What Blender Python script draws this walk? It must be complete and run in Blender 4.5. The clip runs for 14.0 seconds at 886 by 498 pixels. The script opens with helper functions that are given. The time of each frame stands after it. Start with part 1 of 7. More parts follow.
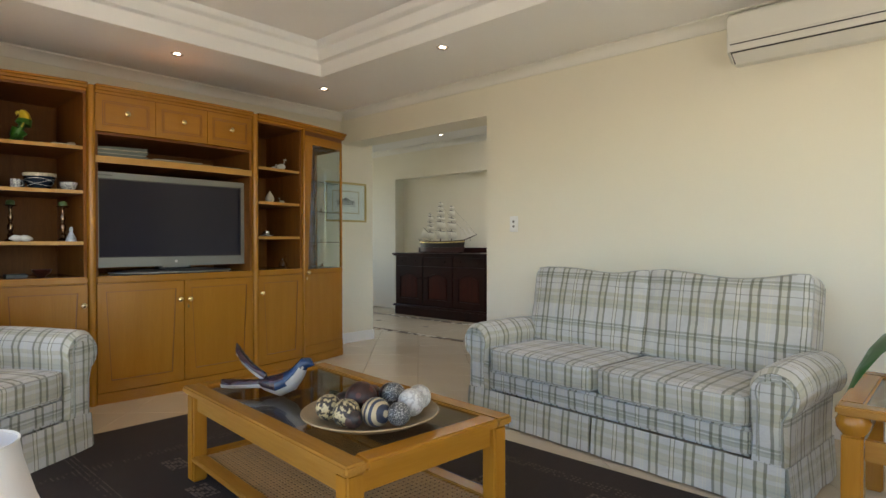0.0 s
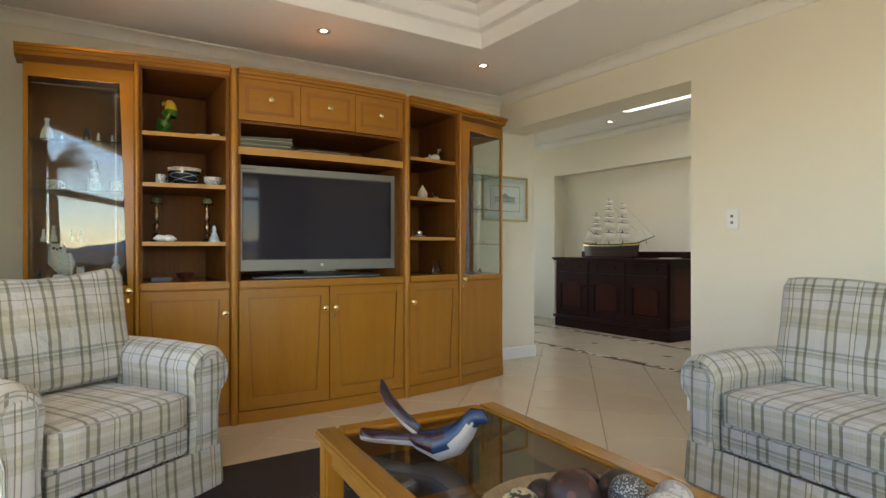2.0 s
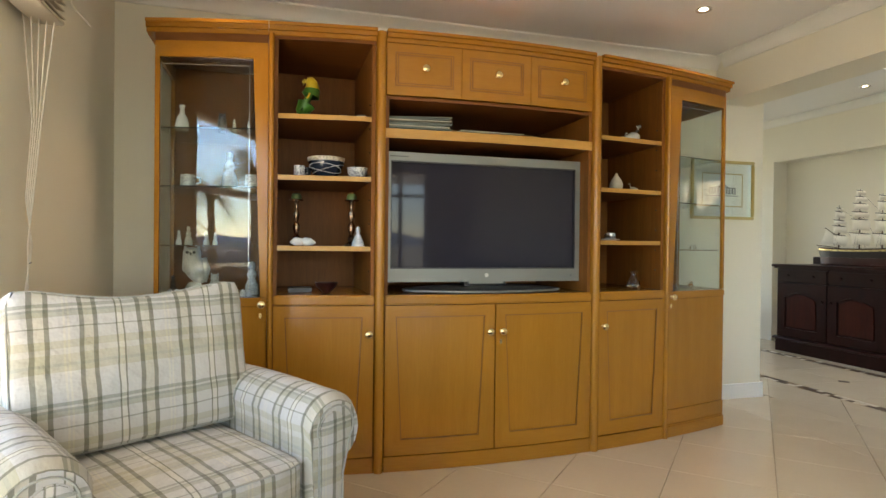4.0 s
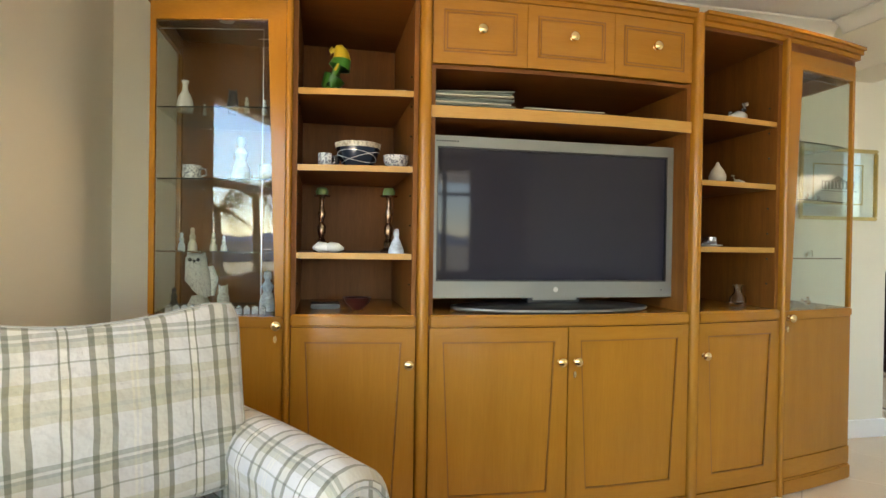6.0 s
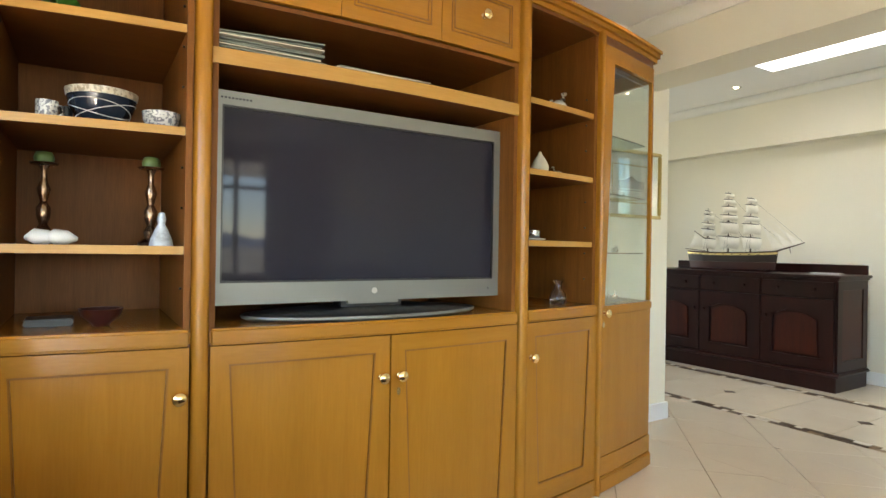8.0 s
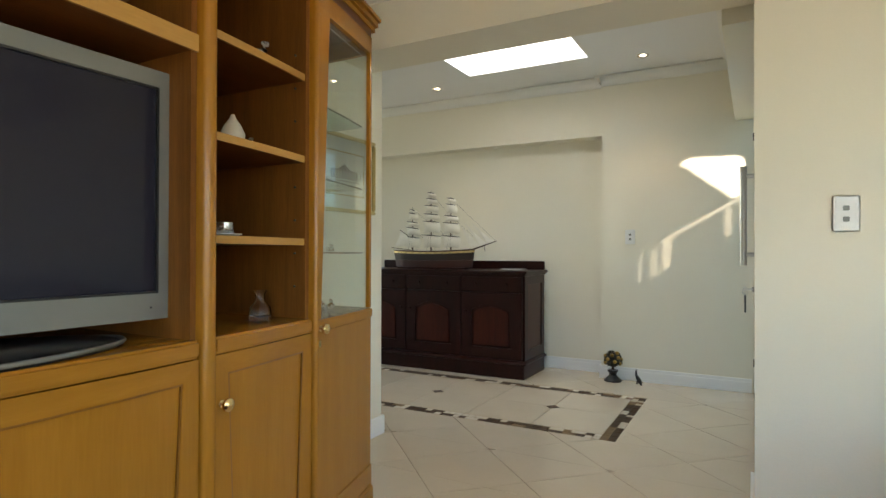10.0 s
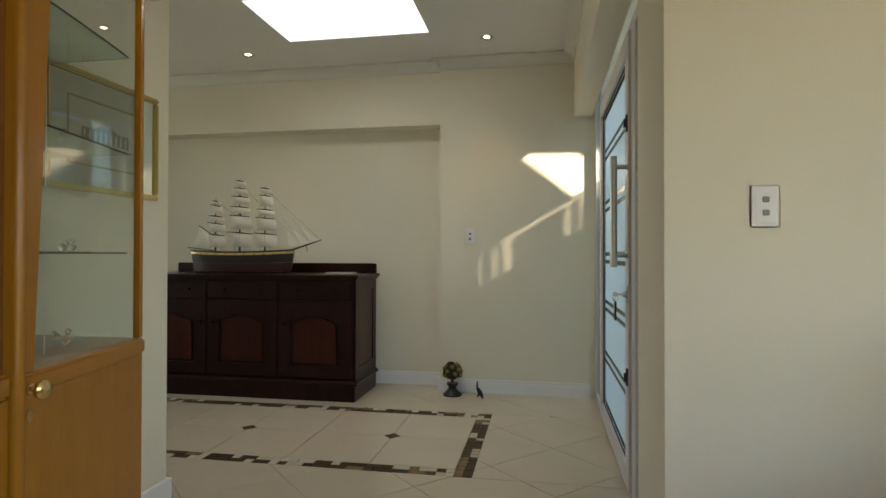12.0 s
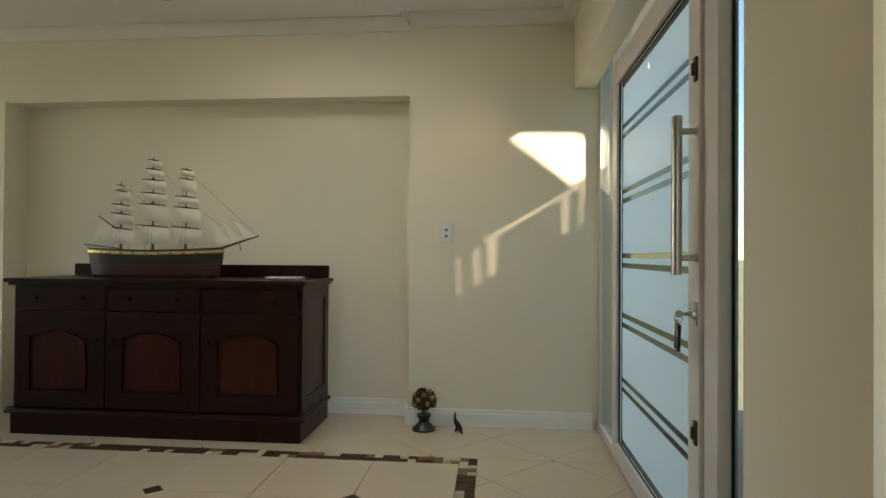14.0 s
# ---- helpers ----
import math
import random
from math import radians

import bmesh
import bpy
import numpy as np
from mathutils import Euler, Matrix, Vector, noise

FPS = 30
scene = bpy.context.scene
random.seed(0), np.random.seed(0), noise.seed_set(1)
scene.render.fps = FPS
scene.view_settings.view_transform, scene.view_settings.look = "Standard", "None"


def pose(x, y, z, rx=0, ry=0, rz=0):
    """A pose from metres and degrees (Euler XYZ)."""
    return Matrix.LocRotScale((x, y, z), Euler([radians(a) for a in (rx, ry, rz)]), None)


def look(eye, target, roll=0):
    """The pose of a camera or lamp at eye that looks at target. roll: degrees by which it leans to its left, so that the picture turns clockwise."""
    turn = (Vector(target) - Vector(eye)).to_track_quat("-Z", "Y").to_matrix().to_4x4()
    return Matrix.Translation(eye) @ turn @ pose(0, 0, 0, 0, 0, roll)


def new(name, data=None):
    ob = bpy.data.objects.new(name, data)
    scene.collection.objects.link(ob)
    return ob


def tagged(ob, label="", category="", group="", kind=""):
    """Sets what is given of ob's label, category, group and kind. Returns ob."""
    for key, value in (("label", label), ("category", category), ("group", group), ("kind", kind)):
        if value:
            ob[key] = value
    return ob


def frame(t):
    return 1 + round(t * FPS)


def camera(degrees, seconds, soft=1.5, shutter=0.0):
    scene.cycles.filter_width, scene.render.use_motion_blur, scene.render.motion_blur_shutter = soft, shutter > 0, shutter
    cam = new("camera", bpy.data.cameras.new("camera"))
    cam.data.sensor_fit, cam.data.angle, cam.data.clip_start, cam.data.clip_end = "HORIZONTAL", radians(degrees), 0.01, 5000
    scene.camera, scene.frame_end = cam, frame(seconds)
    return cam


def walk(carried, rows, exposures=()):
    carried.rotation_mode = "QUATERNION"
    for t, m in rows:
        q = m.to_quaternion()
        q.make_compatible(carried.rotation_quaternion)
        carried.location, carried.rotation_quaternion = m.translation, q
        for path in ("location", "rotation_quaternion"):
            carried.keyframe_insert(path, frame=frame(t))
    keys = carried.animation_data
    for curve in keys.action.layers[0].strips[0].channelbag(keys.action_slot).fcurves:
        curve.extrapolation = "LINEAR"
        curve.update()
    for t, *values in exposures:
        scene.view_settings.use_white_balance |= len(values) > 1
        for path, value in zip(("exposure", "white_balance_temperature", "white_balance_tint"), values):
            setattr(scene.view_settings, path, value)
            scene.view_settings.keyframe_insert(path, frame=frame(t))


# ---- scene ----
cam = camera(75.7, 14.0)
PATH = [
    (0, (0.074, -0.069, 1.107), (-1.281, 1.402, 1.088), -0.1),
    (0.5, (-0.072, 0.022, 1.08), (-1.45, 1.471, 1.068), -0.2),
    (1, (-0.259, 0.112, 1.077), (-1.689, 1.511, 1.068), -0.2),
    (1.5, (-0.476, 0.196, 1.105), (-2.048, 1.432, 1.099), -0.1),
    (2, (-0.676, 0.349, 1.086), (-2.357, 1.432, 1.084), 0.0),
    (2.5, (-0.864, 0.487, 1.098), (-2.68, 1.326, 1.09), 0.3),
    (3, (-1.117, 0.543, 1.106), (-2.979, 1.271, 1.096), 0.4),
    (3.5, (-1.309, 0.6, 1.135), (-3.202, 1.244, 1.119), 0.6),
    (4, (-1.508, 0.676, 1.139), (-3.429, 1.235, 1.124), 0.6),
    (6.5, (-2.213, 0.806, 1.171), (-4.17, 1.219, 1.152), 0.9),
    (7, (-2.337, 0.842, 1.168), (-4.274, 1.339, 1.142), 0.9),
    (7.5, (-2.466, 0.832, 1.154), (-4.297, 1.637, 1.139), 1.1),
    (8, (-2.533, 0.884, 1.13), (-4.23, 1.944, 1.13), 0.9),
    (8.5, (-2.642, 0.979, 1.129), (-4.187, 2.249, 1.129), 0.8),
    (9, (-2.767, 1.074, 1.124), (-4.128, 2.54, 1.132), 0.6),
    (11.5, (-3.27, 1.753, 1.122), (-3.719, 3.701, 1.136), -0.0),
    (12, (-3.356, 1.932, 1.119), (-3.705, 3.901, 1.139), 0.1),
    (12.5, (-3.433, 2.154, 1.119), (-3.725, 4.132, 1.138), 0.1),
    (13, (-3.517, 2.366, 1.123), (-3.779, 4.348, 1.143), 0.1),
    (13.5, (-3.591, 2.546, 1.124), (-3.813, 4.533, 1.143), 0.3),
    (14, (-3.626, 2.778, 1.121), (-3.808, 4.77, 1.143), 0.4),
]
EXPOSURES = [(0, 2.2, 7400, 17), (4, 2.8, 7500, 16), (6.5, 3.2, 7400, 15), (7.5, 3.28, 7300, 15), (8.5, 3.12, 7100, 14), (9, 2.95, 7000, 13), (11.5, 2.0, 7600, 13), (12.5, 1.88, 7800, 13), (14, 1.98, 8100, 13)]
walk(cam, [(t, look(eye, target, roll)) for t, eye, target, roll in PATH], EXPOSURES)

# ---- daylight ----
SUN = Vector((-1.0, 0.45, -0.585)).normalized()
world = bpy.data.worlds.new("world")
scene.world = world
world.use_nodes = True
_n, _l = world.node_tree.nodes, world.node_tree.links
_sky = _n.new("ShaderNodeTexSky")
_sky.sky_type, _sky.sun_disc = "NISHITA", False
_sky.dust_density, _sky.ozone_density = 0.0, 4.0
_sky.sun_elevation = math.asin(-SUN.z)
_sky.sun_rotation = math.atan2(-SUN.x, -SUN.y)
_n["Background"].inputs[1].default_value = 0.15
_l.new(_sky.outputs[0], _n["Background"].inputs[0])
_sun = bpy.data.lights.new("sun", "SUN")
_sun.energy, _sun.angle, _sun.color = 5.0, radians(0.4), (1.0, 0.93, 0.82)
new("sun", _sun).matrix_world = look((8, -4, 8), Vector((8, -4, 8)) + SUN)

# added fill lamp for the hall, set in an unseen west opening
_day = bpy.data.lights.new("hall_fill_light", "AREA")
_day.shape, _day.size, _day.size_y, _day.energy, _day.color = "RECTANGLE", 1.6, 1.6, 0.8, (0.93, 0.97, 1.0)
new("hall_fill_light", _day).matrix_world = look((-8.97, 5.55, 1.55), (-5.0, 5.55, 1.3))

# sky light in the lounge's east window and in the skylight
for _name, _w, _h, _watts, _eye, _to in (("east_window_light", 2.6, 1.5, 2.2, (1.86, 1.68, 1.52), (-3.0, 1.68, 1.52)),
                                         ("skylight_light", 1.04, 0.67, 4.5, (-4.705, 5.59, 3.53), (-4.705, 5.59, 0.0))):
    _day = bpy.data.lights.new(_name, "AREA")
    _day.shape, _day.size, _day.size_y, _day.energy, _day.color = "RECTANGLE", _w, _h, _watts, (0.84, 0.92, 1.0)
    new(_name, _day).matrix_world = look(_eye, _to) if _eye[2] - _to[2] < 1 else pose(*_eye)

# ---- helpers for meshes ----
def bm_new():
    return bmesh.new()


def box(bm, x0, y0, z0, x1, y1, z1):
    vs = [bm.verts.new((x, y, z)) for z in (z0, z1) for x, y in ((x0, y0), (x1, y0), (x1, y1), (x0, y1))]
    for f in ((3, 2, 1, 0), (4, 5, 6, 7), (0, 1, 5, 4), (1, 2, 6, 5), (2, 3, 7, 6), (3, 0, 4, 7)):
        bm.faces.new([vs[i] for i in f])
    return vs


def soften(bm, width=0.003, segments=2):
    bmesh.ops.bevel(bm, geom=list(bm.edges), offset=width, segments=segments, affect="EDGES", clamp_overlap=True)
    return bm


def prism(bm, pts, axis, a, b):
    """A polygon pushed along an axis from a to b. pts are the other two coordinates in x, y, z order."""
    def at(p, h):
        return {"x": (h, p[0], p[1]), "y": (p[0], h, p[1]), "z": (p[0], p[1], h)}[axis]
    lo, hi = [bm.verts.new(at(p, a)) for p in pts], [bm.verts.new(at(p, b)) for p in pts]
    n = len(pts)
    fs = [bm.faces.new(lo[::-1]), bm.faces.new(hi)]
    fs += [bm.faces.new((lo[i], lo[(i + 1) % n], hi[(i + 1) % n], hi[i])) for i in range(n)]
    bmesh.ops.recalc_face_normals(bm, faces=fs)
    return fs


def lathe(bm, profile, n=20, at=(0, 0, 0), squash=1.0):
    """Turns a profile of (radius, height) about z."""
    rings = []
    for r, z in profile:
        if r < 1e-5:
            rings.append([bm.verts.new((at[0], at[1], at[2] + z))])
        else:
            rings.append([bm.verts.new((at[0] + r * math.cos(2 * math.pi * i / n), at[1] + squash * r * math.sin(2 * math.pi * i / n), at[2] + z)) for i in range(n)])
    for a, b in zip(rings, rings[1:]):
        for i in range(n):
            j = (i + 1) % n
            q = [a[i % len(a)], a[j % len(a)], b[j % len(b)], b[i % len(b)]]
            u = []
            for v in q:
                if v not in u:
                    u.append(v)
            if len(u) > 2:
                bm.faces.new(u)
    for ring, flip in ((rings[0], True), (rings[-1], False)) if profile[0] != profile[-1] else ():
        if len(ring) > 2:
            bm.faces.new(ring[::-1] if flip else ring)
    return bm


def tube(bm, pts, r, n=8, closed=False):
    """A round bar along points; r may be one radius or one for each point."""
    pts = [Vector(p) for p in pts]
    rs = r if isinstance(r, (list, tuple)) else [r] * len(pts)
    rings = []
    for i, p in enumerate(pts):
        a = pts[i - 1] if i or closed else p
        b = pts[(i + 1) % len(pts)] if i + 1 < len(pts) or closed else p
        d = (b - a).normalized()
        side = d.cross(Vector((0, 0, 1)) if abs(d.z) < 0.9 else Vector((1, 0, 0))).normalized()
        up = side.cross(d)
        rings.append([bm.verts.new(p + rs[i] * (math.cos(2 * math.pi * k / n) * side + math.sin(2 * math.pi * k / n) * up)) for k in range(n)])
    pairs = list(zip(rings, rings[1:])) + ([(rings[-1], rings[0])] if closed else [])
    fs = []
    for a, b in pairs:
        fs += [bm.faces.new((a[k], a[(k + 1) % n], b[(k + 1) % n], b[k])) for k in range(n)]
    if not closed:
        fs += [bm.faces.new(rings[0][::-1]), bm.faces.new(rings[-1])]
    bmesh.ops.recalc_face_normals(bm, faces=fs)
    return bm


def pillow(bm, sx, sy, sz, at=(0, 0, 0), power=7.0, puff=0.0, axis=2, cuts=9):
    """A padded block, its corners rounded and one face pair swollen."""
    bmesh.ops.create_cube(bm, size=2.0)
    bmesh.ops.subdivide_edges(bm, edges=list(bm.edges), cuts=cuts, use_grid_fill=True)
    vs = list(bm.verts)
    for v in vs:
        c = v.co.copy()
        m = (abs(c.x) ** power + abs(c.y) ** power + abs(c.z) ** power) ** (1 / power)
        big = max(abs(c.x), abs(c.y), abs(c.z))
        q = c * (big / m)
        o = [i for i in range(3) if i != axis]
        swell = 1 + puff * (1 - q[o[0]] ** 2) * (1 - q[o[1]] ** 2)
        q[axis] *= swell
        v.co = Vector((q.x * sx / 2 + at[0], q.y * sy / 2 + at[1], q.z * sz / 2 + at[2]))
    return vs


def uv_flat(bm, shift=(0, 0)):
    """Lays the cloth's pattern on by the way each face looks."""
    lay = bm.loops.layers.uv.verify()
    bm.normal_update()
    for f in bm.faces:
        n = f.normal
        ax = max(range(3), key=lambda i: abs(n[i]))
        for lo in f.loops:
            c = lo.vert.co
            lo[lay].uv = {0: (c.y, c.z), 1: (c.x, c.z), 2: (c.x, c.y)}[ax]
            lo[lay].uv = (lo[lay].uv[0] + shift[0], lo[lay].uv[1] + shift[1])


def mesh_of(name, bm, material, smooth=None):
    me = bpy.data.meshes.new(name)
    bm.to_mesh(me)
    bm.free()
    if material:
        me.materials.append(material)
    if smooth is not None:
        for p in me.polygons:
            p.use_smooth = True
        me.set_sharp_from_angle(angle=radians(smooth))
    return me


def part(name, bm, material, parent, label="", smooth=None, m=None):
    ob = new(name, mesh_of(name, bm, material, smooth))
    ob.parent = parent
    if m is not None:
        ob.matrix_basis = m
    if label:
        ob["label"] = label
    return ob


def thing(name, at, label, category, group="", turn=0):
    ob = new(name)
    ob.empty_display_size = 0.1
    ob.matrix_basis = pose(*at, 0, 0, turn)
    return tagged(ob, label, category, group)


def solo(name, bm, material, at, label, category, group="", turn=0, smooth=None, kind=""):
    ob = new(name, mesh_of(name, bm, material, smooth))
    ob.matrix_basis = pose(*at, 0, 0, turn)
    return tagged(ob, label, category, group, kind)


def setting(name, bm, material, label="", smooth=None):
    return tagged(new(name, mesh_of(name, bm, material, smooth)), label, "", "", "structure")


# ---- materials ----
def material(name, base, rough=0.5, metal=0.0, vary=0.06, scale=6.0, fine=90.0, bump=0.05, coat=0.0, spec=0.5, rough_vary=0.1, stretch=(1, 1, 1)):
    """Paint, plaster, metal or china: a base colour with broad unevenness, fine grain and slight relief."""
    m = bpy.data.materials.new(name)
    m.use_nodes = True
    n, l = m.node_tree.nodes, m.node_tree.links
    b = n["Principled BSDF"]
    tc, mp = n.new("ShaderNodeTexCoord"), n.new("ShaderNodeMapping")
    mp.inputs["Scale"].default_value = stretch
    l.new(tc.outputs["Object"], mp.inputs[0])
    big, small = n.new("ShaderNodeTexNoise"), n.new("ShaderNodeTexNoise")
    big.inputs["Scale"].default_value, big.inputs["Detail"].default_value = scale, 4
    small.inputs["Scale"].default_value, small.inputs["Detail"].default_value = fine, 3
    l.new(mp.outputs[0], big.inputs["Vector"]), l.new(mp.outputs[0], small.inputs["Vector"])
    mix = n.new("ShaderNodeMix")
    mix.data_type = "RGBA"
    dark = tuple(c * (1 - 2 * vary) for c in base)
    light = tuple(min(1, c * (1 + 2 * vary)) for c in base)
    mix.inputs["A"].default_value, mix.inputs["B"].default_value = (*dark, 1), (*light, 1)
    add = n.new("ShaderNodeMath")
    add.operation, add.inputs[1].default_value = "MULTIPLY_ADD", 0.3
    l.new(small.outputs["Fac"], add.inputs[0])
    sub = n.new("ShaderNodeMath")
    sub.operation, sub.inputs[1].default_value, sub.inputs[2].default_value = "MULTIPLY_ADD", 0.7, 0.0
    l.new(big.outputs["Fac"], sub.inputs[0]), l.new(sub.outputs[0], add.inputs[2])
    l.new(add.outputs[0], mix.inputs["Factor"])
    l.new(mix.outputs["Result"], b.inputs["Base Color"])
    rr = n.new("ShaderNodeMapRange")
    rr.inputs["To Min"].default_value, rr.inputs["To Max"].default_value = max(0.01, rough - rough_vary * rough), min(1, rough + rough_vary * rough)
    l.new(big.outputs["Fac"], rr.inputs["Value"]), l.new(rr.outputs[0], b.inputs["Roughness"])
    b.inputs["Metallic"].default_value, b.inputs["Coat Weight"].default_value = metal, coat
    b.inputs["Specular IOR Level"].default_value = spec
    if bump:
        bu = n.new("ShaderNodeBump")
        bu.inputs["Strength"].default_value, bu.inputs["Distance"].default_value = bump, 0.004
        l.new(small.outputs["Fac"], bu.inputs["Height"]), l.new(bu.outputs[0], b.inputs["Normal"])
    return m


def wood(name, dark, light, rough=0.35, along="z", grain=14.0, coat=0.06, spec=0.35):
    """Veneer with long grain, pores and a thin lacquer."""
    m = bpy.data.materials.new(name)
    m.use_nodes = True
    n, l = m.node_tree.nodes, m.node_tree.links
    b = n["Principled BSDF"]
    tc, mp = n.new("ShaderNodeTexCoord"), n.new("ShaderNodeMapping")
    mp.inputs["Scale"].default_value = {"x": (0.06, 1, 1), "y": (1, 0.06, 1), "z": (1, 1, 0.06)}[along]
    info, off = n.new("ShaderNodeObjectInfo"), n.new("ShaderNodeVectorMath")
    off.operation = "SCALE"
    off.inputs[0].default_value = (3.1, 4.7, 2.3)
    l.new(info.outputs["Random"], off.inputs["Scale"]), l.new(off.outputs[0], mp.inputs["Location"])
    l.new(tc.outputs["Object"], mp.inputs[0])
    wave = n.new("ShaderNodeTexNoise")
    wave.inputs["Scale"].default_value, wave.inputs["Detail"].default_value, wave.inputs["Distortion"].default_value = grain, 6, 0.6
    pores = n.new("ShaderNodeTexNoise")
    pores.inputs["Scale"].default_value, pores.inputs["Detail"].default_value = grain * 12, 2
    broad = n.new("ShaderNodeTexNoise")
    broad.inputs["Scale"].default_value = 1.8
    l.new(mp.outputs[0], wave.inputs["Vector"]), l.new(mp.outputs[0], pores.inputs["Vector"]), l.new(tc.outputs["Object"], broad.inputs["Vector"])
    ramp = n.new("ShaderNodeValToRGB")
    ramp.color_ramp.elements[0].position, ramp.color_ramp.elements[0].color = 0.3, (*dark, 1)
    ramp.color_ramp.elements[1].position, ramp.color_ramp.elements[1].color = 0.72, (*light, 1)
    add = n.new("ShaderNodeMath")
    add.operation, add.inputs[1].default_value = "MULTIPLY_ADD", 0.35
    l.new(pores.outputs["Fac"], add.inputs[0])
    mul = n.new("ShaderNodeMath")
    mul.operation, mul.inputs[1].default_value = "MULTIPLY_ADD", 0.45
    l.new(wave.outputs["Fac"], mul.inputs[0])
    mb = n.new("ShaderNodeMath")
    mb.operation, mb.inputs[1].default_value = "MULTIPLY", 0.25
    l.new(broad.outputs["Fac"], mb.inputs[0]), l.new(mb.outputs[0], mul.inputs[2]), l.new(mul.outputs[0], add.inputs[2])
    l.new(add.outputs[0], ramp.inputs[0]), l.new(ramp.outputs[0], b.inputs["Base Color"])
    b.inputs["Roughness"].default_value, b.inputs["Coat Weight"].default_value, b.inputs["Coat Roughness"].default_value = rough, coat, 0.15
    b.inputs["Specular IOR Level"].default_value = spec
    bu = n.new("ShaderNodeBump")
    bu.inputs["Strength"].default_value, bu.inputs["Distance"].default_value = 0.08, 0.002
    l.new(pores.outputs["Fac"], bu.inputs["Height"]), l.new(bu.outputs[0], b.inputs["Normal"])
    return m


def glass(name, tint=(0.93, 0.97, 0.95), rough=0.0, ior=1.45):
    m = bpy.data.materials.new(name)
    m.use_nodes = True
    b = m.node_tree.nodes["Principled BSDF"]
    b.inputs["Base Color"].default_value = (*tint, 1)
    b.inputs["Roughness"].default_value, b.inputs["IOR"].default_value = rough, ior
    b.inputs["Transmission Weight"].default_value = 1.0
    return m


def pane_glass(name, tint=(0.95, 0.98, 0.97), gloss=0.045):
    """Thin sheet glass: clear straight through, with a mirror gloss that grows at a slant."""
    m = bpy.data.materials.new(name)
    m.use_nodes = True
    n, l = m.node_tree.nodes, m.node_tree.links
    n.remove(n["Principled BSDF"])
    tr, gl, mx, lw = n.new("ShaderNodeBsdfTransparent"), n.new("ShaderNodeBsdfGlossy"), n.new("ShaderNodeMixShader"), n.new("ShaderNodeLayerWeight")
    tr.inputs[0].default_value = (*tint, 1)
    gl.inputs["Roughness"].default_value = 0.0
    lw.inputs["Blend"].default_value = 0.5
    pw, sc = n.new("ShaderNodeMath"), n.new("ShaderNodeMath")
    pw.operation, pw.inputs[1].default_value = "POWER", 4.0
    sc.operation, sc.inputs[1].default_value, sc.inputs[2].default_value = "MULTIPLY_ADD", 0.6, gloss
    l.new(lw.outputs["Facing"], pw.inputs[0]), l.new(pw.outputs[0], sc.inputs[0]), l.new(sc.outputs[0], mx.inputs[0])
    l.new(tr.outputs[0], mx.inputs[1]), l.new(gl.outputs[0], mx.inputs[2])
    l.new(mx.outputs[0], n["Material Output"].inputs[0])
    return m


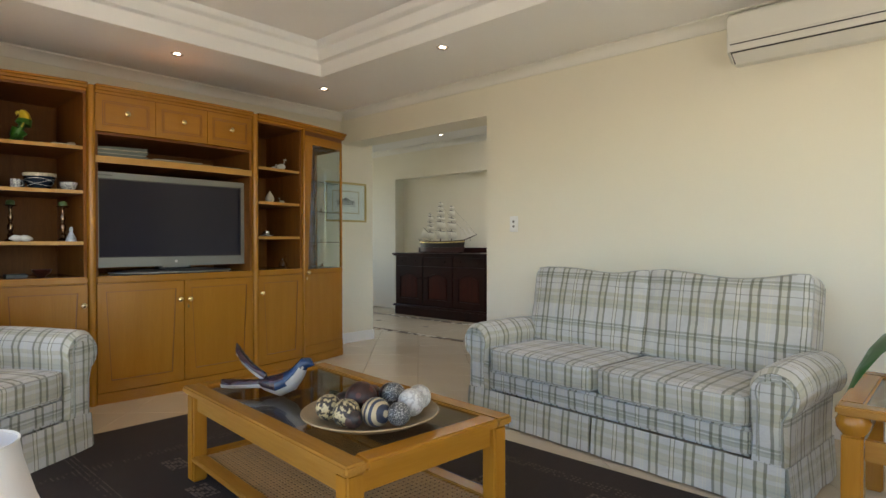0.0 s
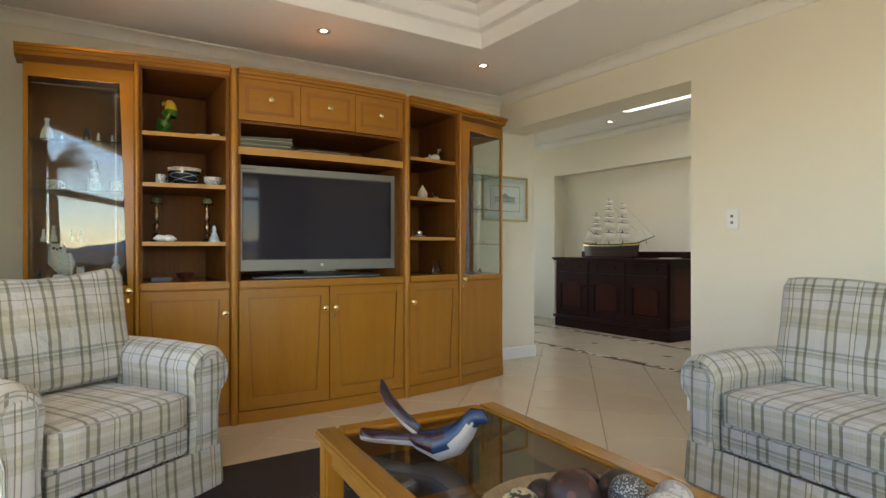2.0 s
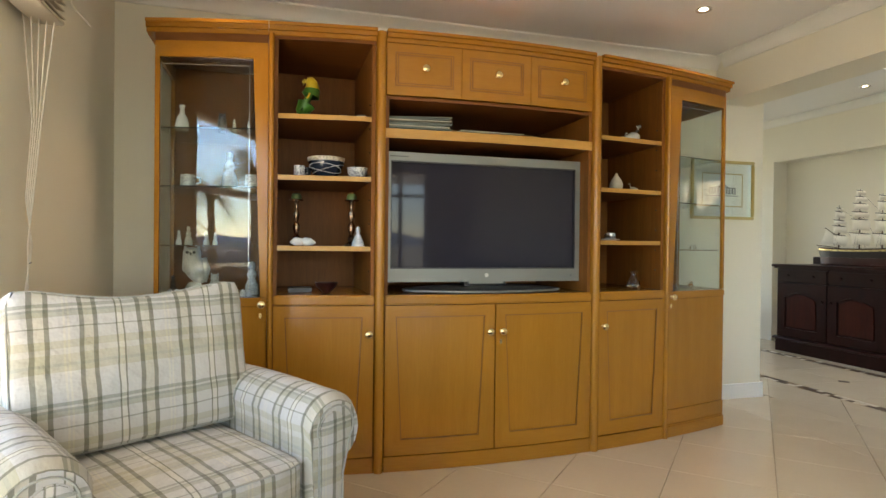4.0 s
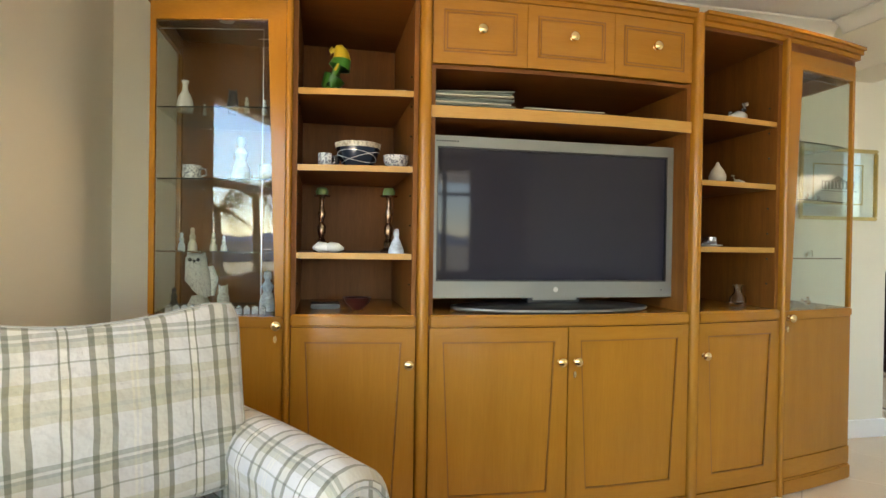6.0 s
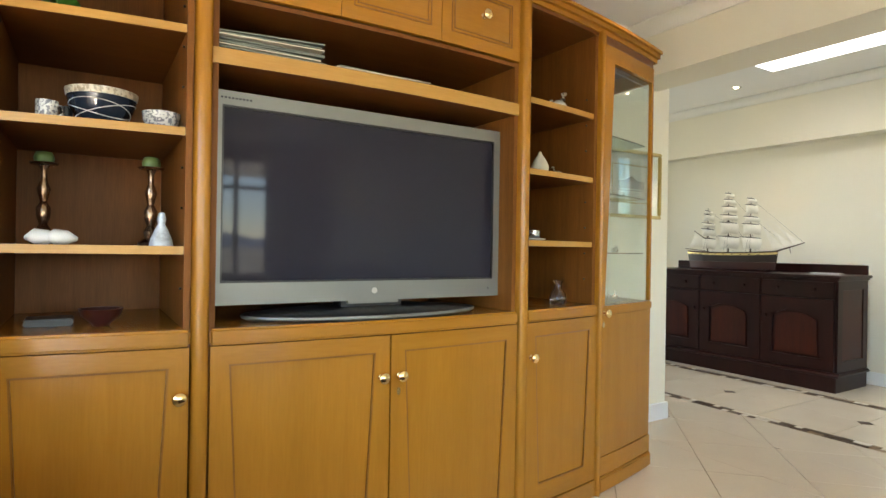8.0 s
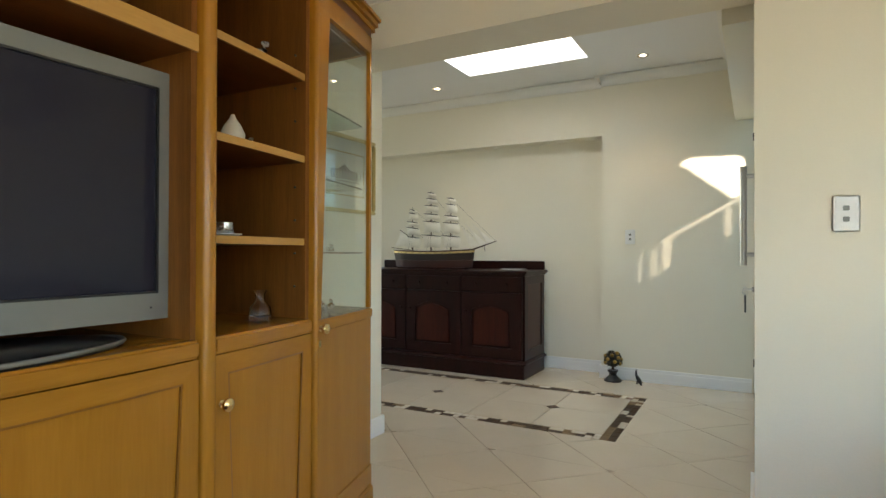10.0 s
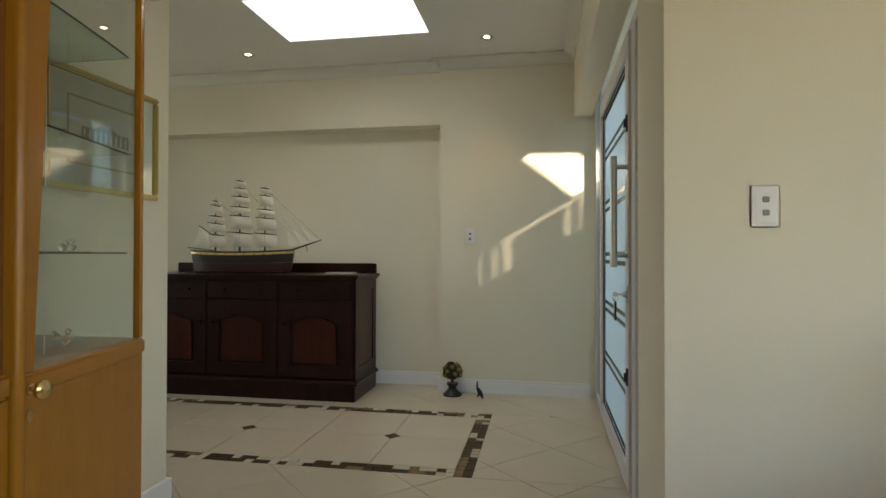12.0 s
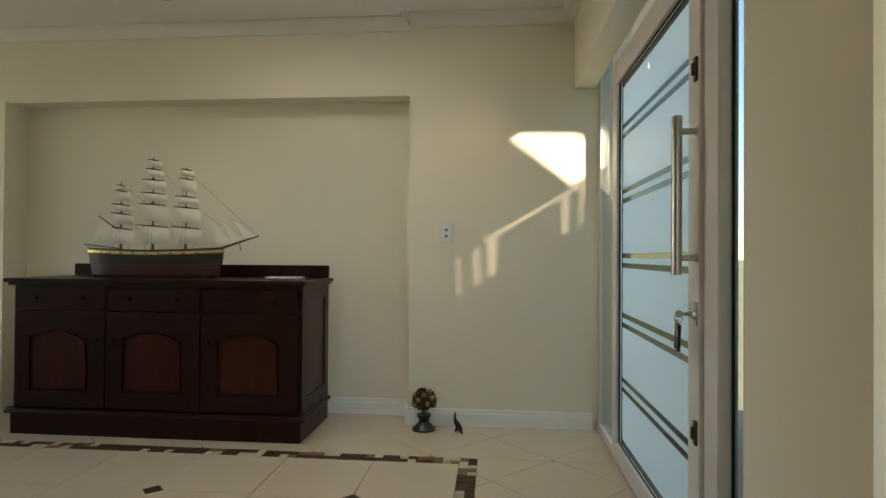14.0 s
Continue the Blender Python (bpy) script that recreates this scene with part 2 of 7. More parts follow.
def plaid(name):
    """Woven check of grey-green stripes on cream, with straw bands across."""
    m = bpy.data.materials.new(name)
    m.use_nodes = True
    n, l = m.node_tree.nodes, m.node_tree.links
    b = n["Principled BSDF"]
    uv, wob = n.new("ShaderNodeUVMap"), n.new("ShaderNodeTexNoise")
    wob.inputs["Scale"].default_value = 7.0
    vm, sc = n.new("ShaderNodeVectorMath"), n.new("ShaderNodeVectorMath")
    sc.operation, vm.operation = "MULTIPLY_ADD", "ADD"
    l.new(uv.outputs[0], wob.inputs["Vector"]), l.new(wob.outputs["Color"], sc.inputs[0])
    sc.inputs[1].default_value, sc.inputs[2].default_value = (0.014, 0.014, 0), (-0.007, -0.007, 0)
    l.new(uv.outputs[0], vm.inputs[0]), l.new(sc.outputs[0], vm.inputs[1])
    sep = n.new("ShaderNodeSeparateXYZ")
    l.new(vm.outputs[0], sep.inputs[0])

    def ramp(socket, period, stops):
        md, r = n.new("ShaderNodeMath"), n.new("ShaderNodeValToRGB")
        md.operation, md.inputs[1].default_value = "DIVIDE", period
        fr = n.new("ShaderNodeMath")
        fr.operation = "FRACT"
        l.new(socket, md.inputs[0]), l.new(md.outputs[0], fr.inputs[0]), l.new(fr.outputs[0], r.inputs[0])
        cr = r.color_ramp
        cr.interpolation = "CONSTANT"
        while len(cr.elements) < len(stops):
            cr.elements.new(0.5)
        for e, (p, c) in zip(cr.elements, stops):
            e.position, e.color = p, (*c, 1)
        return r.outputs[0]

    w, g, p, y = (1, 1, 1), (0.44, 0.44, 0.375), (1.1, 1.08, 1.0), (0.95, 0.93, 0.83)
    up = ramp(sep.outputs[0], 0.30, ((0.0, g), (0.045, y), (0.13, g), (0.175, w), (0.29, p), (0.31, w), (0.33, p), (0.35, w), (0.43, g), (0.475, y), (0.56, g), (0.605, w), (0.78, g), (0.795, p), (0.845, g), (0.86, w)))
    s, t, q, d = (0.97, 0.96, 0.92), (0.86, 0.84, 0.72), (0.76, 0.76, 0.68), (0.62, 0.64, 0.60)
    across = ramp(sep.outputs[1], 0.30, ((0.0, w), (0.18, t), (0.24, q), (0.27, t), (0.36, s), (0.42, t), (0.5, w), (0.62, d), (0.635, w), (0.74, q), (0.79, d), (0.82, s), (0.84, d), (0.88, w)))
    mul = n.new("ShaderNodeMix")
    mul.data_type, mul.blend_type = "RGBA", "MULTIPLY"
    mul.inputs["Factor"].default_value = 1.0
    l.new(up, mul.inputs["A"]), l.new(across, mul.inputs["B"])
    fin = n.new("ShaderNodeMix")
    fin.data_type, fin.blend_type = "RGBA", "MULTIPLY"
    fin.inputs["Factor"].default_value = 1.0
    cloth, soil = n.new("ShaderNodeTexNoise"), n.new("ShaderNodeValToRGB")
    cloth.inputs["Scale"].default_value, cloth.inputs["Detail"].default_value = 9.0, 5
    soil.color_ramp.elements[0].color, soil.color_ramp.elements[1].color = (0.455, 0.44, 0.41, 1), (0.60, 0.58, 0.545, 1)
    l.new(uv.outputs[0], cloth.inputs["Vector"]), l.new(cloth.outputs["Fac"], soil.inputs[0])
    l.new(mul.outputs["Result"], fin.inputs["A"]), l.new(soil.outputs[0], fin.inputs["B"])
    l.new(fin.outputs["Result"], b.inputs["Base Color"])
    b.inputs["Roughness"].default_value, b.inputs["Sheen Weight"].default_value = 0.8, 0.25
    weave = n.new("ShaderNodeTexNoise")
    weave.inputs["Scale"].default_value = 320.0
    fold = n.new("ShaderNodeTexNoise")
    fold.inputs["Scale"].default_value, fold.inputs["Detail"].default_value = 13.0, 3
    l.new(uv.outputs[0], weave.inputs["Vector"]), l.new(uv.outputs[0], fold.inputs["Vector"])
    b1, b2 = n.new("ShaderNodeBump"), n.new("ShaderNodeBump")
    b1.inputs["Strength"].default_value, b1.inputs["Distance"].default_value = 0.25, 0.002
    b2.inputs["Strength"].default_value, b2.inputs["Distance"].default_value = 0.6, 0.028
    l.new(weave.outputs["Fac"], b1.inputs["Height"]), l.new(fold.outputs["Fac"], b2.inputs["Height"])
    l.new(b2.outputs[0], b1.inputs["Normal"]), l.new(b1.outputs[0], b.inputs["Normal"])
    return m


M_WALL = material("cream_wall_paint", (0.83, 0.775, 0.635), 0.75, vary=0.02, scale=1.6, fine=140, bump=0.12)
M_CEIL = material("white_ceiling_paint", (0.86, 0.845, 0.81), 0.85, vary=0.015, scale=2, fine=120, bump=0.06)
M_TRIM = material("white_gloss_trim", (0.87, 0.865, 0.84), 0.4, vary=0.02, scale=5, fine=60, bump=0.03)
M_CORNICE = material("off_white_cornice", (0.83, 0.805, 0.735), 0.7, vary=0.02, scale=5, fine=60, bump=0.03)
M_TILE = material("cream_glazed_tile", (0.60, 0.51, 0.385), 0.16, vary=0.04, scale=3.0, fine=45, bump=0.02, rough_vary=0.35)
M_GROUT = material("tan_grout", (0.30, 0.24, 0.17), 0.9, vary=0.1, fine=200)
M_WOOD = wood("honey_oak_veneer", (0.325, 0.130, 0.0125), (0.415, 0.174, 0.020), 0.24, "z")
M_WOOD_H = wood("honey_oak_lengthwise", (0.325, 0.130, 0.0125), (0.415, 0.174, 0.020), 0.24, "y")
# oak of the recessed backs and sides, the bays' shade put into its colour
M_WOOD_IN = wood("shaded_oak_inside", (0.125, 0.042, 0.008), (0.25, 0.092, 0.018), 0.5, "z", grain=20, coat=0.0, spec=0.2)
M_WOOD_X = wood("honey_oak_crosswise", (0.27, 0.115, 0.017), (0.40, 0.185, 0.032), 0.26, "x")
M_EDGE = wood("pale_oak_edge", (0.40, 0.195, 0.042), (0.54, 0.29, 0.075), 0.35, "y")
# darker copy of the oak: shade under shelves painted into the veneer
M_UNDER = wood("shaded_oak_shelf", (0.12, 0.038, 0.007), (0.20, 0.068, 0.012), 0.42, "y", coat=0.0, spec=0.25)
# oak darkened so that thin beads read as the shadow line of a groove
M_GROOVE = wood("oak_groove_shade", (0.20, 0.076, 0.009), (0.27, 0.106, 0.012), 0.4, "z", coat=0.0, spec=0.2)
M_MAHOG = wood("dark_mahogany", (0.010, 0.0022, 0.0018), (0.030, 0.006, 0.004), 0.30, "z", coat=0.0, spec=0.22)
M_MAHOG_RED = wood("red_mahogany_panel", (0.016, 0.0028, 0.0018), (0.075, 0.0125, 0.005), 0.30, "z", coat=0.0, spec=0.25)
M_BRASS = material("polished_brass", (0.80, 0.58, 0.28), 0.16, 1.0, vary=0.03, bump=0)
M_STEEL = material("brushed_steel", (0.55, 0.52, 0.48), 0.3, 1.0, vary=0.05, stretch=(1, 1, 0.1))
M_SILVER = material("silver_plastic", (0.215, 0.215, 0.195), 0.4, 0.45, vary=0.02, bump=0.01)
M_SCREEN = material("dark_screen", (0.019, 0.018, 0.027), 0.04, vary=0.01, bump=0, spec=0.22)
M_BLACK = material("black_plastic", (0.012, 0.012, 0.013), 0.35, vary=0.1)
M_GLASS = pane_glass("cabinet_glass", (0.95, 0.98, 0.97), 0.052)
M_SHELF = glass("green_edged_glass", (0.80, 0.93, 0.88))
M_PLAID = plaid("plaid_upholstery")
M_CHINA = material("white_china", (0.72, 0.71, 0.68), 0.18, vary=0.05, scale=20, bump=0.02)
M_ALU = material("white_aluminium", (0.72, 0.68, 0.66), 0.4, vary=0.02, bump=0.01)


def speckled(name, ground, mark, scale=40.0, share=0.5, rough=0.3):
    """China or feathers with small painted marks."""
    m = material(name, ground, rough, vary=0.03)
    n, l = m.node_tree.nodes, m.node_tree.links
    tc, ns, rp, mx = n.new("ShaderNodeTexCoord"), n.new("ShaderNodeTexNoise"), n.new("ShaderNodeValToRGB"), n.new("ShaderNodeMix")
    ns.inputs["Scale"].default_value, ns.inputs["Detail"].default_value = scale, 2
    l.new(tc.outputs["Object"], ns.inputs["Vector"]), l.new(ns.outputs["Fac"], rp.inputs[0])
    rp.color_ramp.elements[0].position, rp.color_ramp.elements[1].position = share, share + 0.04
    mx.data_type = "RGBA"
    mx.inputs["A"].default_value, mx.inputs["B"].default_value = (*ground, 1), (*mark, 1)
    l.new(rp.outputs[0], mx.inputs["Factor"]), l.new(mx.outputs["Result"], n["Principled BSDF"].inputs["Base Color"])
    return m

# ---- the rooms ----
XW, YS, YN, YWIN = -5.03, 3.81, 6.54, -0.19     # cabinet wall, sofa wall, hall's far wall, window wall
ZC, ZH = 2.54, 2.72                             # ceilings of lounge and hall
XE, XDOOR = 1.7, -2.96                          # lounge's east wall, hall's door wall

bm = bm_new(); box(bm, -9.0, -0.6, -0.12, 3.5, 7.2, -0.012)
setting("floor", bm, M_GROUT, "cream tiled floor laid on the diagonal")

# cabinet wall with the short pier that carries the framed print
bm = bm_new(); box(bm, XW - 0.22, -0.49, 0, XW, 4.25, 3.0); setting("wall_west", bm, M_WALL, "cream painted wall behind the wall unit")
# sofa wall and the beam over the opening to the hall
bm = bm_new(); box(bm, -2.985, YS, 0, XE + 0.2, 4.32, 3.0); setting("wall_north", bm, M_WALL, "cream painted wall behind the sofa")
bm = bm_new(); box(bm, XW, YS, 2.21, -2.985, 4.123, 3.0); setting("beam", bm, M_WALL, "cream beam over the wide opening")
# window wall with a wide opening
bm = bm_new(); box(bm, XW, -0.31, 0, -3.66, YWIN, 3.0); setting("wall_south", bm, M_WALL, "cream painted wall beside the window")
bm = bm_new(); box(bm, -3.66, -0.31, 2.25, XE, YWIN, 3.0); setting("window_head", bm, M_WALL)
bm = bm_new(); box(bm, 1.3, -0.49, 0, XE, YWIN, 2.25); setting("wall_south_end", bm, M_WALL)
# east wall with its window
bm = bm_new()
box(bm, XE, -0.49, 0, XE + 0.2, YS, 0.7); box(bm, XE, -0.49, 2.35, XE + 0.2, YS, 3.0)
box(bm, XE, -0.49, 0.7, XE + 0.2, 0.3, 2.35); box(bm, XE, 3.05, 0.7, XE + 0.2, YS, 2.35)
setting("wall_east", bm, M_WALL, "cream painted wall with a window")
# hall
bm = bm_new(); box(bm, -9.0, 6.75, 0, -4.2, 6.95, 3.2); setting("niche_wall", bm, M_WALL, "cream wall recessed behind the sideboard")
bm = bm_new(); box(bm, -4.2, YN, 0, -2.76, 6.95, 3.2); setting("wall_hall_north", bm, M_WALL, "cream wall lit by a patch of sun")
bm = bm_new(); box(bm, -9.0, YN + 0.05, 2.2, -4.2, 6.75, 3.2); setting("niche_head", bm, M_WALL)
bm = bm_new(); box(bm, -9.0, YN, 0, -7.12, 6.75, 2.2); setting("niche_side", bm, M_WALL)
bm = bm_new(); box(bm, -9.0, 4.25, 0, XW - 0.22, 4.45, 3.2); setting("wall_hall_south", bm, M_WALL)
# the west wall's opening is out of view, added to brighten the hall
bm = bm_new(); box(bm, -9.2, 4.25, 0, -9.0, 6.95, 0.7); box(bm, -9.2, 4.25, 2.4, -9.0, 6.95, 3.2); box(bm, -9.2, 4.25, 0.7, -9.0, 4.7, 2.4); box(bm, -9.2, 6.4, 0.7, -9.0, 6.95, 2.4); setting("wall_hall_west", bm, M_WALL)
bm = bm_new(); box(bm, -3.12, 4.32, 2.21, -2.985, YN, 3.2); box(bm, -2.985, 4.32, 2.5, -2.76, YN, 3.2); setting("door_head", bm, M_WALL, "cream lintel over the front door")
# lounge ceiling: a dropped border round a raised tray with stepped mouldings
bm = bm_new()
TX0, TX1, TY0, TY1 = -4.02, 0.8, 0.5, 2.84
for a in ((XW, YWIN, TX0, YS), (TX1, YWIN, XE, YS), (TX0, YWIN, TX1, TY0), (TX0, TY1, TX1, YS)):
    box(bm, a[0], a[1], ZC, a[2], a[3], 3.1)
box(bm, TX0, TY0, 2.77, TX1, TY1, 3.1)
setting("ceiling", bm, M_CEIL, "white ceiling with a raised tray")
bm = bm_new()
prof = [(0.0, 2.541), (0.014, 2.534), (0.022, 2.546), (0.028, 2.625), (0.036, 2.634), (0.092, 2.637), (0.100, 2.646), (0.106, 2.705), (0.114, 2.716), (0.150, 2.722), (0.165, 2.735), (0.178, 2.766), (0.0, 2.768)]
rings = []
for u, z in prof:
    rings.append([bm.verts.new((x, y, z)) for x, y in ((TX0 + u, TY0 + u), (TX1 - u, TY0 + u), (TX1 - u, TY1 - u), (TX0 + u, TY1 - u))])
for a, b in zip(rings, rings[1:] + rings[:1]):
    for k in range(4):
        bm.faces.new((a[k], a[(k + 1) % 4], b[(k + 1) % 4], b[k]))
bmesh.ops.recalc_face_normals(bm, faces=list(bm.faces))
setting("tray_moulding", bm, M_TRIM, "stepped white plaster moulding", 40)


def cornice(name, x0, y0, x1, y1, z, inward, size=0.08):
    """Coved moulding along a wall from one corner to the other."""
    prof = [(0, 0), (size, 0), (size, -0.012), (size * 0.62, -0.02), (size * 0.32, -0.042), (size * 0.16, -0.066), (0.012, -size), (0, -size)]
    bm = bm_new()
    d = Vector((x1 - x0, y1 - y0, 0)).normalized()
    i = Vector((*inward, 0))
    rows = []
    for p in (Vector((x0, y0, z)), Vector((x1, y1, z))):
        rows.append([bm.verts.new(p + i * u + Vector((0, 0, v - 0.003))) for u, v in prof])
    n = len(prof)
    fs = [bm.faces.new((rows[0][k], rows[0][(k + 1) % n], rows[1][(k + 1) % n], rows[1][k])) for k in range(n)]
    fs += [bm.faces.new(rows[0]), bm.faces.new(rows[1][::-1])]
    bmesh.ops.recalc_face_normals(bm, faces=fs)
    return setting(name, bm, M_CORNICE, "off-white coved cornice", 50)


cornice("trim_1", XW, YWIN, XW, YS, ZC, (1, 0))
cornice("trim_2", XW + 0.08, YS, XE, YS, ZC, (0, -1))
cornice("trim_3", XW + 0.08, YWIN, XE, YWIN, ZC, (0, 1))
cornice("trim_4", -4.2, YN, -3.12, YN, ZH, (0, -1))
cornice("trim_5", -9.0, YN + 0.05, -4.2, YN + 0.05, ZH, (0, -1))
cornice("trim_7", -4.2, YN + 0.05, -4.2, YN - 0.08, ZH, (-1, 0), 0.05)
cornice("trim_6", -3.12, 4.32, -3.12, YN - 0.08, ZH, (-1, 0))
# hall ceiling with the skylight shaft
SX0, SX1, SY0, SY1 = -5.24, -4.17, 5.24, 5.94
bm = bm_new()
for a in ((-9.0, 4.25, SX0, YN + 0.05), (SX1, 4.25, -3.12, YN + 0.05), (SX0, 4.25, SX1, SY0), (SX0, SY1, SX1, YN + 0.05), (XW, 4.123, -2.985, 4.25)):
    box(bm, a[0], a[1], ZH, a[2], a[3], ZH + 0.2)
setting("ceiling_hall", bm, M_CEIL, "white hall ceiling with a skylight")
bm = bm_new()
for a in ((SX0 - 0.03, SY0 - 0.03, SX0, SY1 + 0.03), (SX1, SY0 - 0.03, SX1 + 0.03, SY1 + 0.03), (SX0, SY0 - 0.03, SX1, SY0), (SX0, SY1, SX1, SY1 + 0.03)):
    box(bm, a[0], a[1], ZH + 0.2, a[2], a[3], ZH + 0.82)
setting("skylight_shaft", bm, M_TRIM, "white shaft of the skylight")


def skirting(name, x0, y0, x1, y1):
    bm = bm_new()
    box(bm, x0, y0, 0, x1, y1, 0.085)
    lean = 0.004
    box(bm, x0 + (lean if x1 - x0 < y1 - y0 else 0), y0 + (lean if x1 - x0 > y1 - y0 else 0), 0.085, x1, y1, 0.11)
    return setting(name, bm, M_TRIM, "white skirting board")


skirting("baseboard_1", -4.2, YN - 0.016, -3.0, YN)
skirting("baseboard_2", -7.12, 6.734, -4.2, 6.75)
bm = bm_new(); box(bm, -4.216, YN - 0.016, 0, -4.2, 6.734, 0.11); setting("baseboard_3", bm, M_TRIM, "white skirting board")
bm = bm_new(); box(bm, XW, -0.1, 0, XW + 0.016, 4.266, 0.11); box(bm, XW - 0.2, 4.25, 0, XW, 4.266, 0.11); setting("baseboard_4", bm, M_TRIM, "white skirting board")
bm = bm_new(); box(bm, -3.001, 3.794, 0, XE, 3.81, 0.11); box(bm, -3.001, 3.81, 0, -2.985, 4.32, 0.11); setting("baseboard_5", bm, M_TRIM, "white skirting board")
bm = bm_new(); box(bm, XW, YWIN, 0, -3.66, YWIN + 0.016, 0.11); setting("baseboard_6", bm, M_TRIM, "white skirting board")
# roof slab over all, so that no light leaks in
bm = bm_new()
for a in ((-9.3, -0.49, SX0 - 0.03, 7.0), (SX1 + 0.03, -0.49, 1.9, 4.32), (SX1 + 0.03, 4.32, -2.76, 7.0), (SX0 - 0.03, -0.49, SX1 + 0.03, SY0 - 0.03), (SX0 - 0.03, SY1 + 0.03, SX1 + 0.03, 7.0)):
    box(bm, a[0], a[1], 3.2, a[2], a[3], 3.35)
setting("roof", bm, M_CEIL)
# two unseen slabs added outside to block direct sun from the lounge
bm = bm_new(); box(bm, -5.5, -2.75, 3.15, 6.0, -0.31, 3.3); setting("south_sun_blocker", bm, M_CEIL, "unseen white slab added to keep sun out of the south window")
bm = bm_new(); box(bm, 1.9, -0.49, 2.45, 4.95, 3.9, 2.6); setting("east_sun_blocker", bm, M_CEIL, "unseen white slab added to keep sun out of the east window")
bm = bm_new(); box(bm, -1500, -1500, -3.2, 1600, 900, -3.0); setting("ground", bm, material("garden_ground", (0.21, 0.20, 0.11), 0.95, vary=0.3, scale=0.4, fine=3))
# unseen deck, paled and carried round east as a reflector for the lounge ceiling
bm = bm_new(); box(bm, -5.5, -3.2, -0.2, 5.0, -0.49, -0.02); box(bm, 1.9, -0.49, -0.2, 5.0, 3.9, -0.02); setting("balcony_floor", bm, material("pale_bounce_tiles", (0.76, 0.73, 0.66), 0.6), "unseen balcony floor, made pale to bounce light indoors")
bm = bm_new(); box(bm, -2.7, 4.0, -0.2, 2.0, 7.0, -0.02); setting("porch_floor", bm, material("porch_tiles", (0.42, 0.40, 0.36), 0.6))

bm = bm_new(); box(bm, SX0, SY0, ZH + 0.82, SX1, SY1, ZH + 0.826); setting("window_skylight", bm, M_GLASS, "clear skylight pane").visible_shadow = False

# ---- wall unit of five bays with a bowed front ----
CAB_Y, CAB_X = 1.772, -5.0


def bow(u):
    """Depth of the unit's front from the wall, u metres from its middle."""
    return 0.71 - 0.085 * u * u


def bowed(bm, u0, u1, z0, z1, back, front, n=6):
    """A slab whose back and front follow the bow; back and front are set off from it."""
    rows = []
    for i in range(n + 1):
        u = u0 + (u1 - u0) * i / n
        d = bow(u)
        rows.append([bm.verts.new(p) for p in ((d + back, u, z0), (d + front, u, z0), (d + front, u, z1), (d + back, u, z1))])
    fs = [bm.faces.new(rows[0]), bm.faces.new(rows[-1][::-1])]
    for a, b in zip(rows, rows[1:]):
        fs += [bm.faces.new((a[k], a[(k + 1) % 4], b[(k + 1) % 4], b[k])) for k in range(4)]
    bmesh.ops.recalc_face_normals(bm, faces=fs)


def deep(bm, u0, u1, z0, z1, front, n=6):
    """A shelf from the back panel to the bowed front."""
    rows = []
    for i in range(n + 1):
        u = u0 + (u1 - u0) * i / n
        rows.append([bm.verts.new(p) for p in ((0.02, u, z0), (bow(u) + front, u, z0), (bow(u) + front, u, z1), (0.02, u, z1))])
    fs = [bm.faces.new(rows[0]), bm.faces.new(rows[-1][::-1])]
    for a, b in zip(rows, rows[1:]):
        fs += [bm.faces.new((a[k], a[(k + 1) % 4], b[(k + 1) % 4], b[k])) for k in range(4)]
    bmesh.ops.recalc_face_normals(bm, faces=fs)


def quad_slab(bm, pts, back, front):
    """A four-cornered slab on the bowed front, corners as (u, z)."""
    n = 5
    cols = []
    (ua, za), (ub, zb), (uc, zc), (ud, zd) = pts      # bottom left, bottom right, top right, top left
    for i in range(n + 1):
        f = i / n
        lo, hi = (ua + (ub - ua) * f, za + (zb - za) * f), (ud + (uc - ud) * f, zd + (zc - zd) * f)
        cols.append([bm.verts.new((bow(u) + o, u, z)) for (u, z), o in ((lo, back), (lo, front), (hi, front), (hi, back))])
    fs = [bm.faces.new(cols[0]), bm.faces.new(cols[-1][::-1])]
    for a, b in zip(cols, cols[1:]):
        fs += [bm.faces.new((a[k], a[(k + 1) % 4], b[(k + 1) % 4], b[k])) for k in range(4)]
    bmesh.ops.recalc_face_normals(bm, faces=fs)


def knob(u, z, parent, keyhole=False, off=0.0):
    bm = bm_new()
    prof = [(0, 0), (0.011, 0), (0.011, 0.003), (0.006, 0.006), (0.006, 0.014), (0.015, 0.018), (0.0195, 0.025), (0.0185, 0.032), (0.011, 0.037), (0, 0.038)]
    lathe(bm, prof, 20)
    part("knob", bm, M_BRASS, parent, "round polished brass knob", 40, pose(bow(u) + off, u, z, 0, 90, 0))
    if keyhole:
        bm = bm_new()
        prism(bm, [(0.007 * math.cos(a), 0.014 * math.sin(a)) for a in [k * math.pi / 6 for k in range(12)]], "z", 0, 0.003)
        part("keyhole_plate", bm, M_BRASS, parent, "oval brass keyhole plate", None, pose(bow(u) + off, u - 0.004, z - 0.055, 90, 0, 90))


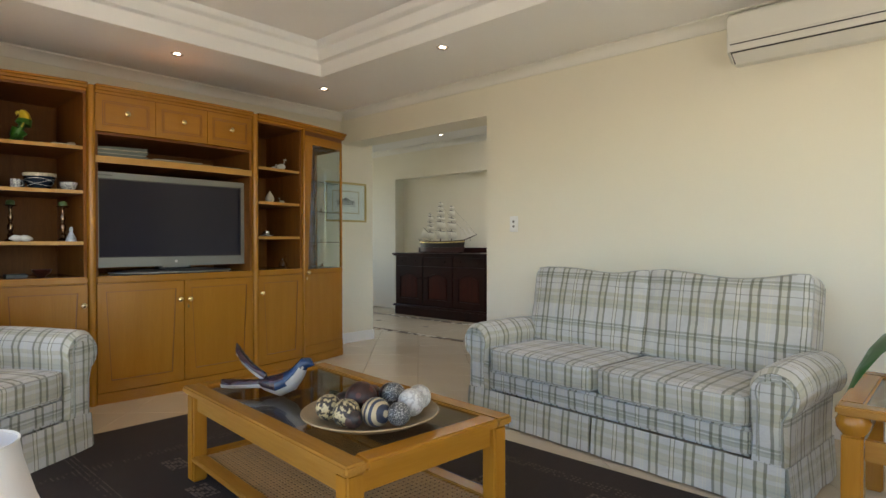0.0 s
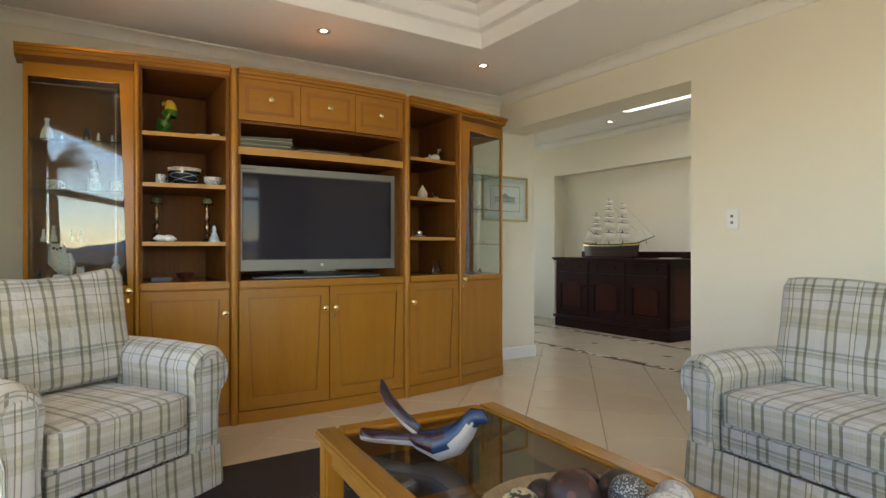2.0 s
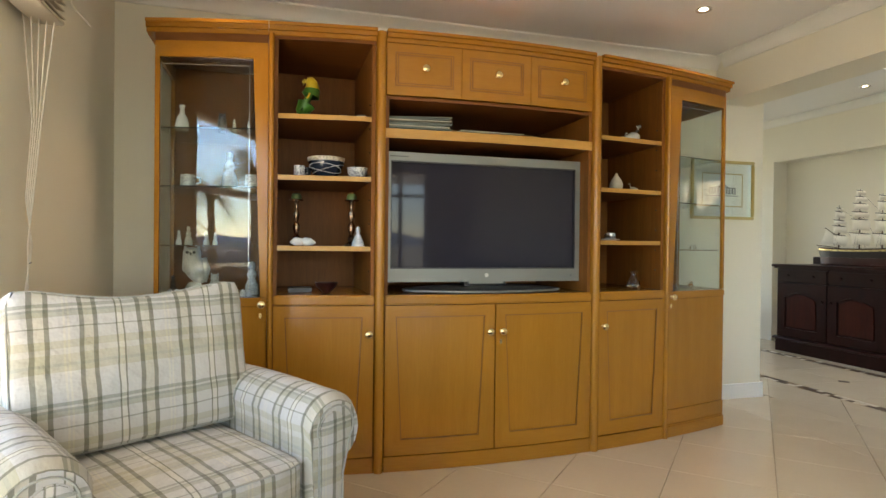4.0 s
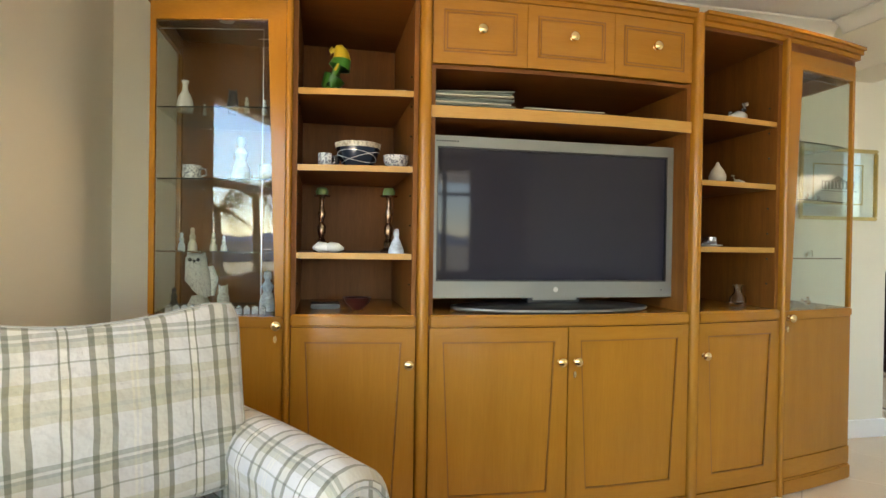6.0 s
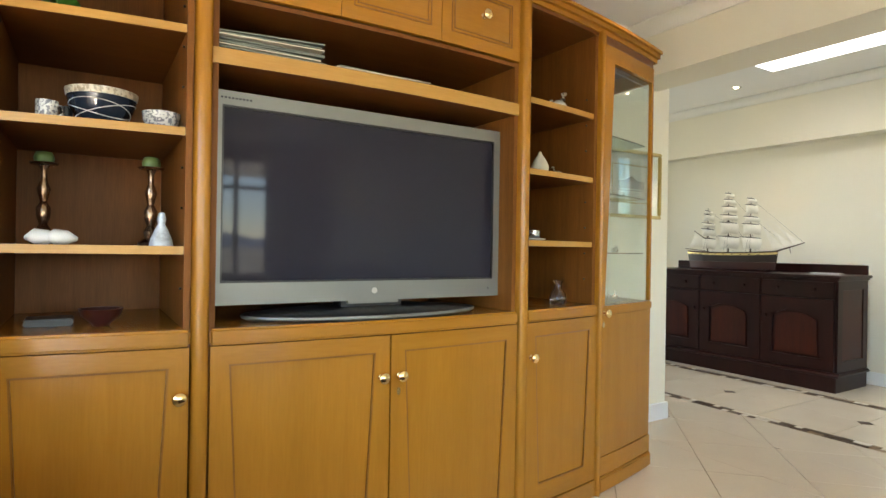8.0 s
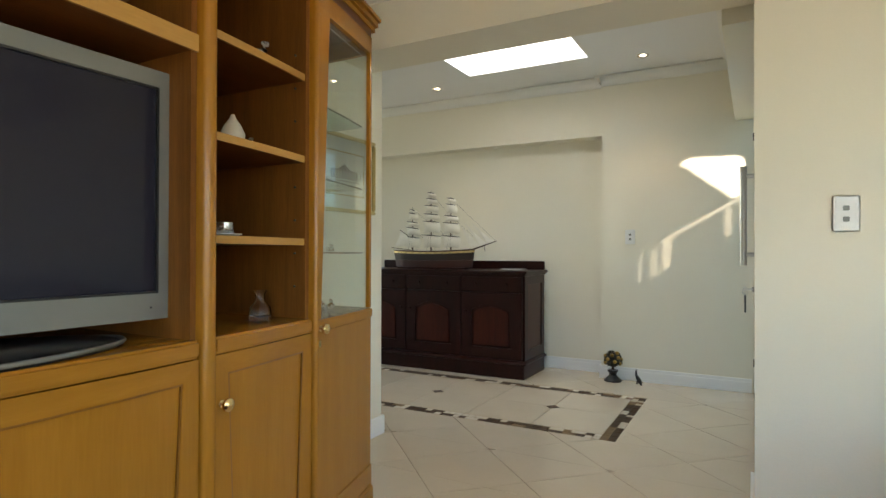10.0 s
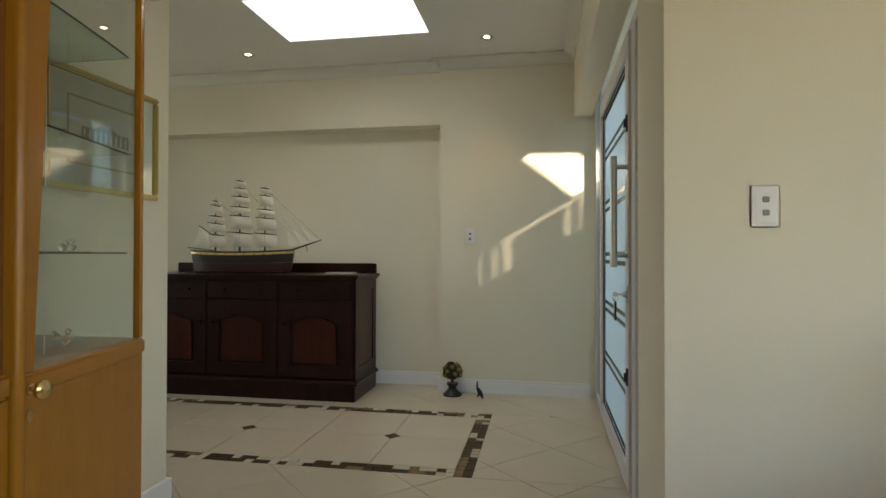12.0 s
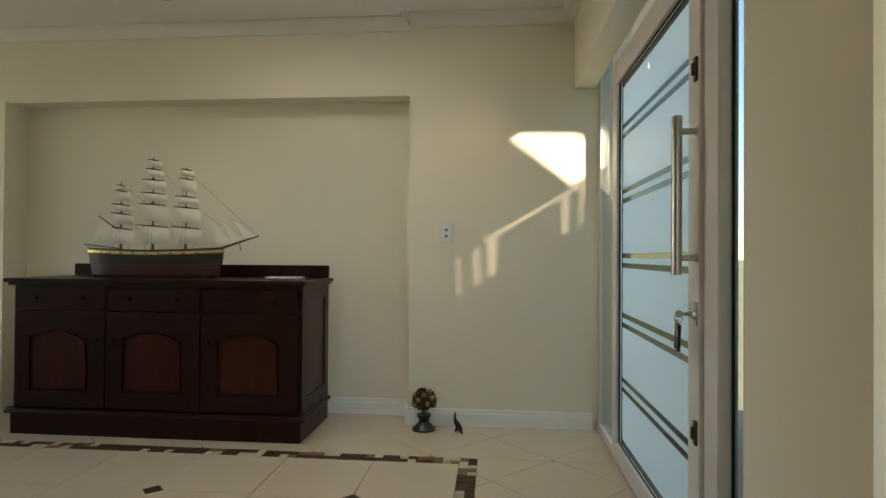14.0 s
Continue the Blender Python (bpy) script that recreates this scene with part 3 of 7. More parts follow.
def panel_door(parent, u0, u1, z0, z1, knob_u, taper=(0.02, 0.02), knob_z=None, keyhole=False):
    """A framed door with a sunk panel that narrows towards the foot."""
    g, f = 0.003, 0.012
    s = 0.052
    u0, u1 = u0 + g, u1 - g
    lt, rt = u0 + s, u1 - s
    lb, rb = lt + taper[0], rt - taper[1]
    zb, zt = z0 + 0.075, z1 - 0.055
    bm = bm_new()
    bowed(bm, u0, u1, z0, z1, -0.02, 0.0)
    door = part("door", bm, M_WOOD, parent)
    for nm, q in (("stile", ((u0, z0), (lb, zb), (lt, zt), (u0, z1))), ("stile", ((rb, zb), (u1, z0), (u1, z1), (rt, zt))),
                  ("rail", ((u0, z0), (u1, z0), (rb, zb), (lb, zb))), ("rail", ((lt, zt), (rt, zt), (u1, z1), (u0, z1)))):
        bm = bm_new()
        quad_slab(bm, q, 0.0005, f - 0.004)
        part(nm, bm, M_WOOD if nm == "stile" else M_WOOD_H, door)
    for q in (((lb, zb), (lb + 0.006, zb), (lt + 0.006, zt), (lt, zt)), ((rb - 0.006, zb), (rb, zb), (rt, zt), (rt - 0.006, zt)),
              ((lb, zb), (rb, zb), (rb, zb + 0.006), (lb, zb + 0.006)), ((lt, zt - 0.006), (rt, zt - 0.006), (rt, zt), (lt, zt))):
        bm = bm_new()
        quad_slab(bm, q, 0.0005, f - 0.005)
        part("bead", bm, M_GROOVE, door)
    knob(knob_u, knob_z if knob_z else z1 - 0.13, door, keyhole, f - 0.004)


def post(parent, u, z1=2.19, w=0.045):
    """Rounded upright between two bays."""
    bm = bm_new()
    d = bow(u)
    pts = [(-0.03, -w / 2), (0.012, -w / 2)] + [(0.012 + 0.016 * math.cos(a), w / 2 * math.sin(a)) for a in [math.pi * (k / 8 - 0.5) for k in range(1, 8)]] + [(0.012, w / 2), (-0.03, w / 2)]
    prism(bm, [(d + a, u + b) for a, b in pts], "z", 0.0, z1)
    part("post", bm, M_WOOD, parent, "", 35)


def crown(parent, u0, u1):
    """Stepped cornice along the top of a bay."""
    for o, z0, z1 in ((0.004, 2.145, 2.165), (0.022, 2.165, 2.185), (0.038, 2.185, 2.2)):
        bm = bm_new()
        bowed(bm, u0, u1, z0, z1, -0.2, o, 10)
        part("cornice", bm, M_WOOD_H, parent)


def carcass(parent, u0, u1, sides=True):
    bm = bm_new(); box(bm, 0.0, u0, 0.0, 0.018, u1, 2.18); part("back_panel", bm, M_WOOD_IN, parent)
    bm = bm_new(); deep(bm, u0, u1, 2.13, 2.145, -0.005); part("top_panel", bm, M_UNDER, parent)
    bm = bm_new(); bowed(bm, u0, u1, 0.0, 0.075, -0.03, 0.012, 8); part("plinth", bm, M_WOOD_H, parent)
    if sides:
        for a in (u0, u1 - 0.018):
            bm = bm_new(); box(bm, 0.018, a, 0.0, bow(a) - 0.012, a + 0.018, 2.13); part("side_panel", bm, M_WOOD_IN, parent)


def worktop(parent, u0, u1, z=0.885):
    bm = bm_new()
    deep(bm, u0, u1, z - 0.05, z, 0.014)
    soften(bm, 0.008, 3)
    part("worktop", bm, M_WOOD_H, parent, "", 40)


def shelf(parent, u0, u1, z, t=0.022, front=-0.02, mat=None):
    bm = bm_new()
    deep(bm, u0, u1, z - t, z, front - 0.004)
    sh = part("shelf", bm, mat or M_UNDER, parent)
    bm = bm_new()
    bowed(bm, u0, u1, z - t - 0.001, z + 0.001, front - 0.004, front + 0.004)
    part("lipping", bm, M_EDGE, sh, "pale oak edging")
    return sh


def pegs(parent, u, z0, z1, d):
    for z in [z0 + 0.12 * k for k in range(int((z1 - z0) / 0.12) + 1)]:
        bm = bm_new()
        lathe(bm, [(0, -0.006), (0.004, -0.006), (0.004, 0.006), (0, 0.006)], 8)
        part("shelf_peg", bm, M_BLACK, parent, "", None, pose(d, u, z, 90, 0, 0))


# middle bay
mid = thing("wall_unit", (CAB_X, CAB_Y, 0), "honey oak middle bay with drawers above a television niche", "cabinet", "bays of the wall unit")
carcass(mid, -0.58, 0.58)
post(mid, -0.605); post(mid, 0.605)
crown(mid, -0.58, 0.58)
worktop(mid, -0.58, 0.58)
shelf(mid, -0.58, 0.58, 1.717, 0.045, -0.006)
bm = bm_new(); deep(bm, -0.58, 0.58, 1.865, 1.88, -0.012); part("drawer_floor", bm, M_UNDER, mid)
panel_door(mid, -0.58, 0.0, 0.08, 0.832, -0.035, (0.03, 0.03), 0.692)
panel_door(mid, 0.0, 0.58, 0.08, 0.832, 0.035, (0.03, 0.03), 0.692, True)
for k in range(3):
    a = -0.578 + 0.3855 * k
    b = a + 0.3835
    bm = bm_new(); bowed(bm, a, b, 1.885, 2.142, -0.02, 0.0); dr = part("drawer", bm, M_WOOD_H, mid)
    for o, z0, z1 in ((0.042, 1.93, 2.10), (0.054, 1.942, 2.088)):
        for q in (((a + o, z0), (b - o, z0), (b - o, z0 + 0.005), (a + o, z0 + 0.005)), ((a + o, z1 - 0.005), (b - o, z1 - 0.005), (b - o, z1), (a + o, z1)),
                  ((a + o, z0), (a + o + 0.005, z0), (a + o + 0.005, z1), (a + o, z1)), ((b - o - 0.005, z0), (b - o, z0), (b - o, z1), (b - o - 0.005, z1))):
            bm = bm_new(); quad_slab(bm, q, 0.0004, 0.002); part("bead", bm, M_GROOVE, dr)
    knob((a + b) / 2, 2.02, dr)

# open bays on both sides of it
for sgn, zs in ((-1, (1.772, 1.472, 1.125)), (1, (1.765, 1.470, 1.172))):
    u0, u1 = sorted((sgn * 0.63, sgn * 1.115))
    bay = thing("wall_unit", (CAB_X, CAB_Y, 0), "honey oak bay of open shelves above a panelled door", "cabinet", "bays of the wall unit")
    carcass(bay, u0, u1)
    post(bay, sgn * 1.128, 2.15, 0.026)
    crown(bay, u0, u1 + 0.026) if sgn > 0 else crown(bay, u0 - 0.026, u1)
    worktop(bay, u0, u1)
    for z in zs:
        shelf(bay, u0 + 0.019, u1 - 0.019, z)
    panel_door(bay, u0, u1, 0.08, 0.832, u1 - 0.03 if sgn < 0 else u0 + 0.03, (0.03, 0.03), 0.692)
    for s in (u0 + 0.018, u1 - 0.018):
        pegs(bay, s, 1.0, 1.9, bow(s) - 0.06)

# glazed end bays
for sgn in (-1, 1):
    ui, uo = sgn * 1.143, sgn * 1.665
    u0, u1 = sorted((ui, uo))
    bay = thing("display_cabinet", (CAB_X, CAB_Y, 0), "honey oak glazed end bay with glass shelves", "cabinet", "bays of the wall unit")
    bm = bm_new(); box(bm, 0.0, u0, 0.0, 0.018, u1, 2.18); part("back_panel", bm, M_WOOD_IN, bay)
    bm = bm_new(); deep(bm, u0, u1, 2.105, 2.145, -0.002); part("top_panel", bm, M_UNDER, bay)
    bm = bm_new(); bowed(bm, u0, u1, 0.0, 0.075, -0.03, 0.02, 8); soften(bm, 0.008, 2); part("plinth", bm, M_WOOD_H, bay)
    bm = bm_new(); box(bm, 0.018, min(ui, ui + sgn * 0.018), 0.0, bow(ui) - 0.012, max(ui, ui + sgn * 0.018), 2.1); part("side_panel", bm, M_WOOD, bay)
    bm = bm_new(); box(bm, 0.018, min(uo, uo - sgn * 0.018), 0.0, bow(uo) - 0.002, max(uo, uo - sgn * 0.018), 0.87); part("side_panel", bm, M_WOOD, bay)
    bm = bm_new(); box(bm, 0.018, min(uo, uo - sgn * 0.018), 2.03, bow(uo) - 0.002, max(uo, uo - sgn * 0.018), 2.105); part("side_rail", bm, M_WOOD, bay)
    bm = bm_new(); box(bm, 0.018, min(uo, uo - sgn * 0.02), 0.87, 0.05, max(uo, uo - sgn * 0.02), 2.03); part("rear_stile", bm, M_WOOD, bay)
    bm = bm_new(); box(bm, 0.05, uo - sgn * 0.012 - 0.002, 0.873, bow(uo) - 0.022, uo - sgn * 0.012 + 0.002, 2.03); part("side_glass", bm, M_GLASS, bay, "clear glass side").visible_shadow = False
    bm = bm_new(); deep(bm, u0, u1, 0.83, 0.873, 0.012); soften(bm, 0.006, 2); part("worktop", bm, M_WOOD_H, bay)
    crown(bay, u0, u1 + 0.04) if sgn > 0 else crown(bay, u0 - 0.04, u1)
    # plain lower door
    bm = bm_new(); bowed(bm, u0 + 0.002, u1 - 0.002, 0.165, 0.828, -0.02, 0.002); dr = part("door", bm, M_WOOD, bay)
    bm = bm_new(); bowed(bm, u0 + 0.002, u1 - 0.002, 0.078, 0.162, -0.02, 0.008); part("base_rail", bm, M_WOOD_H, bay)
    # glazed door: broad tapered stile beside the open bay, slim one at the outer edge
    a, b, c = ui, ui + sgn * (0.07 if sgn < 0 else 0.105), ui + sgn * (0.03 if sgn < 0 else 0.045)
    q = ((a, 0.875), (c, 0.875), (b, 2.03), (a, 2.03))
    bm = bm_new(); quad_slab(bm, q if sgn > 0 else (q[1], q[0], q[3], q[2]), -0.018, 0.002); gd = part("glazed_door", bm, M_WOOD, bay)
    bm = bm_new(); bowed(bm, u0, u1, 2.03, 2.105, -0.018, 0.002); part("top_rail", bm, M_WOOD_H, gd)
    o0, o1 = sorted((uo, uo - sgn * 0.022))
    bm = bm_new(); bowed(bm, o0, o1, 0.875, 2.03, -0.018, 0.002, 2); part("stile", bm, M_WOOD, gd)
    g0, g1 = sorted((ui + sgn * 0.022, uo - sgn * 0.02))
    bm = bm_new(); bowed(bm, g0, g1, 0.875, 2.035, -0.012, -0.008, 1)
    mid = Vector((bow((g0 + g1) / 2) - 0.01, (g0 + g1) / 2, 0))
    # the hung pane sits a little out of line in its frame
    lean = Matrix.Translation(mid) @ Matrix.Rotation(radians(1.65 if sgn < 0 else 0), 4, "Z") @ Matrix.Translation(-mid)
    part("pane", bm, M_GLASS, gd, "clear glass pane", None, lean).visible_shadow = False
    v = ui + sgn * 0.088
    e0, e1 = sorted((v, uo - sgn * 0.04))
    for u_a, u_b, z_a, z_b in ((e0, e1, 1.993, 1.9955), (v - 0.0012, v + 0.0012, 0.90, 1.9925), (v - 0.02, v + 0.02, 1.955, 1.957)):
        bm = bm_new(); bowed(bm, u_a, u_b, z_a, z_b, -0.0075, -0.0068, 1); part("etched_line", bm, M_STEEL, gd, "fine etched line on the glass", None, lean)
    knob(ui + sgn * 0.025, 0.842, dr, True, 0.012)
    for z in (1.70, 1.415, 1.125):
        bm = bm_new(); deep(bm, u0 + 0.02, u1 - 0.02, z - 0.006, z, -0.04, 3)
        part("glass_shelf", bm, M_SHELF, bay, "glass shelf with a green edge")
    bm = bm_new(); lathe(bm, [(0, 0), (0.03, 0), (0.034, 0.006), (0.034, 0.012), (0, 0.012)], 16)
    part("cabinet_light", bm, M_STEEL, bay, "", 40, pose(0.35, (u0 + u1) / 2, 2.092))

# plasma television on its stand
tv = thing("television", (-4.47, CAB_Y, 0.885), "silver flat-screen television, switched off, on a swivel stand", "television")
TX, T0, T1, TW = 0.05, 0.056, 0.735, 0.583
bm = bm_new()
for r in ((-TW, T0, TW, T0 + 0.07), (-TW, T1 - 0.045, TW, T1), (-TW, T0 + 0.07, -TW + 0.05, T1 - 0.045), (TW - 0.05, T0 + 0.07, TW, T1 - 0.045)):
    box(bm, -0.05, r[0], r[1], TX, r[2], r[3])
part("bezel", bm, M_SILVER, tv, "silver plastic bezel")
bm = bm_new(); box(bm, -0.05, -TW + 0.045, T0 + 0.065, TX - 0.008, TW - 0.045, T1 - 0.04); part("screen", bm, M_SCREEN, tv, "dark glossy screen")
for r in ((-TW + 0.05, T0 + 0.07, TW - 0.05, T0 + 0.076), (-TW + 0.05, T1 - 0.051, TW - 0.05, T1 - 0.045), (-TW + 0.05, T0 + 0.076, -TW + 0.056, T1 - 0.051), (TW - 0.056, T0 + 0.076, TW - 0.05, T1 - 0.051)):
    bm = bm_new(); box(bm, TX - 0.008, r[0], r[1], TX - 0.001, r[2], r[3]); part("inner_rim", bm, M_BLACK, tv)
bm = bm_new(); box(bm, -0.1, -0.5, 0.16, -0.05, 0.5, 0.66); part("rear_case", bm, M_BLACK, tv)
bm = bm_new(); box(bm, -0.05, -0.12, 0.03, 0.03, 0.12, T0); part("neck", bm, M_BLACK, tv)
bm = bm_new(); box(bm, 0.03, -0.10, 0.045, 0.045, 0.10, 0.066); part("sensor_bar", bm, M_SILVER, tv)
bm = bm_new(); lathe(bm, [(0, 0), (0.44, 0), (0.45, 0.006), (0.44, 0.014), (0.40, 0.024), (0.28, 0.032), (0, 0.034)], 48, squash=1.0)
for v in bm.verts:
    v.co.x *= 0.42
part("stand", bm, M_BLACK, tv, "black oval stand", 40)
bm = bm_new(); tube(bm, [(0.19 * math.cos(a), 0.452 * math.sin(a), 0.012) for a in [2 * math.pi * k / 48 for k in range(48)]], 0.006, 6, True)
part("stand_rim", bm, M_SILVER, tv, "", 60)
for k in range(9):
    bm = bm_new(); box(bm, TX, -TW + 0.045 + k * 0.011, T1 - 0.026, TX + 0.0008, -TW + 0.052 + k * 0.011, T1 - 0.020); part("lettering_bar", bm, M_BLACK, tv)
bm = bm_new(); lathe(bm, [(0, 0), (0.011, 0), (0.011, 0.0012), (0, 0.0012)], 16); part("badge", bm, M_STEEL, tv, "", None, pose(TX, 0, T0 + 0.035, 0, 90, 0))
bm = bm_new(); box(bm, TX, TW - 0.075, T0 + 0.03, TX + 0.001, TW - 0.07, T0 + 0.035); part("power_lamp", bm, M_BLACK, tv)

# ---- upholstered seats ----
# cloth piping, its colour darkened to carry the shadow along the seam
M_PIPE = material("shaded_piping", (0.36, 0.355, 0.31), 0.8, vary=0.1, fine=300)


def rolled_arm(parent, side, x_in, y0, y1, up=0.0):
    """Rolled arm: a scroll over an upright panel; side -1 or 1 gives the way it rolls."""
    prof = [(0.0, 0.10), (0.0, 0.30), (-0.004, 0.46 + up)]
    cx, cz, r = 0.098, 0.485 + up, 0.108
    prof += [(cx + r * math.cos(a), cz + r * math.sin(a)) for a in [radians(170 - 15 * k) for k in range(15)]]
    prof += [(0.150, 0.395 + up), (0.146, 0.28), (0.146, 0.02), (0.0, 0.02)]
    mid = Vector((0.08, 0.36))
    bm = bm_new()
    lay = bm.loops.layers.uv.verify()
    dist = [0.0]
    for a, b in zip(prof, prof[1:] + prof[:1]):
        dist.append(dist[-1] + math.hypot(a[0] - b[0], a[1] - b[1]))
    rows, ys = [], []
    n_y = 12
    for i in range(n_y + 1):
        y = y0 + (y1 - y0) * i / n_y
        inset = {0: 0.045, 1: 0.0}.get(i, 0.0)
        if i == 1:
            y = y0 + 0.03
        lift = 0.012 * math.sin(math.pi * i / n_y)
        row = []
        for p in prof:
            q = Vector(p)
            if inset:
                q = q + (mid - q).normalized() * inset * 0.5
            row.append(bm.verts.new((x_in + side * q.x, y, q.y + (lift if q.y > 0.4 else 0))))
        rows.append(row); ys.append(y)
    n = len(prof)
    for i in range(n_y):
        for k in range(n):
            j = (k + 1) % n
            f = bm.faces.new((rows[i][k], rows[i][j], rows[i + 1][j], rows[i + 1][k]))
            for lo, (yy, dd) in zip(f.loops, ((ys[i], dist[k]), (ys[i], dist[k + 1]), (ys[i + 1], dist[k + 1]), (ys[i + 1], dist[k]))):
                lo[lay].uv = (yy, dd)
    for row in (rows[0], rows[-1]):
        f = bm.faces.new(row)
        for lo in f.loops:
            lo[lay].uv = (lo.vert.co.x, lo.vert.co.z)
    bmesh.ops.recalc_face_normals(bm, faces=list(bm.faces))
    arm = part("arm", bm, M_PLAID, parent, "rolled arm", 40)
    ring = [(x_in + side * (cx + 0.072 * math.cos(a)), y0 - 0.003, cz + 0.072 * math.sin(a)) for a in [radians(205 - 15 * k) for k in range(17)]]
    ring = [(x_in + side * 0.032, y0 - 0.003, 0.22)] + ring + [(x_in + side * 0.128, y0 - 0.003, 0.38), (x_in + side * 0.126, y0 - 0.003, 0.22)]
    bm = bm_new(); tube(bm, ring, 0.0032, 6); part("piping", bm, M_PIPE, arm, "piping round the scroll, darkened as its shadow line", 60)
    # raised panel inside the scroll
    pts = [(x_in + side * 0.036, 0.20), (x_in + side * 0.036, 0.47)] + [(x_in + side * (cx - 0.012 + 0.055 * math.cos(a)), cz + 0.055 * math.sin(a)) for a in [radians(170 - 20 * k) for k in range(9)]] + [(x_in + side * 0.122, 0.38), (x_in + side * 0.122, 0.20)]
    bm = bm_new(); prism(bm, pts, "y", y0 - 0.006, y0 + 0.02); soften(bm, 0.004, 2); uv_flat(bm, (0.04, 0)); part("front_panel", bm, M_PLAID, arm, "", 50)
    return arm


def rim(a, b, power, n=56):
    """Points round a padded block's edge, a by b half across."""
    out = []
    for i in range(n):
        c, d = math.cos(2 * math.pi * i / n), math.sin(2 * math.pi * i / n)
        m = (abs(c) ** power + abs(d) ** power) ** (1 / power) * 1.008
        out.append((a * c / m, b * d / m))
    return out


def seat_group(ob, width, cushions, seed, up=0.0, arm_end=0.38):
    """Frame, skirt, arms and loose cushions of a settee whose clear seat is width wide; it looks along -y."""
    rnd = random.Random(seed)
    w = width / 2
    y0, y1 = -0.46, 0.42
    bm = bm_new(); box(bm, -w, y0 + 0.025, 0.19, w, y1, 0.315); soften(bm, 0.015, 2); uv_flat(bm); part("seat_frame", bm, M_PLAID, ob, "", 40)
    bm = bm_new(); box(bm, -w - 0.02, 0.22, 0.03, w + 0.02, y1, 0.70); soften(bm, 0.04, 3); uv_flat(bm); part("back_frame", bm, M_PLAID, ob, "", 40)
    for s in (-1, 1):
        rolled_arm(ob, s, s * w, y0, arm_end, up)
    # skirt in panels, each hanging in a slight wave
    def skirt(xa, ya, xb, yb, out, shift):
        bm = bm_new()
        lay = bm.loops.layers.uv.verify()
        m = 14
        cols = []
        L = math.hypot(xb - xa, yb - ya)
        for i in range(m + 1):
            f = i / m
            x, y = xa + (xb - xa) * f, ya + (yb - ya) * f
            wv = 0.004 * math.sin(f * 17 + shift) + rnd.uniform(-0.001, 0.001)
            cols.append([bm.verts.new((x + out[0] * o, y + out[1] * o, z)) for z, o in ((0.012, 0.018 + wv), (0.10, 0.012 + wv * 0.5), (0.195, 0.004), (0.195, -0.006), (0.012, 0.004 + wv))])
        vv = (0.0, 0.09, 0.185, 0.195, 0.38)
        for i in range(m):
            for k in range(5):
                j = (k + 1) % 5
                fc = bm.faces.new((cols[i][k], cols[i + 1][k], cols[i + 1][j], cols[i][j]))
                for lo, (c, q) in zip(fc.loops, ((i, k), (i + 1, k), (i + 1, j), (i, j))):
                    lo[lay].uv = (c / m * L + shift, vv[q])
        for c in (cols[0], cols[-1]):
            bm.faces.new(c)
        bmesh.ops.recalc_face_normals(bm, faces=list(bm.faces))
        part("skirt", bm, M_PLAID, ob, "", 40)
    W = w + 0.146
    step = 2 * W / cushions
    for k in range(cushions):
        skirt(-W + k * step + 0.006, y0 + 0.0, -W + (k + 1) * step - 0.006, y0 + 0.0, (0, -1), 0.11 * k)
    for s in (-1, 1):
        skirt(s * W, y0, s * W, arm_end + 0.02, (s, 0), 0.2)
    cw = width / cushions
    for k in range(cushions):
        cx = -w + cw * (k + 0.5)
        bm = bm_new()
        pillow(bm, cw - 0.012, 0.70, 0.15, (cx, y0 + 0.345, 0.385), 11, 0.16, 2, 11)
        uv_flat(bm, (0.07 * k, 0.02)); c = part("seat_cushion", bm, M_PLAID, ob, "plaid seat cushion with piping", 50)
        for z in (0.325, 0.447):
            loop = [(cx + x, y0 + 0.345 + y, z) for x, y in rim(cw / 2 - 0.006, 0.35, 11)]
            bm = bm_new(); tube(bm, loop, 0.0032, 6, True); part("piping", bm, M_PIPE, c, "", 60)
        # leaning back cushion
        bw = cw + (0.10 if cushions == 2 else 0.15)
        bx = cx + (0.045 if k else -0.01) * (cushions - 1)
        bm = bm_new()
        pillow(bm, bw - 0.02, 0.20, 0.50, (0, 0, 0), 14, 0.30, 1, 13)
        for v in bm.verts:
            top = max(0, v.co.z / 0.25)
            v.co.z += 0.012 * math.sin(v.co.x * 9 + seed + k) * top + (0.03 * (abs(v.co.x) / (bw / 2)) ** 3 - 0.012) * top
            v.co.y -= 0.02 * top
        uv_flat(bm, (0.13 * k + 0.02, 0.05))
        c = part("back_cushion", bm, M_PLAID, ob, "plaid back cushion with piping", 50, pose(bx, 0.155, 0.71 if cushions == 1 else 0.68, -13, 0, 0))
        for y in (-0.085, 0.085):
            loop = []
            for x, z in rim(bw / 2 - 0.01, 0.25, 14):
                top = max(0, z / 0.25)
                loop.append((x, y - 0.02 * top, z + 0.012 * math.sin(x * 9 + seed + k) * top + (0.03 * (abs(x) / (bw / 2)) ** 3 - 0.012) * top))
            bm = bm_new(); tube(bm, loop, 0.0032, 6, True); part("piping", bm, M_PIPE, c, "", 60)


sofa = thing("sofa", (-1.325, 3.105, 0), "two-seat sofa in cream and grey-green plaid beside the wall", "sofa", "", -6.0)
seat_group(sofa, 1.55, 2, 3, 0.0, 0.14)
armchair = thing("armchair", (-3.575, 0.279, 0), "plaid armchair matching the sofa in front of the wall unit", "armchair", "", 122)
seat_group(armchair, 0.61, 1, 5, 0.052)

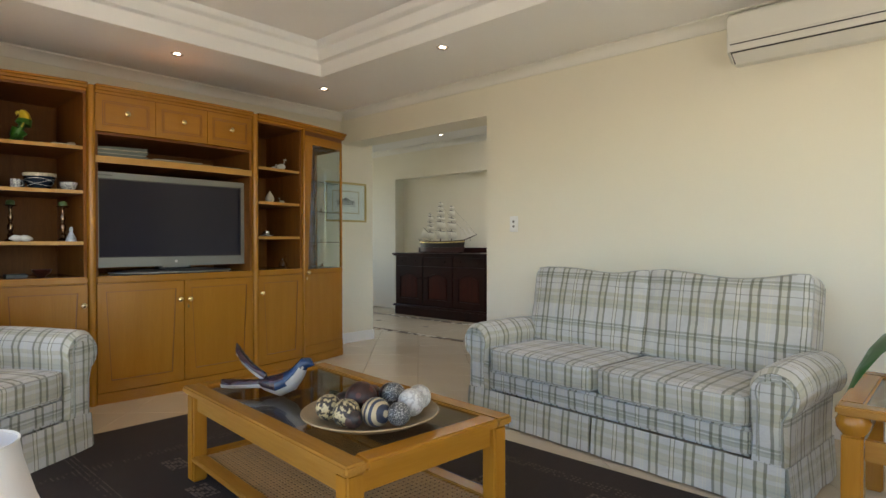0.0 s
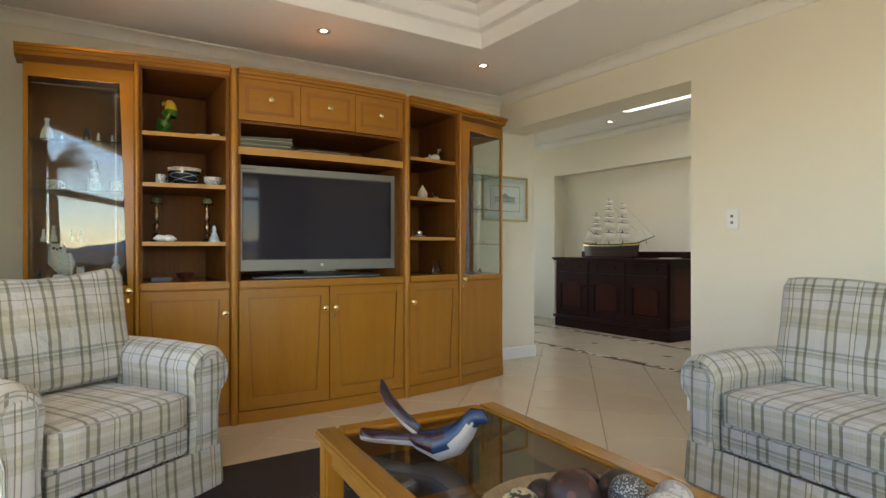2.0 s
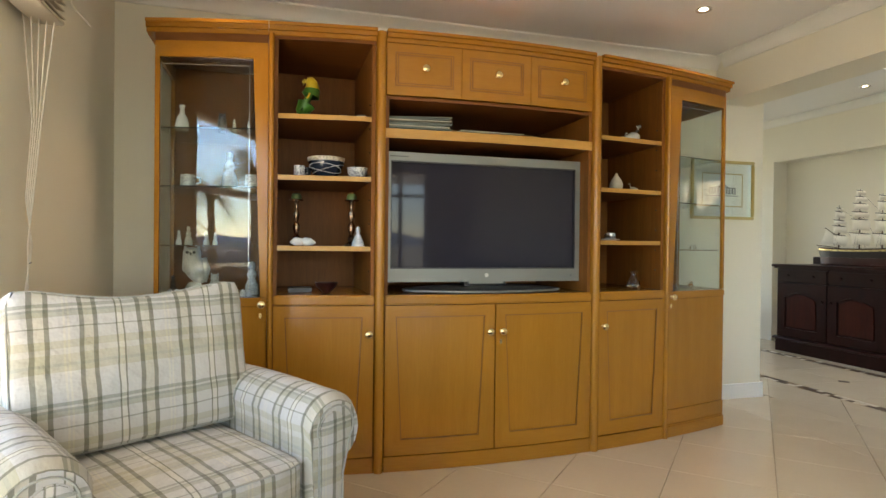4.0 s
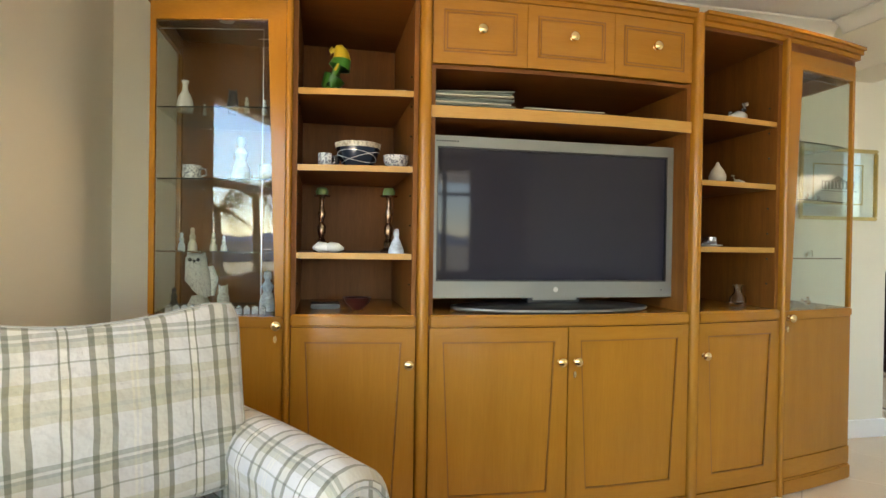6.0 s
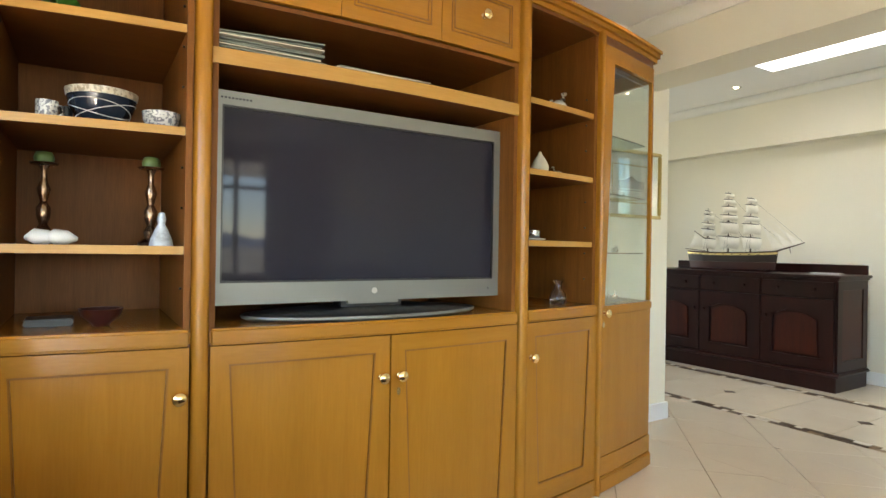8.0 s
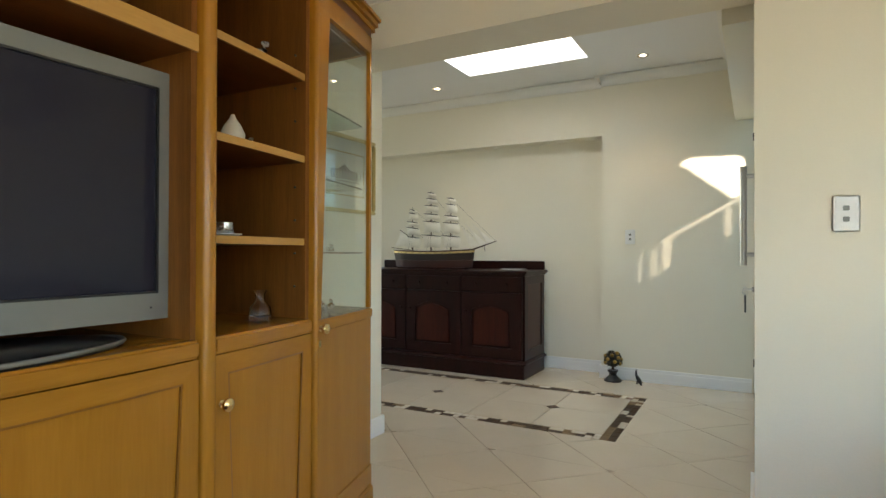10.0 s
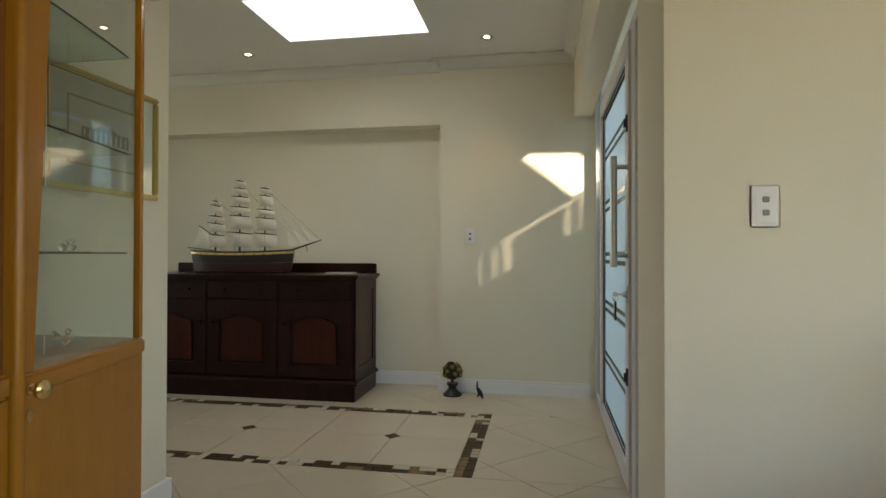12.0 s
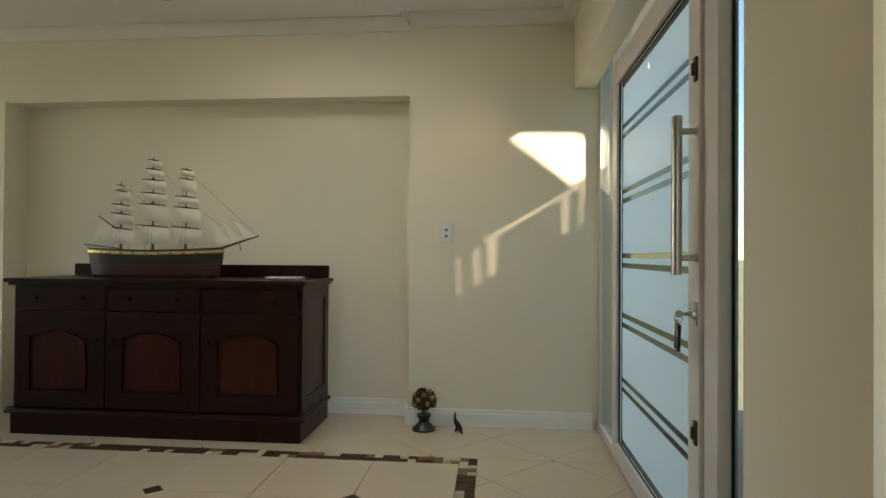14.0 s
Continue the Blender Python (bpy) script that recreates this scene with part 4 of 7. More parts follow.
# ---- rug ----
M_RUG = material("dark_brown_pile", (0.022, 0.012, 0.009), 0.95, vary=0.25, scale=18, fine=420, bump=0.6)
M_RUG_LIGHT = material("pale_rug_yarn", (0.11, 0.08, 0.065), 0.95, vary=0.3, scale=60, fine=300, bump=0.5)
rug = thing("rug", (-2.0, 1.35, 0), "dark brown rug with pale woven squares on the tiles", "rug")
bm = bm_new(); box(bm, -1.62, -1.05, 0.002, 1.75, 1.15, 0.014); soften(bm, 0.004, 2); part("carpet", bm, M_RUG, rug)
for mx, my in ((-0.81, -0.24), (-0.41, -0.29), (0.47, 0.63), (-1.2, 0.4), (-0.1, 0.75), (1.1, -0.1), (0.95, 0.8), (-0.7, 0.85)):
    bm = bm_new()
    for i in range(9):
        for j in range(6):
            if (i * 2 + j * 3) % 5 != 4 and not (j in (2, 3) and i % 3 == 1):
                box(bm, mx - 0.075 + i * 0.0165, my - 0.05 + j * 0.0165, 0.0145, mx - 0.0625 + i * 0.0165, my - 0.039 + j * 0.0165, 0.0162)
    part("woven_square", bm, M_RUG_LIGHT, rug, "small pale woven square")
for pts in (((-1.05, -1.0), (-1.05, 1.1)), ((-1.6, 0.93), (1.7, 0.93)), ((-1.6, -0.58), (1.7, -0.58)), ((1.3, -1.0), (1.3, 1.1))):
    bm = bm_new()
    (xa, ya), (xb, yb) = pts
    n = int(math.hypot(xb - xa, yb - ya) / 0.022)
    for i in range(n):
        x, y = xa + (xb - xa) * i / n, ya + (yb - ya) * i / n
        for o in (-0.022, 0.0, 0.022):
            px, py = (x + o, y) if xa == xb else (x, y + o)
            if random.random() < 0.7:
                box(bm, px - 0.005, py - 0.003, 0.0145, px + 0.005, py + 0.003, 0.0154)
    tagged(part("stitched_line", bm, M_RUG_LIGHT, rug, "dotted pale line"), kind="stuff")

# ---- coffee table ----
M_CANE = material("woven_cane", (0.42, 0.24, 0.10), 0.6, vary=0.2, scale=20, fine=200, bump=0.3)
M_TGLASS = pane_glass("smoked_table_glass", (0.78, 0.76, 0.68), 0.09)


def low_table(ob, L, W, H, cane=True, ball=False):
    a, b = L / 2, W / 2
    f = 0.082
    for x0, y0, x1, y1, mt in ((-a, -b, a, -b + f, M_WOOD_X), (-a, b - f, a, b, M_WOOD_X), (-a, -b + f, -a + f, b - f, M_WOOD_H), (a - f, -b + f, a, b - f, M_WOOD_H)):
        bm = bm_new(); box(bm, x0, y0, H - 0.035, x1, y1, H); soften(bm, 0.008, 3); part("top_rail", bm, mt, ob, "", 40)
    bm = bm_new(); box(bm, -a + f, -b + f, H - 0.018, a - f, b - f, H - 0.010); part("glass_top", bm, M_TGLASS, ob, "smoked glass inset")
    for sx in (-1, 1):
        for sy in (-1, 1):
            bm = bm_new(); cx, cy = sx * (a - 0.05), sy * (b - 0.05)
            if ball:
                lathe(bm, [(0, H - 0.11), (0.035, H - 0.108), (0.052, H - 0.085), (0.055, H - 0.06), (0.045, H - 0.038), (0, H - 0.036)], 20, (cx, cy, 0))
                part("turned_knuckle", bm, M_WOOD, ob, "", 40); bm = bm_new()
            box(bm, cx - 0.034, cy - 0.034, 0.0 if ball else 0.014, cx + 0.034, cy + 0.034, H - (0.108 if ball else 0.036)); soften(bm, 0.008, 3); part("leg", bm, M_WOOD, ob, "", 40)
    for s in (-1, 1):
        zt = H - (0.12 if ball else 0.036)
        bm = bm_new(); box(bm, -a + 0.086, s * (b - 0.05) - 0.012, zt - 0.075, a - 0.086, s * (b - 0.05) + 0.012, zt); part("apron", bm, M_WOOD_X, ob)
        bm = bm_new(); box(bm, s * (a - 0.05) - 0.012, -b + 0.086, zt - 0.075, s * (a - 0.05) + 0.012, b - 0.086, zt); part("apron", bm, M_WOOD_H, ob)
    if cane:
        z = 0.135
        for x0, y0, x1, y1, mt in ((-a + 0.086, -b + 0.01, a - 0.086, -b + 0.075, M_WOOD_X), (-a + 0.086, b - 0.075, a - 0.086, b - 0.01, M_WOOD_X), (-a + 0.02, -b + 0.087, -a + 0.085, b - 0.087, M_WOOD_H), (a - 0.085, -b + 0.087, a - 0.02, b - 0.087, M_WOOD_H)):
            bm = bm_new(); box(bm, x0, y0, z - 0.022, x1, y1, z); soften(bm, 0.004, 2); part("shelf_rail", bm, mt, ob, "", 40)
        bm = bm_new()
        x0, x1, y0, y1 = -a + 0.086, a - 0.086, -b + 0.077, b - 0.077
        n = int((x1 - x0) / 0.013)
        for i in range(n):
            x = x0 + 0.013 * i
            box(bm, x, y0, z - 0.012 + (i % 2) * 0.002, x + 0.006, y1, z - 0.010 + (i % 2) * 0.002)
        for i in range(int((y1 - y0) / 0.013)):
            y = y0 + 0.013 * i
            box(bm, x0, y, z - 0.011 + (i % 2) * 0.002, x1, y + 0.006, z - 0.009 + (i % 2) * 0.002)
        tagged(part("cane_shelf", bm, M_CANE, ob, "woven cane shelf"), kind="stuff")


CT = (-1.91, 1.385)
table = thing("coffee_table", (*CT, 0.0), "oak coffee table with glass top and cane shelf on the rug", "table", "", -4.0)
low_table(table, 1.35, 0.76, 0.45)
etab = thing("side_table", (0.10, 2.79, 0), "oak side table with inset glass beside the sofa", "table")
low_table(etab, 0.76, 0.76, 0.52, False, True)

# ---- wall air conditioner ----
ac = thing("air_conditioner", (-0.56, YS, 2.20), "white wall-mounted air conditioner above the sofa", "air conditioner")
M_AC = material("white_casing", (0.72, 0.70, 0.64), 0.45, vary=0.02, bump=0.01)
bm = bm_new()
prism(bm, [(0, 0.0), (-0.10, 0.0), (-0.185, 0.045), (-0.20, 0.10), (-0.20, 0.255), (-0.17, 0.285), (0, 0.285)], "x", -0.44, 0.44)
soften(bm, 0.008, 2); part("casing", bm, M_AC, ac, "", 40)
bm = bm_new(); box(bm, -0.43, -0.2035, 0.105, 0.43, -0.2005, 0.25); soften(bm, 0.001, 1); part("front_panel", bm, M_AC, ac)
bm = bm_new(); prism(bm, [(-0.108, -0.003), (-0.190, 0.040), (-0.1935, 0.036), (-0.110, -0.008)], "x", -0.41, 0.41); part("louvre", bm, M_AC, ac)
bm = bm_new(); box(bm, -0.42, -0.2015, 0.088, 0.42, -0.196, 0.094); part("gap", bm, M_BLACK, ac)
bm = bm_new(); prism(bm, [(-0.10, -0.001), (-0.188, 0.046), (-0.1895, 0.048), (-0.10, -0.002)], "x", -0.42, 0.42); part("outlet", bm, M_BLACK, ac)

# ---- hall: front door with sidelights ----
M_FROST = bpy.data.materials.new("frosted_glass")
M_FROST.use_nodes = True
_n, _l = M_FROST.node_tree.nodes, M_FROST.node_tree.links
_p = _n["Principled BSDF"]
_p.inputs["Base Color"].default_value, _p.inputs["Roughness"].default_value = (0.72, 0.82, 0.82, 1), 0.25
_t, _m = _n.new("ShaderNodeBsdfTranslucent"), _n.new("ShaderNodeMixShader")
_t.inputs[0].default_value, _m.inputs[0].default_value = (0.90, 0.97, 0.98, 1), 0.8
_l.new(_p.outputs[0], _m.inputs[1]), _l.new(_t.outputs[0], _m.inputs[2]), _l.new(_m.outputs[0], _n["Material Output"].inputs[0])
M_CLEAR = pane_glass("door_glass", (0.86, 0.92, 0.89), 0.06)
M_SEAL = material("black_rubber_seal", (0.01, 0.01, 0.01), 0.6)

fd = tagged(new("door_1"), "white aluminium front door with frosted glass panels", "door", "", "structure")
fd.matrix_basis = pose(XDOOR, 0, 0)
DT = 2.205


def rail_box(name, y0, y1, z0, z1, parent, x0=0.0, x1=0.06, mt=None, label=""):
    bm = bm_new(); box(bm, x0, y0, z0, x1, y1, z1); soften(bm, 0.003, 2)
    return part(name, bm, mt or M_ALU, parent, label)


rail_box("door_frame", 6.50, 6.538, 0.0, 2.495, fd)
for y0, y1, z0, z1 in ((6.05, 6.10, 0.0, 2.495), (4.555, 4.67, 0.0, DT), (4.322, 4.36, 0.0, DT), (4.36, 4.555, DT - 0.05, DT), (4.67, 6.05, DT - 0.04, DT), (6.10, 6.50, 0.0, 0.05), (4.36, 4.555, 0.0, 0.05), (4.67, 6.05, 0.0, 0.012)):
    rail_box("door_frame", y0, y1, z0, z1, fd)
# leaf
leaf = rail_box("door_leaf", 4.675, 4.785, 0.015, DT - 0.042, fd, -0.012, 0.048, None, "white aluminium leaf")
for y0, y1, z0, z1 in ((5.935, 6.045, 0.015, DT - 0.042), (4.785, 5.935, 0.015, 0.115), (4.785, 5.935, DT - 0.142, DT - 0.042)):
    rail_box("leaf_rail", y0, y1, z0, z1, leaf, -0.012, 0.048)
for y0, y1, z0, z1 in ((4.785, 4.793, 0.115, DT - 0.142), (5.927, 5.935, 0.115, DT - 0.142), (4.793, 5.927, 0.115, 0.123), (4.793, 5.927, DT - 0.15, DT - 0.142)):
    rail_box("glazing_seal", y0, y1, z0, z1, leaf, 0.0, 0.009, M_SEAL)
rail_box("glazing_seal", 4.546, 4.5545, 0.05, DT - 0.05, fd, 0.038, 0.047, M_SEAL)
rail_box("glazing_seal", 6.105, 6.113, 0.05, DT - 0.05, fd, 0.004, 0.013, M_SEAL)
for y0, y1, z0, z1, d in ((6.10, 6.50, 0.05, 2.495, 0.014), (4.36, 4.555, 0.05, DT - 0.05, 0.048)):
    bm = bm_new(); box(bm, d, y0, z0, d + 0.006, y1, z1)
    part("pane", bm, M_CLEAR, fd, "clear glass pane").visible_shadow = False
bands = [0.445, 0.785, 1.10, 1.44, 1.785]
edges = [0.155] + [b + s * 0.038 for b in bands for s in (-1, 1)] + [DT - 0.185]
for k in range(6):
    z0, z1 = edges[2 * k], edges[2 * k + 1]
    bm = bm_new(); box(bm, 0.0105, 4.83, z0, 0.0125, 5.885, z1); part("frosted_panel", bm, M_FROST, leaf, "frosted pale blue glass")
M_TINT = pane_glass("grey_green_glass", (0.30, 0.34, 0.31), 0.04)
gaps = [(4.810, 4.83, 0.123, DT - 0.15), (5.885, 5.908, 0.123, DT - 0.15), (4.83, 5.885, 0.123, 0.155), (4.83, 5.885, DT - 0.185, DT - 0.15)]
gaps += [(4.83, 5.885, b + s * 0.0255 - 0.0125, b + s * 0.0255 + 0.0125) for b in bands for s in (-1, 1)]
for y0, y1, z0, z1 in gaps:
    bm = bm_new(); box(bm, 0.0105, y0, z0, 0.0125, y1, z1); part("clear_strip", bm, M_TINT, leaf, "clear grey-green strip of glass")
for b in bands:
    bm = bm_new(); box(bm, 0.0105, 4.83, b - 0.013, 0.0125, 5.885, b + 0.013); part("frosted_strip", bm, M_FROST, leaf)
for y0, y1 in ((4.793, 4.810), (5.908, 5.927)):
    bm = bm_new(); box(bm, 0.0105, y0, 0.123, 0.0125, y1, DT - 0.15); part("frosted_strip", bm, M_FROST, leaf)
# pull bar, lock, hinges
HY = 4.705
bm = bm_new(); tube(bm, [(-0.075, HY, 1.062), (-0.075, HY, 1.582)], 0.017, 20); bar = part("pull_bar", bm, M_STEEL, leaf, "long brushed steel pull bar", 40)
for z in (1.118, 1.532):
    bm = bm_new(); tube(bm, [(-0.012, HY, z), (-0.016, HY, z), (-0.0161, HY, z), (-0.075, HY, z)], [0.016, 0.016, 0.011, 0.011], 14); part("standoff", bm, M_STEEL, bar, "", 50)
bm = bm_new(); lathe(bm, [(0, 0), (0.018, 0), (0.018, 0.006), (0.011, 0.01), (0.011, 0.02), (0, 0.02)], 20); part("lock_cylinder", bm, M_STEEL, leaf, "", 40, pose(-0.016, 4.705, 0.935, 0, -90, 0))
bm = bm_new(); box(bm, -0.016, 4.69, 0.895, -0.0122, 4.72, 0.975); soften(bm, 0.002, 2); part("lock_plate", bm, M_STEEL, leaf)
for z in (0.55, 1.735):
    bm = bm_new(); box(bm, -0.02, 4.69, z - 0.04, -0.0122, 4.715, z + 0.04); box(bm, -0.03, 4.695, z - 0.02, -0.02, 4.71, z + 0.02); soften(bm, 0.002, 1); part("bolt", bm, material("dark_bronze_%d" % int(z * 10), (0.06, 0.05, 0.04), 0.4, 0.7), leaf, "dark metal bolt")
keys = thing("keys", (XDOOR - 0.055, 4.705, 0.935), "door key with black leather fob hanging in the lock", "keys")
bm = bm_new(); box(bm, -0.002, -0.004, -0.005, 0.035, 0.004, 0.006); part("key", bm, M_STEEL, keys)
bm = bm_new(); lathe(bm, [(0, -0.0015), (0.012, -0.0015), (0.012, 0.0015), (0, 0.0015)], 14); part("key_bow", bm, M_STEEL, keys, "", None, pose(-0.012, 0, 0, 90, 0, 0))
bm = bm_new(); tube(bm, [(-0.012 + 0.013 * math.sin(a), 0.003, -0.016 + 0.013 * math.cos(a)) for a in [2 * math.pi * k / 16 for k in range(16)]], 0.0015, 6, True); part("split_ring", bm, M_STEEL, keys)
bm = bm_new(); box(bm, -0.016, -0.022, -0.125, -0.008, 0.026, -0.03); soften(bm, 0.004, 2); part("fob", bm, M_BLACK, keys, "black leather fob", 40, pose(0, 0, 0, 8, 0, 0))
bm = bm_new(); box(bm, -0.019, -0.002, -0.075, -0.017, 0.006, -0.02); lathe(bm, [(0, -0.001), (0.01, -0.001), (0.01, 0.001), (0, 0.001)], 12, (-0.018, 0.002, -0.02)); part("spare_key", bm, M_STEEL, keys)

# screen added outside: its openings let strips of sun on to the hall wall
M_SUN_MASK = material("white_mask_paint", (0.72, 0.72, 0.70), 0.8, vary=0.03)
PX = -0.6


def on_mask(X, Z):
    s = PX - X
    return 6.54 + SUN.y / SUN.x * s, Z + SUN.z / SUN.x * s


def mask_piece(name, pts):
    bm = bm_new(); prism(bm, pts, "x", PX, PX + 0.015)
    return part(name, bm, M_SUN_MASK, porch)


porch = tagged(new("sun_mask"), "added screen with slits that shapes the sun patches", "wall", "", "structure")
t1, t2, t3, t4 = on_mask(-3.587, 1.928), on_mask(-3.10, 1.921), on_mask(-2.96, 1.82), on_mask(-2.94, 1.42)
zl, zu = on_mask(-3.156, 1.282)[1], on_mask(-3.157, 1.557)[1]
ya, yb, ztop = 4.34, 8.0, 5.2
# extra piece that only stops stray sun above the roof
mask_piece("parapet", [(2.6, 3.36), (ya, 3.36), (ya, ztop), (2.6, ztop)])
mask_piece("lower_wall", [(ya, -0.2), (yb, -0.2), (yb, zl), (ya, zl)])
spans = [(on_mask(a, 1)[0], on_mask(b, 1)[0]) for a, b in ((-4.135, -4.045), (-3.902, -3.862), (-3.779, -3.732), (-3.690, -3.615), (-3.21, -3.15), (-3.10, -3.06))]
spans += [(4.845, 4.862), (4.885, 4.905)]
y = ya
for a, b in sorted(spans):
    mask_piece("slat", [(y, zl), (a, zl), (a, zu - 0.04), (y, zu - 0.04)])
    y = b


def brink(yy):
    """Height of the slanting edge of the upper opening."""
    return t1[1] + (t4[1] - t1[1]) * (yy - t1[0]) / (t4[0] - t1[0])


cross = t1[0] + (t4[0] - t1[0]) * (zu - t1[1]) / (t4[1] - t1[1])
mask_piece("slat", [(y, zl), (t4[0], zl), t4, (y, brink(y))])
mask_piece("slat", [(t4[0], zl), (yb, zl), (yb, zu), (t4[0], zu)])
r0 = on_mask(-3.70, 1)[0]
mask_piece("rail", [(ya, zu - 0.04), (r0, zu - 0.04), (r0, zu), (ya, zu)])
mask_piece("upper_wall", [(ya, zu), (cross, zu), t1, (t1[0], ztop), (ya, ztop)])
mask_piece("upper_wall", [t1, t2, (t2[0], ztop), (t1[0], ztop)])
mask_piece("upper_wall", [t2, t3, (t3[0], ztop), (t2[0], ztop)])
mask_piece("upper_wall", [(t3[0], zu), (yb, zu), (yb, ztop), (t3[0], ztop)])
# grey pane added to weaken the sun through the lower slits
bm = bm_new(); box(bm, PX + 0.02, ya, zl - 0.02, PX + 0.026, on_mask(-3.03, 1)[0], zu + 0.02); part("dimming_pane", bm, pane_glass("dimming_glass", (0.45, 0.45, 0.44), 0.04), porch, "added grey pane that dims the lower sun strips")
# white bars seen through the near sidelight
bars = tagged(new("porch_railing"), "white metal railing on the porch", "railing", "", "structure")
for z in (0.45, 0.85, 1.30, 1.72, 2.1):
    bm = bm_new(); box(bm, -2.60, 4.0, z, -2.57, 5.0, z + 0.03); part("rail", bm, M_TRIM, bars)
for yy in (4.1, 4.5, 4.9):
    bm = bm_new(); box(bm, -2.605, yy, -0.02, -2.565, yy + 0.035, 2.2); part("bar", bm, M_TRIM, bars)

# ---- sideboard ----
sb = thing("sideboard", (-5.69, 6.34, 0), "dark mahogany sideboard with three arched doors against the wall", "sideboard")
W2, D0, D1 = 0.93, -0.28, 0.28
bm = bm_new(); box(bm, -W2 + 0.02, D0 + 0.03, 0.13, W2 - 0.02, D1, 0.925); part("body", bm, M_MAHOG, sb)
bm = bm_new(); box(bm, -W2 + 0.005, D0 + 0.004, 0.0, W2 - 0.005, D1, 0.13); soften(bm, 0.004, 2); part("plinth", bm, M_MAHOG, sb)
bm = bm_new(); prism(bm, [(D0 - 0.012, 0.13), (D0 - 0.018, 0.142), (D0 - 0.006, 0.155), (D0 + 0.012, 0.162), (D0 + 0.03, 0.162), (D0 + 0.03, 0.13)], "x", -W2 - 0.018, W2 + 0.018); part("base_moulding", bm, M_MAHOG, sb)
for s in (-1, 1):
    bm = bm_new(); prism(bm, [(s * (W2 + 0.012), 0.13), (s * (W2 + 0.018), 0.142), (s * (W2 + 0.006), 0.155), (s * (W2 - 0.012), 0.162), (s * (W2 - 0.02), 0.162), (s * (W2 - 0.02), 0.13)], "y", D0 + 0.03, D1); part("base_moulding", bm, M_MAHOG, sb)
bm = bm_new(); box(bm, -W2 - 0.03, D0 - 0.03, 0.935, W2 + 0.03, D1, 0.962); soften(bm, 0.007, 3); part("top", bm, M_MAHOG, sb, "", 40)
bm = bm_new(); box(bm, -W2 - 0.012, D0 - 0.012, 0.918, W2 + 0.012, D1, 0.935); soften(bm, 0.005, 2); part("top_moulding", bm, M_MAHOG, sb)
bm = bm_new(); box(bm, -W2, D1 - 0.022, 0.962, W2, D1, 1.045); soften(bm, 0.005, 2); part("back_rail", bm, M_MAHOG, sb)
dw = (2 * W2 - 0.04) / 3
for k in range(3):
    x0 = -W2 + 0.02 + k * dw
    x1 = x0 + dw
    bm = bm_new(); box(bm, x0 + 0.006, D0 + 0.008, 0.775, x1 - 0.006, D0 + 0.03, 0.905); soften(bm, 0.005, 2); dr = part("drawer", bm, M_MAHOG, sb)
    for o in (0.25, 0.75):
        bm = bm_new(); lathe(bm, [(0, 0), (0.008, 0), (0.008, 0.008), (0.015, 0.016), (0.013, 0.024), (0, 0.027)], 16); part("knob", bm, M_MAHOG, dr, "", 40, pose(x0 + dw * o, D0 + 0.008, 0.84, 90, 0, 0))
    # door: outer frame with an arched opening over a raised red panel
    bm = bm_new(); box(bm, x0 + 0.008, D0 + 0.018, 0.175, x1 - 0.008, D0 + 0.03, 0.762); dd = part("door", bm, M_MAHOG, sb)
    a, b = x0 + 0.105, x1 - 0.105
    n = 14
    arc = [(a + (b - a) * i / n, 0.605 + 0.055 * math.sin(math.pi * i / n)) for i in range(n + 1)]
    for q in ([(x0 + 0.008, 0.175), (a, 0.175), (a, 0.762), (x0 + 0.008, 0.762)], [(b, 0.175), (x1 - 0.008, 0.175), (x1 - 0.008, 0.762), (b, 0.762)], [(a, 0.175), (b, 0.175), (b, 0.265), (a, 0.265)]):
        bm = bm_new(); prism(bm, q, "y", D0 + 0.006, D0 + 0.018); part("door_frame", bm, M_MAHOG, dd)
    bm = bm_new(); prism(bm, arc + [(b, 0.762), (a, 0.762)], "y", D0 + 0.006, D0 + 0.018); part("arched_rail", bm, M_MAHOG, dd)
    pan = [(a + 0.02, 0.285), (b - 0.02, 0.285)] + [(p[0] * 0.86 + 0.14 * (a + b) / 2, p[1] - 0.022) for p in arc[::-1]]
    bm = bm_new(); prism(bm, pan, "y", D0 + 0.008, D0 + 0.018); soften(bm, 0.007, 2); part("raised_panel", bm, M_MAHOG_RED, dd, "red mahogany panel with an arched top")
    kx = x1 - 0.05 if k == 0 else x0 + 0.05
    bm = bm_new(); lathe(bm, [(0, 0), (0.008, 0), (0.008, 0.008), (0.016, 0.016), (0.014, 0.026), (0, 0.029)], 16); part("knob", bm, M_MAHOG, dd, "", 40, pose(kx, D0 + 0.006, 0.585, 90, 0, 0))
for x in (-W2 + 0.02 + dw, -W2 + 0.02 + 2 * dw):
    bm = bm_new(); box(bm, x - 0.006, D0 + 0.012, 0.165, x + 0.006, D0 + 0.03, 0.915); soften(bm, 0.003, 2); part("bead", bm, M_MAHOG, sb)
for s in (-1, 1):
    xs = s * (W2 - 0.02)
    for y0, y1, z0, z1 in ((D0 + 0.03, D0 + 0.11, 0.163, 0.915), (D1 - 0.08, D1, 0.163, 0.915), (D0 + 0.11, D1 - 0.08, 0.163, 0.25), (D0 + 0.11, D1 - 0.08, 0.84, 0.915)):
        bm = bm_new(); box(bm, min(xs, xs + s * 0.014), y0, z0, max(xs, xs + s * 0.014), y1, z1); part("side_frame", bm, M_MAHOG, sb)
    bm = bm_new(); box(bm, min(xs + s * 0.001, xs + s * 0.006), D0 + 0.112, 0.252, max(xs + s * 0.001, xs + s * 0.006), D1 - 0.082, 0.838); part("side_panel", bm, M_MAHOG_RED, sb, "red mahogany side panel")

